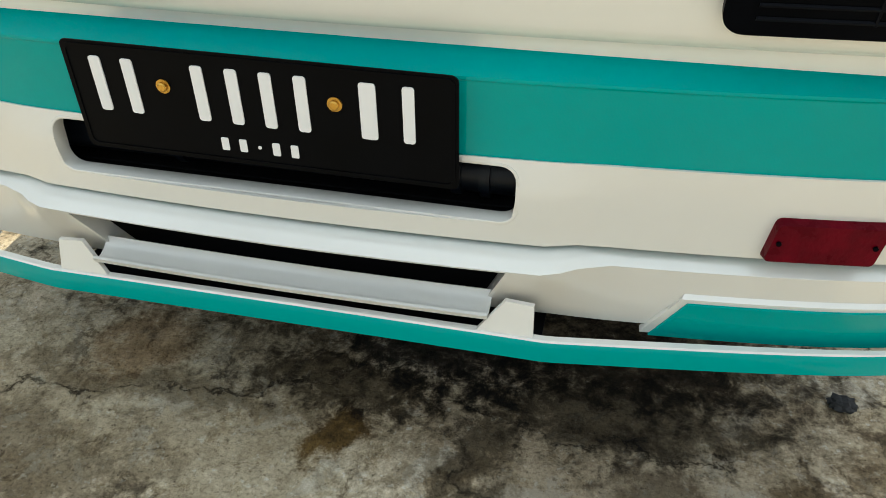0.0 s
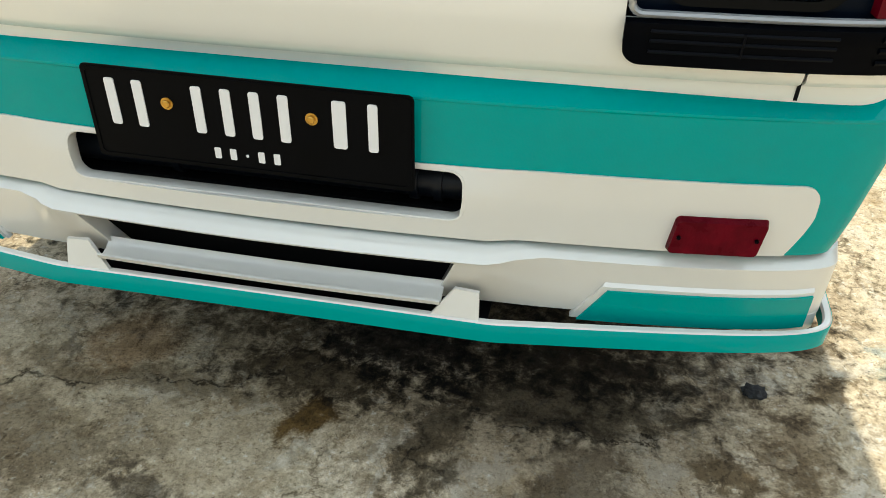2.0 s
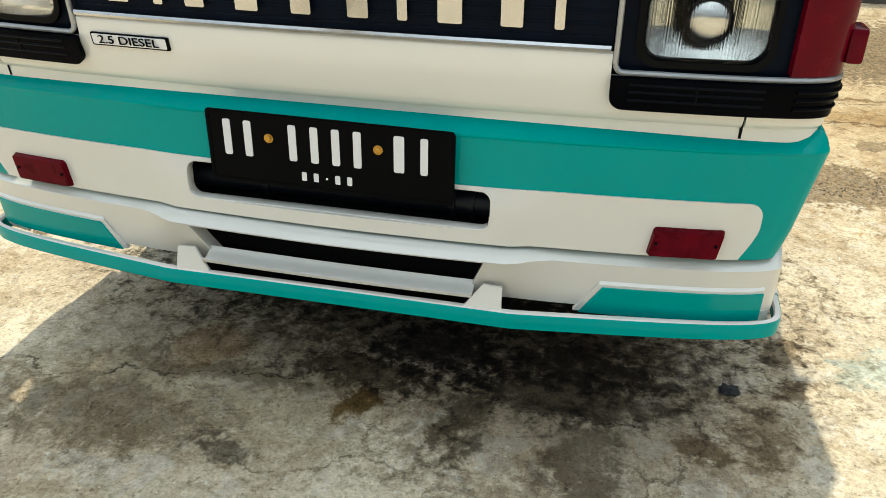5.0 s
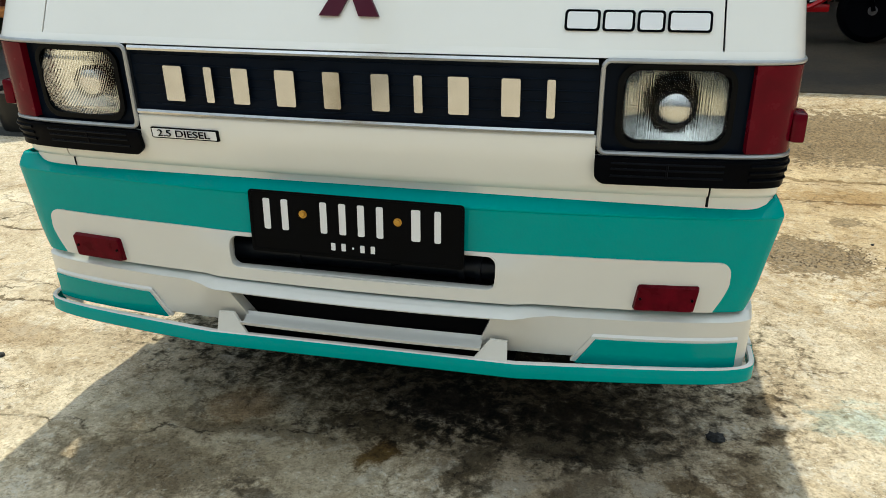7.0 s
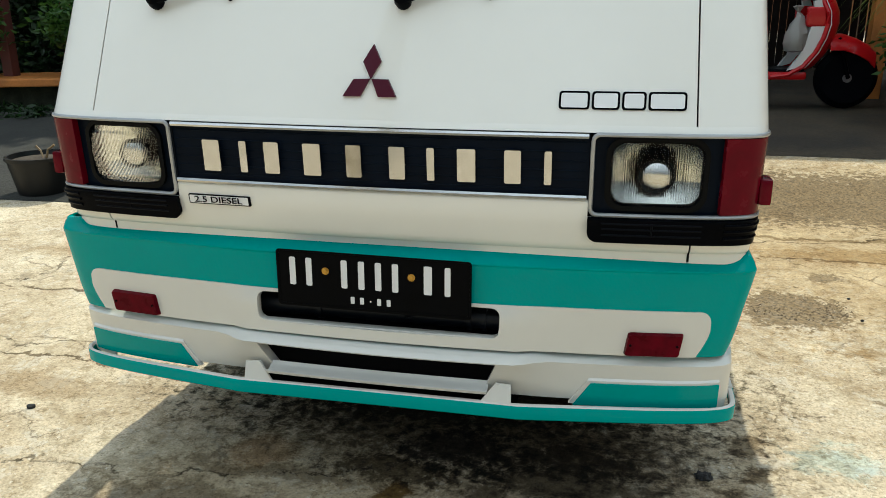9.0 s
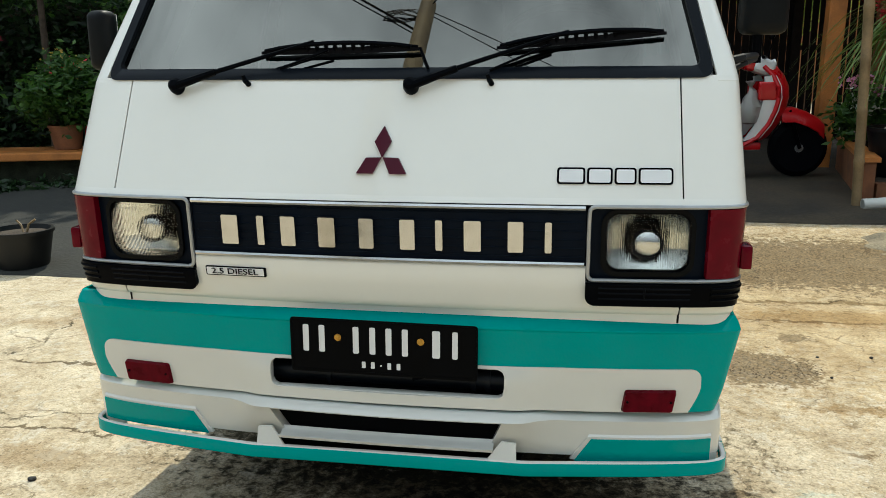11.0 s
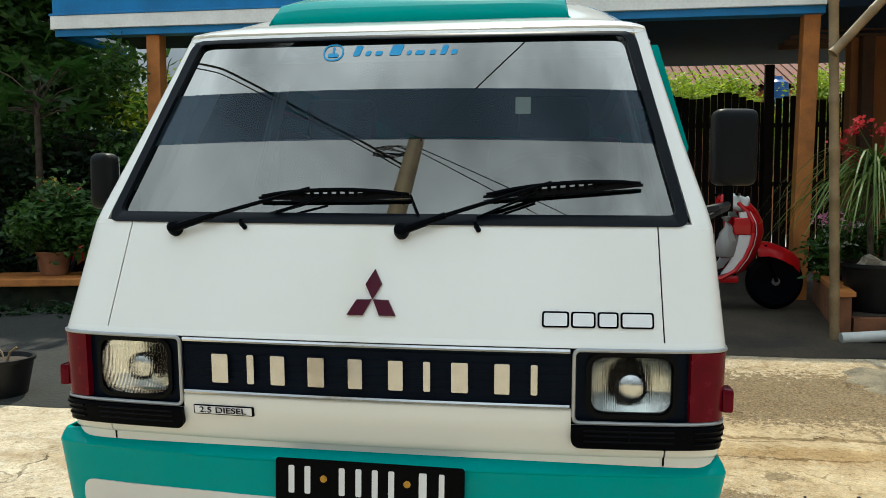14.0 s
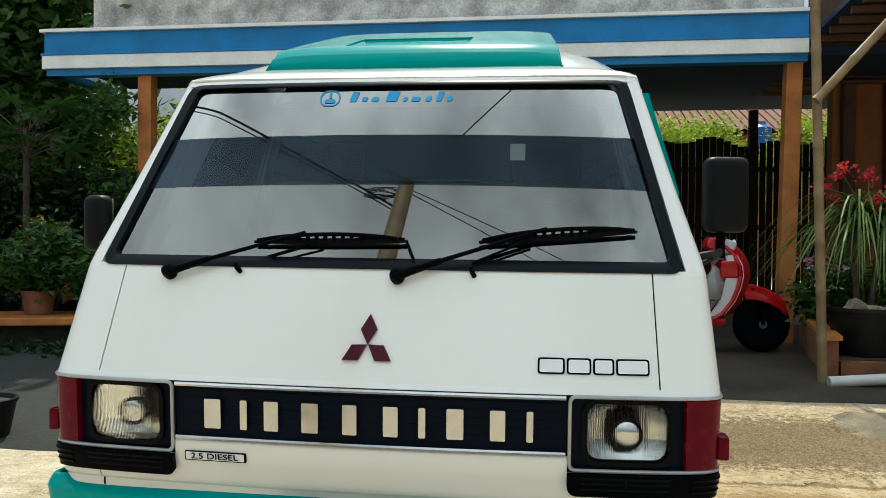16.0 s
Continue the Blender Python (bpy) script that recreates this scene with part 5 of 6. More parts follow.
def side_mirror(sx, c, size, label):
    mi = new("side_mirror")
    mi.parent = van
    tagged(mi, label)
    root = Vector((sx * 0.768, 0.33, 1.198))
    bm = bmesh.new()
    box(bm, root + Vector((sx * 0.004, 0, 0.01)), (0.030, 0.075, 0.080), 0.010)
    part("mirror_foot", bm, BLACK, mi, smooth=True)
    low = Vector(c) + Vector((-sx * 0.01, 0, -size[2] / 2 - 0.02))
    bm = bmesh.new()
    tube(bm, [root, root + Vector((sx * 0.05, -0.012, 0.012)), Vector((low.x, low.y, root.z + 0.018))], 0.010, 8)
    tube(bm, [root + Vector((0, 0, -0.03)), root + Vector((sx * 0.06, 0, 0.0)), Vector((low.x, low.y, root.z + 0.01))], 0.007, 8)
    part("mirror_arm", bm, ARM, mi, "dark metal arm", smooth=True)
    bm = bmesh.new()
    tube(bm, [Vector((low.x, low.y, root.z)), low, low + Vector((0, 0, 0.05))], 0.013, 10)
    part("mirror_post", bm, BLACK, mi, smooth=True)
    bm = boxed(c, size, 0.030, pose(0, 0, 0, 0, 0, sx * 8), 4)
    part("mirror_shell", bm, SHELL, mi, "black plastic shell", smooth=True)
    bm = boxed(Vector(c) + Vector((0, size[1] / 2, 0)), (size[0] * 0.86, 0.006, size[2] * 0.88), 0.002, pose(0, 0, 0, 0, 0, sx * 8))
    part("mirror_glass", bm, CHROME, mi, "mirror glass")


side_mirror(1, (0.890, 0.48, 1.370), (0.118, 0.07, 0.206), "tall black door mirror on a metal arm")
side_mirror(-1, (-0.948, 0.50, 1.275), (0.072, 0.07, 0.172), "tall black door mirror on a metal arm")

# ---- the yard: materials ----
BLUE = mat("blue_paint", (0.006, 0.20, 0.52), 0.4, vary=0.25, scale=3, fine=0.06)
FWHITE = mat("white_board_paint", (0.88, 0.88, 0.86), 0.5, vary=0.12, scale=3, fine=0.05)
PARAPET = mat("weathered_plaster", (0.60, 0.59, 0.57), 0.9, vary=0.55, scale=3.5, fine=0.25, bump=0.3, bump_scale=40)
ORANGE = mat("orange_wood", (0.50, 0.18, 0.035), 0.6, vary=0.35, scale=5, fine=0.1)
ORANGE_WALL = mat("orange_wall_paint", (0.33, 0.13, 0.045), 0.85, vary=0.25, scale=3, fine=0.06)
BROWN = mat("brown_wood", (0.085, 0.040, 0.020), 0.7, vary=0.4, scale=6, fine=0.15)
DARKWOOD = mat("dark_fence_wood", (0.014, 0.011, 0.010), 0.8, vary=0.4, scale=7, rnd=0.3, spec=0.15)
BAMBOO = mat("dry_bamboo", (0.27, 0.18, 0.085), 0.55, vary=0.35, scale=7, fine=0.12)
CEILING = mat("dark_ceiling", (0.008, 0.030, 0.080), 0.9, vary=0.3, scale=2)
GREEN_MASONRY = mat("dark_green_masonry", (0.030, 0.034, 0.020), 0.95, vary=0.5, scale=9, fine=0.3, bump=0.5, bump_scale=50, spec=0.2)
TERRA = mat("terracotta", (0.24, 0.095, 0.04), 0.8, vary=0.35, scale=9, fine=0.12)
POTBLK = mat("black_pot", (0.007, 0.0075, 0.008), 0.42, vary=0.35, scale=12, spec=0.3)
SOIL = mat("soil", (0.05, 0.035, 0.022), 0.95, vary=0.4, scale=20, bump=0.6, bump_scale=80)
SLABLT = mat("pale_concrete", (0.26, 0.215, 0.14), 0.9, vary=0.5, scale=7, fine=0.3, bump=0.6, bump_scale=60)
PVC = mat("white_pvc", (0.62, 0.62, 0.58), 0.45, vary=0.15, scale=8)
STONE = mat("pale_stone", (0.38, 0.32, 0.24), 0.9, vary=0.4, scale=14, bump=0.4, bump_scale=50)
DARKSTONE = mat("dark_stone", (0.03, 0.03, 0.03), 0.9, vary=0.4, scale=40, bump=0.8, bump_scale=120)
BARK = mat("bark", (0.085, 0.06, 0.04), 0.9, vary=0.5, scale=14, bump=0.6, bump_scale=50)
POLE = mat("pole_paint", (0.33, 0.27, 0.17), 0.7, vary=0.35, scale=4, fine=0.1)
CABLE = mat("cable_black", (0.008, 0.008, 0.008), 0.7)
TILES = mat("clay_roof_tile", (0.22, 0.075, 0.045), 0.8, vary=0.4, scale=10, fine=0.2)
RIM_DK = mat("dark_alloy", (0.26, 0.26, 0.27), 0.35, 0.6, vary=0.2, scale=20)
TANK = mat("blue_tank_plastic", (0.015, 0.10, 0.36), 0.45, vary=0.2, scale=4)
SCRED = mat("scooter_red", (0.50, 0.006, 0.010), 0.3, coat=0.3, spec=0.3, vary=0.1, scale=5)
SCWHITE = mat("scooter_white", (0.70, 0.70, 0.70), 0.3, coat=0.6)
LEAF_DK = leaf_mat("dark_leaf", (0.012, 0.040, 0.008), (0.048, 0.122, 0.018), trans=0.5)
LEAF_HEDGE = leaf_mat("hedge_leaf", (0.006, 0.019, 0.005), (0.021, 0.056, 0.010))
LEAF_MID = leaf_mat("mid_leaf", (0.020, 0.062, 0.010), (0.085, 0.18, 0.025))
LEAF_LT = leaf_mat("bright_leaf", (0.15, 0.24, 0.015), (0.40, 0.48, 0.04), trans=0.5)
LEAF_RED = leaf_mat("red_leaf", (0.10, 0.012, 0.02), (0.25, 0.03, 0.04))
GRASSY = leaf_mat("strap_leaf", (0.04, 0.10, 0.012), (0.20, 0.27, 0.045), trans=0.35)
FLOWER = leaf_mat("red_petal", (0.45, 0.02, 0.03), (0.75, 0.06, 0.06), trans=0.3)
PINK = leaf_mat("pink_petal", (0.50, 0.10, 0.28), (0.75, 0.35, 0.50), trans=0.3)
BAG = leaf_mat("thin_plastic", (0.34, 0.31, 0.29), (0.52, 0.49, 0.46), rough=0.25, trans=0.45)
WHITEFL = leaf_mat("white_petal", (0.6, 0.6, 0.5), (0.8, 0.8, 0.75), trans=0.3)
YELLOW = leaf_mat("yellow_petal", (0.45, 0.28, 0.04), (0.60, 0.42, 0.08), trans=0.3)
rng = np.random.RandomState(7)


def leaves(name, centres, size, material, parent=None, label="", droop=0.3, long=2.2):
    """One small folded blade at each centre, turned at random."""
    c = np.asarray(centres, float)
    k = len(c)
    d = rng.normal(size=(k, 3))
    d[:, 2] = d[:, 2] * 0.5 - droop
    d /= np.linalg.norm(d, axis=1)[:, None]
    side = np.cross(d, rng.normal(size=(k, 3)))
    side /= np.linalg.norm(side, axis=1)[:, None]
    up = np.cross(side, d)
    s = size * rng.uniform(0.6, 1.35, (k, 1))
    a, e = c, c + d * s * long
    mid = c + d * s * long * 0.45
    l, r = mid + side * s * 0.5 + up * s * 0.12, mid - side * s * 0.5 + up * s * 0.12
    v = np.stack([a, l, e, r], 1).reshape(-1, 3)
    f = [(4 * i, 4 * i + 1, 4 * i + 2) for i in range(k)] + [(4 * i, 4 * i + 2, 4 * i + 3) for i in range(k)]
    return mesh_ob(name, v.tolist(), f, material, parent, label, smooth=False)


def cloud(c, r, k, clumps=14):
    """Leaf places: clumps on the outside of an uneven oval."""
    out = []
    for _ in range(clumps):
        d = rng.normal(size=3)
        d /= np.linalg.norm(d)
        cc = np.array(c) + d * np.array(r) * rng.uniform(0.35, 1.0)
        q = rng.normal(size=(k // clumps, 3)) * np.array(r) * 0.26
        out.append(cc + q)
    return np.concatenate(out)


def tree(at, height, crown, k, leaf, size, label, name="tree", trunk=0.09, clumps=20):
    t = thing(name, at, label, "tree")
    bm = bmesh.new()
    top = Vector((0.1, 0.05, height))
    tube(bm, [(0, 0, -0.05), (0.04, 0.02, height * 0.4), top], trunk, 10, trunk * 0.45)
    for i in range(6):
        a = i * 1.05
        s = Vector((0.05, 0.03, height * (0.62 + 0.06 * i)))
        e = s + Vector((crown[0] * 0.55 * math.cos(a), crown[1] * 0.55 * math.sin(a), height - s.z + crown[2] * 0.2))
        tube(bm, [s, (s + e) / 2 + Vector((0, 0, 0.08)), e], trunk * 0.4, 6, trunk * 0.1)
    part("trunk", bm, BARK, t, "rough brown trunk", smooth=True)
    leaves("crown", cloud((0, 0, height), crown, k, clumps), size, leaf, t, "uneven leafy crown")
    return t


def pot(bm, c, r, h, lip=0.02):
    return lathe(bm, c, [(r * 0.70, 0), (r * 0.74, 0.005), (r * 0.95, h - lip), (r, h - lip), (r, h), (r * 0.90, h), (r * 0.86, h * 0.86)], 28)


# ---- carport ----
CY = 7.0
port = thing("carport", (0, CY, 0), "open carport with blue and white fascia and weathered parapet", "carport")
port.location = (0, 0, 0)
FX0, FX1 = -5.45, 3.06
for nm, z0, z1, y, m, lb in (("fascia_rail", 3.585, 3.625, CY - 0.06, FWHITE, "white top rail"), ("fascia_board", 3.325, 3.585, CY - 0.02, BLUE, "blue fascia board"),
                             ("fascia_step", 3.318, 3.345, CY - 0.05, BLUE, ""), ("fascia_band", 3.165, 3.318, CY - 0.04, FWHITE, "white fascia band"), ("fascia_edge", 3.085, 3.165, CY, BLUE, "blue lower edge")):
    part(nm, boxed(((FX0 + FX1) / 2, y + 0.08, (z0 + z1) / 2), (FX1 - FX0, 0.16, z1 - z0), 0.006), m, port, lb)
    part(nm, boxed((FX0 + 0.08 + (y - CY), (y + 8.3) / 2, (z0 + z1) / 2), (0.16, 8.3 - y - 0.02, z1 - z0), 0.006), m, port, lb)
part("parapet", boxed(((-4.95 + FX1) / 2, CY + 0.22, 4.12), (FX1 + 4.95, 0.14, 0.99), 0.01), PARAPET, port, "grey weathered parapet")
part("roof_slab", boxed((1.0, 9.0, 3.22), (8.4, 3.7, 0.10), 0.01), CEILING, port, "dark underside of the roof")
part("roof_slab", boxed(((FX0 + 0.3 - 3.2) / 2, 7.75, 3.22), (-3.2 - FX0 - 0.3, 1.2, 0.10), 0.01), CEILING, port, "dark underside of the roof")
for x, y, lean in ((2.925, CY + 0.15, 1.2), (-4.27, CY + 0.15, 0)):
    bm = boxed((x, y, 1.62), (0.165, 0.165, 3.10), 0.012, pose(0, 0, 0, 0, lean, 0))
    part("post", bm, ORANGE, port, "orange painted post")

# back fence
fence = thing("slat_fence", (0, 10.5, 0.1), "dark wooden slat fence at the back of the carport", "fence")
for x in steps(-5.2, 4.6, 98):
    h = 2.55 + 0.05 * math.sin(x * 7.3) + 0.04 * math.sin(x * 3.1)
    part("slat", boxed((x, 0, h / 2), (0.083 if x > 3.4 else 0.0945 if x > 2.2 else 0.0975, 0.02, h), 0.003, seg=1), DARKWOOD, fence)
for z in (0.35, 1.3, 2.15):
    part("rail", boxed((-0.3, 0.03, z), (10, 0.04, 0.07), 0.004), DARKWOOD, fence)
for x in (3.35, -0.4, -3.0):
    part("fence_post", boxed((x, -0.05, 1.5), (0.12, 0.10, 3.0), 0.006), DARKWOOD, fence, "tall dark post")

# beyond the fence
back = thing("neighbour_house", (2.5, 22, 0), "low neighbouring house with a clay tile roof", "house")
part("wall", boxed((0, 1.5, 2.1), (14, 3, 4.2), 0.02), ORANGE_WALL, back)
bm = bmesh.new()
for j in range(14):
    for i in range(60):
        cyl(bm, (-7.3 + i * 0.245, -0.6 + j * 0.22, 4.15 + j * 0.085), (-7.3 + i * 0.245, -0.35 + j * 0.22, 4.26 + j * 0.085), 0.12, 0.11, 6, False)
tagged(part("roof_tiles", bm, TILES, back, "weathered red clay tiles", smooth=True), kind="stuff")
tank = thing("water_tank", (4.45, 14.4, 0), "blue plastic water tank on a stand", "water tank")
bm = bmesh.new()
lathe(bm, (0, 0, 2.90), [(0.17, 0), (0.19, 0.02), (0.19, 0.16), (0.20, 0.17), (0.19, 0.18), (0.19, 0.32), (0.20, 0.33), (0.19, 0.34), (0.18, 0.46), (0.09, 0.52), (0.07, 0.58)], 28)
part("tank", bm, TANK, tank, smooth=True)
for x in (-0.13, 0.13):
    for y in (-0.13, 0.13):
        part("stand_leg", boxed((x, y, 1.45), (0.06, 0.06, 2.90), 0.004), BROWN, tank)
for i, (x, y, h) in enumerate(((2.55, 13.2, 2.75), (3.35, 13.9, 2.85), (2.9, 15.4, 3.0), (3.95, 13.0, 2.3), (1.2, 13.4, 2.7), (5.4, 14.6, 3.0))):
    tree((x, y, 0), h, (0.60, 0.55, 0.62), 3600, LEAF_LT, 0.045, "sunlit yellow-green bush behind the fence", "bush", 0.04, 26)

# ---- plants and ledge on one side ----
LZ = 0.40
ledge = thing("plant_ledge", (-5.0, 5.35, 0), "low masonry ledge with a flat orange coping", "ledge")
ledge.rotation_euler = (0, 0, radians(16))
ledge.location = (-5.0, 5.18, 0)
lz = lambda x, off=0.2: 5.18 + (x + 5.0) * math.tan(radians(16)) + off
part("ledge_body", boxed((-0.2, 0.35, 0.17), (4.6, 0.55, 0.38), 0.01), GREEN_MASONRY, ledge, "dark greenish masonry")
part("coping", boxed((-0.2, 0.30, LZ), (4.7, 0.72, 0.075), 0.012), ORANGE, ledge, "orange coping board")


def potted(at, r, h, m, k, crown, leaf, size, label, flowers=()):
    t = thing("potted_plant", at, label, "potted plant")
    part("pot", pot(bmesh.new(), (0, 0, 0), r, h), m, t, smooth=True)
    bm = bmesh.new()
    lathe(bm, (0, 0, h * 0.84), [(r * 0.87, 0), (r * 0.86, 0.01), (r * 0.3, 0.02)], 20)
    part("soil", bm, SOIL, t, smooth=True)
    if k:
        bm = bmesh.new()
        for i in range(9):
            a = i * 0.7
            tube(bm, [(0.03 * math.cos(a), 0.03 * math.sin(a), h * 0.8), (0.5 * crown[0] * math.cos(a), 0.5 * crown[1] * math.sin(a), h + crown[2]), (0.75 * crown[0] * math.cos(a), 0.75 * crown[1] * math.sin(a), h + 1.5 * crown[2])], 0.008, 5, 0.003)
        part("stem_bundle", bm, LEAF_MID, t)
        leaves("foliage", cloud((0, 0, h + crown[2] * 0.95), crown, k, 26), size, leaf, t)
    for fm, fk, lift in flowers:
        pts = cloud((0, 0, h + crown[2] * lift), (crown[0] * 0.8, crown[1] * 0.8, crown[2] * 0.5), fk * 14, fk)
        leaves("blossom", pts, size * 0.9, fm, t, droop=-0.2, long=1.3)
    return t


L0 = LZ + 0.038
potted((-4.62, lz(-4.62, 0.34), L0), 0.17, 0.24, TERRA, 3600, (0.36, 0.32, 0.32), LEAF_MID, 0.036, "bushy flowering plant in a terracotta pot on the ledge", ((FLOWER, 6, 1.4), (YELLOW, 4, 1.7)))
potted((-4.12, lz(-4.12, 0.34), L0), 0.18, 0.22, POTBLK, 1500, (0.31, 0.28, 0.24), LEAF_MID, 0.048, "low leafy green plant in a dark pot on the ledge")
potted((-5.72, lz(-5.72, 0.34), L0), 0.18, 0.24, POTBLK, 2800, (0.40, 0.34, 0.42), LEAF_MID, 0.042, "green plant with red blooms in a dark pot", ((FLOWER, 6, 1.5),))
potted((-6.35, lz(-6.35, 0.34), L0), 0.22, 0.3, TERRA, 2200, (0.5, 0.4, 0.7), LEAF_RED, 0.07, "red-leaved shrub in a terracotta pot")
p = potted((-2.98, 2.66, 0.004), 0.20, 0.24, POTBLK, 0, (0.1, 0.1, 0.1), LEAF_MID, 0.03, "black plastic pot with a dry twig on the concrete")
bm = bmesh.new()
tube(bm, [(0.04, 0, 0.2), (0.06, 0.01, 0.27), (0.10, 0.02, 0.30)], 0.008, 6)
tube(bm, [(0.03, 0, 0.2), (0.0, 0.02, 0.26), (-0.03, 0.02, 0.29)], 0.007, 6)
part("twig", bm, BAMBOO, p, "dry twig")
for i, (x, y, h, cr, k, lf, sz) in enumerate(((-6.6, 8.6, 2.7, (1.3, 1.0, 1.2), 4200, LEAF_MID, 0.075), (-5.3, 9.6, 2.3, (1.0, 0.9, 0.75), 4200, LEAF_LT, 0.055), (-8.4, 8.0, 3.4, (1.7, 1.2, 1.7), 9000, LEAF_DK, 0.09),
                                        (-8.6, 10.5, 4.6, (1.7, 1.4, 1.5), 5000, LEAF_MID, 0.09), (-5.5, 13.5, 2.2, (1.8, 1.2, 1.2), 5000, LEAF_LT, 0.08), (-9.5, 12.0, 4.0, (2.2, 1.6, 2.4), 6000, LEAF_DK, 0.10),
                                        (-3.2, 15.0, 2.6, (1.6, 1.2, 1.2), 5000, LEAF_LT, 0.08))):
    tree((x, y, 0), h, cr, k, lf, sz, "dense dark green garden tree" if lf is LEAF_DK else "sunlit green tree behind the garden", trunk=0.07, clumps=34)
tree((-7.3, 8.3, 0), 5.0, (2.4, 1.5, 1.7), 8000, LEAF_MID, 0.10, "tall spreading green tree", trunk=0.07, clumps=46)
tree((-6.9, 9.0, 0), 6.2, (2.6, 1.1, 0.9), 11000, LEAF_DK, 0.12, "tall spreading dark green tree", trunk=0.08, clumps=60)


def lobed_leaf(name, r):
    """A broad leaf with seven deep lobes, drooping at the tips."""
    verts, faces = [(0, 0, 0)], []
    for k in range(15):
        a = radians(-150 + 300 * k / 14)
        q = r * ((1.0 if k in (5, 7, 9) else 0.82) if k % 2 else 0.36)
        verts.append((q * math.sin(a), q * math.cos(a), -0.32 * q * q / r))
    faces = [(0, i + 1, i + 2) for i in range(14)]
    me = bpy.data.meshes.new(name)
    me.from_pydata(verts, [], faces)
    me.materials.append(LEAF_DK)
    return me


papaya = thing("broad_leaved_tree", (-5.55, 6.75, 0.1), "slim young tree with big lobed leaves on long stalks", "tree")
lobed = lobed_leaf("leaf", 0.30)
bm = bmesh.new()
tube(bm, [(0, 0, -0.05), (0.02, 0, 1.2), (0.0, 0.02, 2.35)], 0.05, 10, 0.035)
for i in range(26):
    a, lift = i * 2.4, rng.uniform(-0.25, 0.55)
    base = Vector((0, 0.02, 2.0 + 0.35 * i / 26))
    tip = base + Vector((0.62 * math.cos(a), 0.45 * math.sin(a) - 0.1, lift)) * rng.uniform(0.6, 1.1)
    tube(bm, [base, (base + tip) / 2 + Vector((0, 0, 0.06)), tip], 0.010, 5, 0.006)
    lf = new("leaf", lobed)
    lf.parent = papaya
    lf.matrix_local = Matrix.Translation(tip) @ pose(0, 0, 0, rng.uniform(5, 50), rng.uniform(-20, 20), math.degrees(a) - 90) @ Matrix.Scale(rng.uniform(0.7, 1.15), 4)
part("trunk", bm, BARK, papaya, "slim ringed trunk with leaf stalks", smooth=True)
hedge = thing("hedge", (0, 0, 0), "dense dark hedge behind the potted plants", "hedge", kind="stuff")
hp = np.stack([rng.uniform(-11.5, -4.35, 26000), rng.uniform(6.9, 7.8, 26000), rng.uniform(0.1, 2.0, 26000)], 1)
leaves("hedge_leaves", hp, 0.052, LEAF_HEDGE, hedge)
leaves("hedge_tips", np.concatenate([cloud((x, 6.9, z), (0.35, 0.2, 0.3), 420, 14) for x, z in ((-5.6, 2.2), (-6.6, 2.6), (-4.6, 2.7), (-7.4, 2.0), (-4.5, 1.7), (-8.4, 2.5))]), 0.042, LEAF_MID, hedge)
# dark box added within the leaves in place of the hedge's inner shade
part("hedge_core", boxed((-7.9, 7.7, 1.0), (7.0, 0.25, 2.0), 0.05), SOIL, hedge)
t = thing("garden_post", (-5.38, 5.40, LZ), "dark red wooden garden post overgrown with red leaves", "post")
part("shaft", boxed((0, 0, 0.56), (0.11, 0.11, 1.12), 0.008), mat("dark_red_wood", (0.09, 0.02, 0.012), 0.7, vary=0.3, scale=8), t)
leaves("red_leaves", cloud((0, 0, 1.15), (0.22, 0.2, 0.16), 260, 10), 0.05, LEAF_RED, t)

# ---- porch of the house on the other side ----
house = thing("house", (0, 0, 0), "orange-painted house with a dark boarded porch", "house")
part("wall", boxed((5.6, 8.9, 1.7), (3.4, 0.2, 3.4), 0.01), ORANGE_WALL, house, "orange front wall")
part("side_wall", boxed((7.2, 4.5, 1.7), (0.2, 9.0, 3.4), 0.01), ORANGE_WALL, house, "orange side wall")
for x, y in ((4.05, 8.7), (4.55, 8.7)):
    part("porch_column", boxed((x, y, 1.6), (0.14, 0.14, 3.2), 0.01), BROWN, house, "brown wooden column")
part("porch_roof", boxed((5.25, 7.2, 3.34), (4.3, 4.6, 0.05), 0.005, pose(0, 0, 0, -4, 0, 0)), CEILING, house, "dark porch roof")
for y in steps(5.2, 9.2, 14):
    part("rafter", boxed((5.2, y, 3.27 - (y - 7.2) * 0.07), (4.1, 0.05, 0.07), 0.004), BROWN, house)
part("porch_board", boxed((4.75, 7.12, 3.98), (3.3, 0.06, 1.25), 0.005), BROWN, house, "dark boards above the porch")
planter = thing("planter_box", (0, 0, 0), "orange tiled planter ledge along the porch", "planter")
for nm, o, z0, z1, m, lb in (("planter_side", [(2.60, 4.92), (2.70, 4.92), (3.12, 7.02), (3.02, 7.02)], 0.08, 0.44, TERRA, "terracotta side wall"), ("planter_cap", [(2.585, 4.90), (2.725, 4.90), (3.145, 7.03), (3.005, 7.03)], 0.44, 0.475, ORANGE, "orange cap"),
                             ("planter_front", [(2.72, 4.92), (4.60, 4.92), (4.60, 5.02), (2.72, 5.02)], 0.08, 0.27, TERRA, "terracotta front wall"), ("planter_bed", [(2.73, 5.03), (4.60, 5.03), (4.60, 7.0), (3.125, 7.0)], 0.08, 0.275, SOIL, "dark soil")):
    bm = bmesh.new()
    prism(bm, o, lambda u, v, d, z0=z0: Vector((u, v, z0 + d)), z1 - z0)
    part(nm, bm, m, planter, lb)


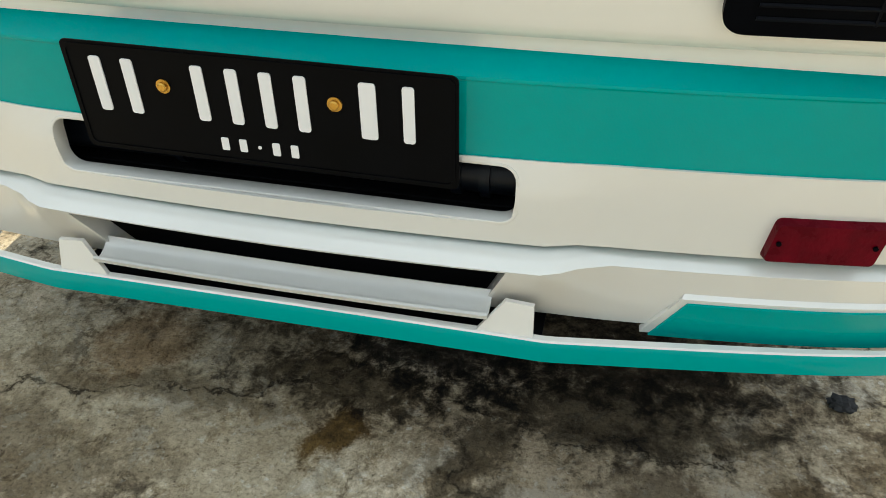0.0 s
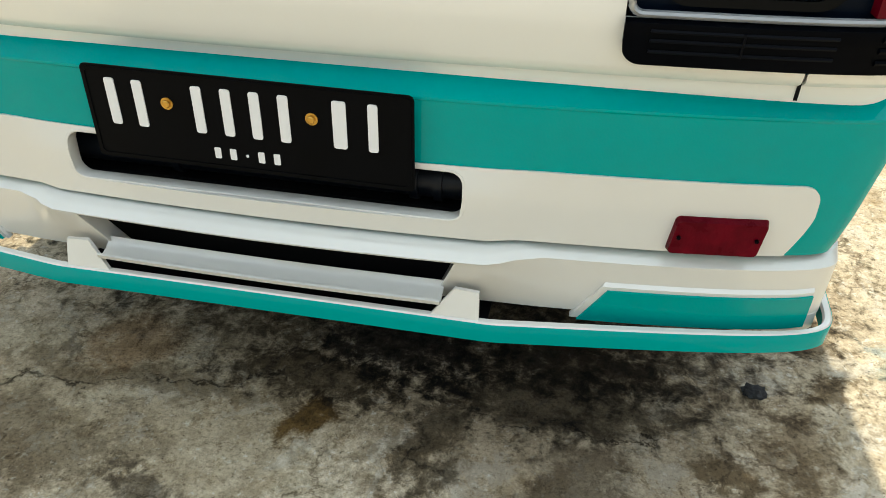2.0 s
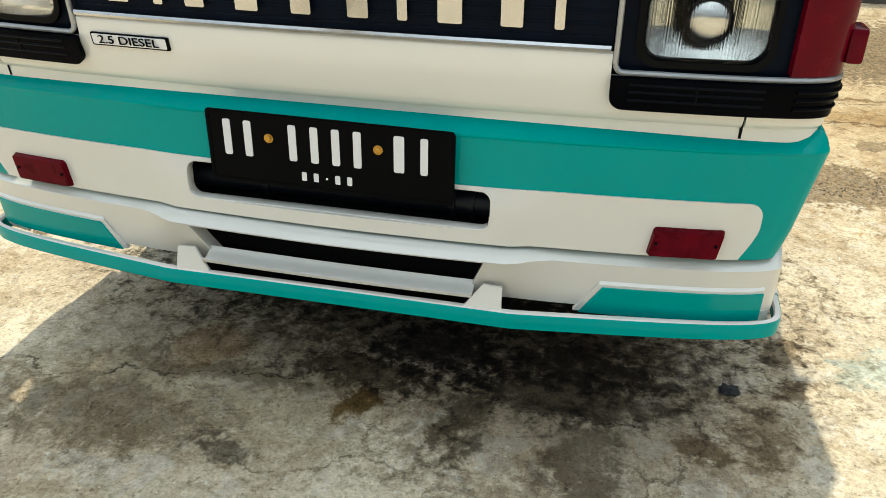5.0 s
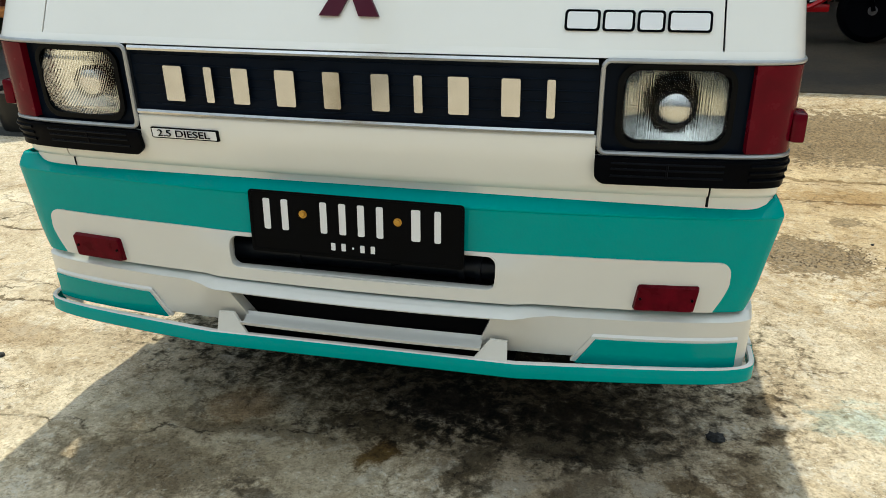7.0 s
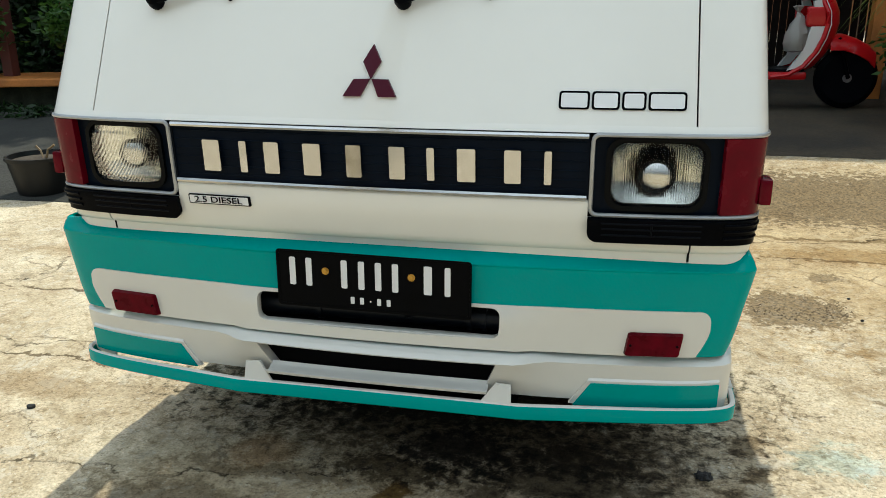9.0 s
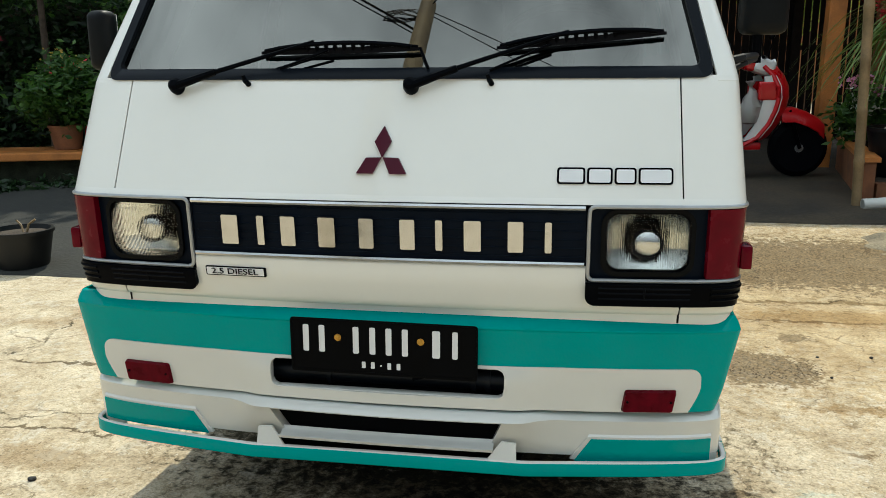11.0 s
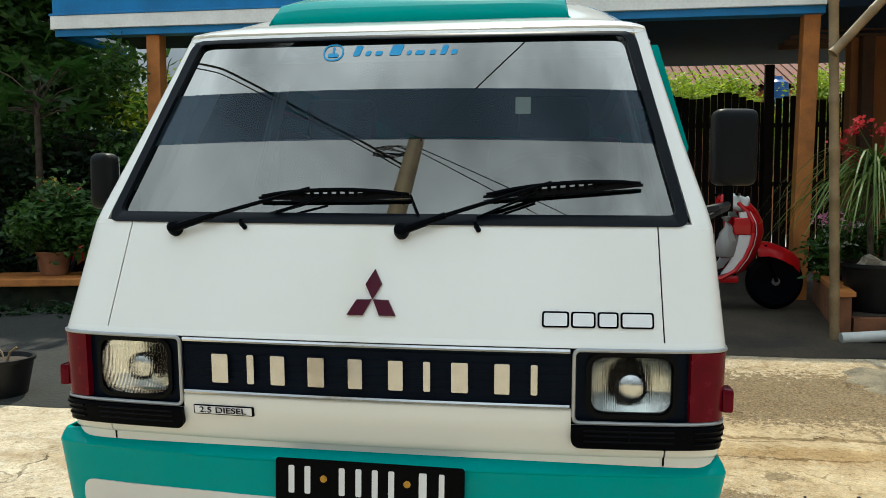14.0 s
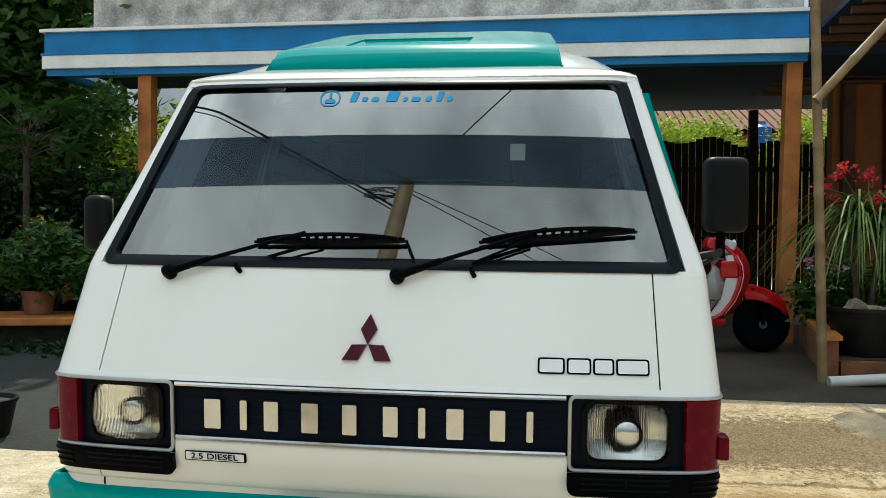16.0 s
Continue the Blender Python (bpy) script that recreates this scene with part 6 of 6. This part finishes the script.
def bamboo(name, a, b, r, label):
    t = thing(name, (0, 0, 0), label, "bamboo pole")
    a, b = Vector(a), Vector(b)
    k = max(3, int((b - a).length / 0.36))
    bm = bmesh.new()
    d = (b - a)
    q = d.to_track_quat("Z", "Y").to_matrix().to_4x4()
    prof = []
    for i in range(k):
        z = d.length * i / k
        h = d.length / k
        prof += [(r * 1.12, z), (r * 1.0, z + 0.02), (r * 0.97, z + h * 0.5), (r, z + h - 0.015)]
    lathe(bm, a, prof, 12, q)
    part("cane", bm, BAMBOO, t, smooth=True, angle=60)
    return t


bamboo("bamboo_post", (2.525, 4.74, 0.09), (2.41, 4.80, 4.2), 0.037, "upright weathered bamboo post beside the porch")
bamboo("bamboo_brace", (2.43, 4.70, 2.30), (3.55, 4.76, 3.56), 0.036, "slanted bamboo brace tied to the post")
pipe = thing("drain_pipe", (0, 0, 0), "white plastic drain pipe lying on the ground", "pipe")
bm = bmesh.new()
q = bmesh.new()
lathe(bm, (2.53, 4.62, 0.158), [(0.043, 0), (0.043, 1.5), (0.036, 1.5), (0.036, 0.0)], 20, pose(0, 0, 0, 0, 86, 4))
part("pipe_shell", bm, PVC, pipe, smooth=True)

low = thing("garden_weeds", (0, 0, 0), "low dark weeds growing under the ledge", "weeds", kind="stuff")
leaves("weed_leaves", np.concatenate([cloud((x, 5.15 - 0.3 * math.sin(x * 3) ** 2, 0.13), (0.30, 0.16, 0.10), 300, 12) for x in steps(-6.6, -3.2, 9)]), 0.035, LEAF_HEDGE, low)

# potted strap-leaved plant with red blooms
sp = thing("flowering_pot_plant", (3.06, 5.38, 0.275), "arching strap-leaved plant with red blooms in a dark pot", "potted plant")
part("pot", pot(bmesh.new(), (0, 0, 0), 0.31, 0.40, 0.03), POTBLK, sp, "wide dark pot", smooth=True)
bm = bmesh.new()
lathe(bm, (0, 0, 0.35), [(0.26, 0), (0.25, 0.01), (0.08, 0.02)], 20)
part("soil", bm, SOIL, sp, smooth=True)
for x, y, z, s in ((-0.13, -0.14, 0.41, 0.075), (0.0, -0.19, 0.40, 0.055), (0.10, -0.18, 0.39, 0.04)):
    bm = bmesh.new()
    bmesh.ops.create_icosphere(bm, subdivisions=2, radius=s)
    for v in bm.verts:
        v.co = Vector((x, y, z)) + Vector((v.co.x * 1.25, v.co.y, v.co.z * 0.8)) * (1 + 0.8 * noise.noise(v.co * 14 + Vector((x * 9, y * 7, 0))))
    part("pebble", bm, STONE, sp, "pale stone", smooth=True, angle=30)
bm = bmesh.new()
tube(bm, [(-0.06, 0, 0.3), (-0.08, 0, 0.75), (-0.06, 0.01, 1.18)], 0.032, 8, 0.026)
tube(bm, [(0.05, 0.04, 0.3), (0.10, 0.05, 0.75), (0.16, 0.05, 1.08)], 0.025, 8, 0.02)
part("trunk", bm, BARK, sp, smooth=True)
bm = bmesh.new()
for i in range(290):
    a = rng.uniform(0, 2 * math.pi)
    reach, lift = rng.uniform(0.35, 1.0), rng.uniform(0.12, 0.46)
    z0 = rng.uniform(1.0, 1.24)
    c = Vector((-0.06, 0, z0)) if i % 3 else Vector((0.16, 0.05, z0 - 0.1))
    d = Vector((math.cos(a), math.sin(a), 0))
    sd = Vector((-d.y, d.x, 0))
    prev = None
    for t in steps(0, 1, 7):
        p = c + d * reach * t + Vector((0, 0, lift * 2.2 * t - (lift * 2.2 + rng.uniform(0.15, 0.2) + 0.3 * reach) * t * t))
        w = 0.0085 * (1 - t ** 2.5) + 0.0008
        cur = (bm.verts.new(p + sd * w), bm.verts.new(p - sd * w))
        if prev:
            bm.faces.new((prev[0], prev[1], cur[1], cur[0]))
        prev = cur
part("strap_leaves", bm, GRASSY, sp, "long arching leaves")
for i in range(9):
    a = i * 0.9 + 0.3
    c = (0.32 * math.cos(a) - 0.02, 0.22 * math.sin(a), 1.40 + 0.13 * math.sin(i * 2.1))
    bm = bmesh.new()
    tube(bm, [(0, 0, 1.1), (c[0] * 0.5, c[1] * 0.5, 1.35), c], 0.006, 5, 0.004)
    part("flower_stalk", bm, GRASSY, sp)
    tagged(leaves("bloom", np.array(c) + rng.normal(size=(60, 3)) * 0.034, 0.030, FLOWER, sp, "red bloom", droop=-0.3, long=1.6), "red bloom of many small petals", kind="stuff")
potted((3.06, 6.30, 0.275), 0.13, 0.22, POTBLK, 1300, (0.30, 0.24, 0.30), LEAF_MID, 0.038, "small shrub with pink and white blooms in a pot", ((PINK, 6, 1.7), (WHITEFL, 16, 1.2)))
potted((3.55, 6.2, 0.275), 0.15, 0.2, POTBLK, 900, (0.30, 0.24, 0.30), LEAF_MID, 0.035, "small green shrub in a pot")

# ---- motor scooter ----
def scooter(at, turn, label, cowl, back, bag=False):
    s = thing("scooter", at, label, "scooter")
    s.rotation_euler = (0, 0, radians(turn))
    R = 0.268
    x90 = pose(0, 0, 0, 90, 0, 0)
    for x in (0.0, -1.26):
        w = new("wheel")
        w.parent = s
        bm = bmesh.new()
        lathe(bm, (x, 0, R), [(0.165, -0.045), (0.22, -0.052), (R, -0.022), (R, 0.022), (0.22, 0.052), (0.165, 0.045)], 36, x90)
        part("tyre", bm, RUBBER, w, "black tyre", smooth=True)
        bm = bmesh.new()
        lathe(bm, (x, 0, R), [(0.165, -0.03), (0.15, -0.03), (0.15, 0.03), (0.165, 0.03)], 36, x90)
        for k in range(5):
            a = k * 2 * math.pi / 5
            cyl(bm, (x, 0, R), (x + 0.16 * math.cos(a), 0, R + 0.16 * math.sin(a)), 0.018, 0.014, 8)
        cyl(bm, (x, -0.05, R), (x, 0.05, R), 0.04, seg=14)
        part("rim", bm, RIM_DK, w, "dark five-spoke rim", smooth=True)
    bm = bmesh.new()
    for y in (-0.07, 0.07):
        tube(bm, [(0, y, R), (-0.12, y, 0.62)], 0.018, 8)
    tube(bm, [(-0.12, 0, 0.58), (-0.26, 0, 0.98)], 0.025, 8)
    part("fork", bm, BLACK, s, smooth=True)
    # beak-shaped fender over the wheel
    fn = [(0.22, 0.48, 0.03), (0.15, 0.545, 0.07), (0.04, 0.60, 0.10), (-0.08, 0.64, 0.12), (-0.20, 0.64, 0.13)]
    sheet("front_fender", range(5), steps(-1, 1, 8), lambda k, v: Vector((fn[k][0], fn[k][2] * v, fn[k][1] - 0.13 * abs(v) ** 2.5)), SCRED, s, "red beak-shaped front fender", 0.012)
    # front shell: side outline swept across
    fr = [(-0.30, 1.06), (-0.22, 1.02), (-0.15, 0.94), (-0.105, 0.84), (-0.095, 0.74), (-0.12, 0.62), (-0.17, 0.50), (-0.26, 0.38), (-0.38, 0.31), (-0.52, 0.29)]
    hw = [0.06, 0.12, 0.17, 0.20, 0.205, 0.205, 0.20, 0.195, 0.19, 0.18]
    sheet("front_shell", range(10), steps(-1, 1, 14), lambda k, v: Vector((fr[k][0] - 0.025 - 0.15 * abs(v) ** 2.2, hw[k] * v, fr[k][1])), SCRED, s, "glossy red front shell", 0.012)
    for y in (-1, 1):
        inn = [(-0.40, 0.93), (-0.38, 0.80), (-0.42, 0.62), (-0.48, 0.46), (-0.52, 0.36)]
        bm = bmesh.new()
        o = [(a - 0.185, z) for a, z in fr[2:8]] + [(-0.56, 0.345)] + inn[::-1][1:]
        prism(bm, o, lambda u, v, d, y=y: Vector((u, y * (0.178 - d), v)), 0.03)
        part("shield_side", bm, SCWHITE, s, "white side panel")
        bm = bmesh.new()
        tube(bm, [Vector((a - 0.175, y * (w * 0.97), z)) for (a, z), w in zip(fr[1:], hw[1:])], 0.020, 8)
        part("shield_trim", bm, SCRED, s, "red edge trim", smooth=True)
        bm = bmesh.new()
        tube(bm, [Vector((a - 0.15, y * (w * 0.95 + 0.012), z)) for (a, z), w in zip(fr[2:], hw[2:])], 0.004, 6)
        part("pinstripe", bm, SCWHITE, s, "thin pale stripe")
        part("pocket", boxed((-0.36, y * 0.155, 0.80), (0.17, 0.07, 0.17), 0.03, seg=3), SCRED, s, "red storage pocket", smooth=True)
    part("footboard", boxed((-0.62, 0, 0.30), (0.46, 0.36, 0.07), 0.02), SCRED, s, "red footboard", smooth=True)
    part("footmat", boxed((-0.62, 0, 0.345), (0.42, 0.32, 0.025), 0.008), RUBBER, s, "black foot mat")
    part("tail_body", boxed((-1.12, 0, 0.58), (0.78, 0.30, 0.36), 0.09, seg=3), SCRED, s, "red rear body", smooth=True)
    part("saddle", boxed((-1.10, 0, 0.80), (0.72, 0.27, 0.11), 0.04, seg=3), RUBBER, s, "black saddle", smooth=True)
    part("engine", boxed((-1.05, 0.04, 0.30), (0.50, 0.24, 0.20), 0.05), BLACK, s, smooth=True)
    part("head_cowl", boxed((-0.38, 0, 1.02), (0.20, 0.24, 0.15), 0.06, pose(0, 0, 0, 0, 20, 0), 3), cowl, s, "rounded handlebar cowl", smooth=True)
    part("cowl_front", boxed((-0.50, 0, 1.04), (0.10, 0.20, 0.12), 0.04, pose(0, 0, 0, 0, 20, 0), 3), back, s, "cowl back", smooth=True)
    bm = bmesh.new()
    lathe(bm, (-0.275, 0, 1.035), [(0.045, -0.01), (0.05, 0.008), (0.036, 0.016), (0.012, 0.02)], 18, pose(0, 0, 0, 0, 90, 0))
    part("headlamp", bm, WHITE, s, "pale round headlamp", smooth=True)
    bm = bmesh.new()
    tube(bm, [(-0.48, -0.34, 1.10), (-0.40, -0.16, 1.10), (-0.38, 0, 1.09), (-0.40, 0.16, 1.10), (-0.48, 0.34, 1.10)], 0.015, 8)
    part("handlebar", bm, BLACK, s, smooth=True)
    for y in (-0.22, 0.22):
        bm = bmesh.new()
        tube(bm, [(-0.40, y, 1.10), (-0.38, y * 1.2, 1.26)], 0.006, 6)
        lathe(bm, (-0.38, y * 1.2, 1.30), [(0.02, -0.015), (0.055, 0), (0.05, 0.01)], 16, pose(0, 0, 0, 0, -80, 0))
        part("rear_view_mirror", bm, BLACK, s, smooth=True)
    if bag:
        # crumpled bag on the hook behind the shield
        bm = bmesh.new()
        lathe(bm, (-0.50, -0.13, 0.50), [(0.02, 0.0), (0.075, 0.015), (0.095, 0.08), (0.085, 0.16), (0.055, 0.24), (0.028, 0.30), (0.018, 0.34), (0.04, 0.39)], 22)
        for v in bm.verts:
            k = noise.noise(v.co * 17) * 0.030 + noise.noise(v.co * 41) * 0.012
            v.co += Vector((k, -k * 0.7, 0.4 * k))
        part("plastic_bag", bm, BAG, s, "crumpled thin clear plastic bag", smooth=True, angle=25)
    return s


scooter((2.46, 6.32, 0.146), 6, "red and white motor scooter parked under the carport", SCWHITE, SCRED, True)
scooter((-4.62, 6.28, 0.146), -105, "red and black motor scooter half hidden behind potted plants", SCRED, SCWHITE)

# ---- small things on the ground ----
st = thing("stone", (0.771, 0.236, 0.0), "small dark crumbled lump on the concrete", "stone")
bm = bmesh.new()
bmesh.ops.create_icosphere(bm, subdivisions=3, radius=0.018)
for v in bm.verts:
    d = v.co.normalized()
    v.co = Vector((v.co.x * 1.15, v.co.y * 0.9, max(v.co.z * 0.65, -0.004) + 0.003)) * (1 + 0.4 * noise.noise(d * 3.1))
part("lump", bm, DARKSTONE, st, smooth=True, angle=25)

PEBBLES = ((-1.148, 0.216, 0.011), (1.433, 1.619, 0.006), (1.649, 1.642, 0.007), (1.426, 1.393, 0.006))
for x, y, size in PEBBLES:
    peb = thing("pebble", (x, y, ground_z(x, y)), "tiny dark pebble lying on the concrete", "pebble", "pebbles on the concrete")
    bm = bmesh.new()
    bmesh.ops.create_icosphere(bm, subdivisions=2, radius=size)
    for v in bm.verts:
        v.co = Vector((v.co.x * 1.2, v.co.y, v.co.z * 0.7 + size * 0.5)) * (1 + 0.35 * noise.noise(v.co * 60 + Vector((x, y, 0))))
    part("pebble_body", bm, DARKSTONE, peb, smooth=True, angle=40)

# broken edge of the slab and loose gravel
slab = thing("broken_slab", (2.62, 3.55, 0), "broken lump of concrete slab at the drive edge", "concrete slab")
bm = bmesh.new()
bmesh.ops.create_grid(bm, x_segments=22, y_segments=22, size=0.5)
for v in bm.verts:
    x, y = v.co.x * 2, v.co.y * 2
    e = max(abs(x), abs(y)) + 0.25 * noise.noise((x * 2.2, y * 2.2, 3))
    h = 0.055 * min(1, max(0, (1.02 - e) * 4)) + 0.015 * noise.noise((x * 3, y * 3, 1)) + 0.03 * x
    v.co = Vector((x * 0.42, y * 0.30, ground_z(2.6, 3.6 + y * 0.6) + h - 0.03))
part("slab_top", bm, SLABLT, slab, smooth=True, angle=50)
grit = thing("loose_gravel", (0, 0, 0), "small loose gravel lying in a broken patch", "gravel", kind="stuff")
gv, gf = [], []
for cx, cy, rx, ry, k in ((1.22, 1.50, 0.20, 0.15, 420), (1.9, 3.3, 0.9, 0.5, 420), (2.7, 4.3, 0.5, 0.25, 160)):
    for i in range(k):
        a, q = rng.uniform(0, 6.283), math.sqrt(rng.uniform(0, 1))
        x, y, r = cx + rx * q * math.cos(a), cy + ry * q * math.sin(a), rng.uniform(0.003, 0.009) * (0.7 if cy < 2 else 0.6)
        b = len(gv)
        t = rng.uniform(0, 3)
        z = ground_z(x, y)
        gv += [(x + r * math.cos(t + j * 1.5708) * (1.3 if j % 2 else 0.9), y + r * math.sin(t + j * 1.5708), z) for j in range(4)] + [(x + r * 0.2, y, z + r * 0.9)]
        gf += [(b + j, b + (j + 1) % 4, b + 4) for j in range(4)]
mesh_ob("gravel", gv, gf, mat("brown_gravel", (0.22, 0.16, 0.095), 0.9, vary=0.5, scale=60), grit, smooth=False)

# ---- street pole and cables behind the viewer ----
pole = thing("utility_pole", (-0.84, -2.24, 0), "tall ochre utility pole carrying a tangle of cables", "utility pole")
bm = bmesh.new()
lathe(bm, (0, 0, 0), [(0.12, 0), (0.09, 6.1), (0.09, 6.2)], 20)
part("shaft", bm, POLE, pole, smooth=True)
bm = bmesh.new()
for k in range(9):
    a = rng.uniform(0, 6.28)
    pts = [Vector((-0.24 + 0.24 * math.cos(a + t * 5.5) * rng.uniform(0.6, 1), 0.04 * math.sin(a + t * 5.0), 6.02 + 0.05 * math.sin(a * 2 + t * 6))) for t in steps(0, 1, 12)]
    tube(bm, pts, 0.004, 5)
part("cable_coil", bm, CABLE, pole, "tangled cable loops", smooth=True)


def cable(a, b, sag, r, label="thin black overhead cable strung from the pole"):
    t = thing("overhead_cable", (0, 0, 0), label, "cable")
    a, b = Vector(a), Vector(b)
    bm = bmesh.new()
    tube(bm, [a + (b - a) * k - Vector((0, 0, sag * 4 * k * (1 - k))) for k in steps(0, 1, 16)], r, 6)
    part("strand", bm, CABLE, t, smooth=True)


TOP = (-0.84, -2.24, 6.12)
cable((-0.90, -2.24, 5.75), (-9.5, 3.6, 6.0), 0.42, 0.011)
cable((-0.92, -2.24, 5.70), (-9.5, 3.58, 6.02), 0.46, 0.006)
cable(TOP, (8.5, 5.4, 7.0), 0.15, 0.007)
cable(TOP, (7.5, -6.2, 8.3), 0.35, 0.005)
cable((-0.84, -2.24, 6.06), (7.5, -6.6, 8.0), 0.4, 0.005)

# repeats that belong together
GROUPS = (("potted_plant", "potted plants of the garden"), ("bush", "bushes behind the fence"), ("tree", "garden trees"), ("overhead_cable", "overhead cables"), ("scooter", "parked scooters"))
for ob in list(bpy.data.objects):
    for kind_name, group_name in GROUPS:
        if ob.parent is None and ob.name.split(".")[0] == kind_name:
            tagged(ob, group=group_name)
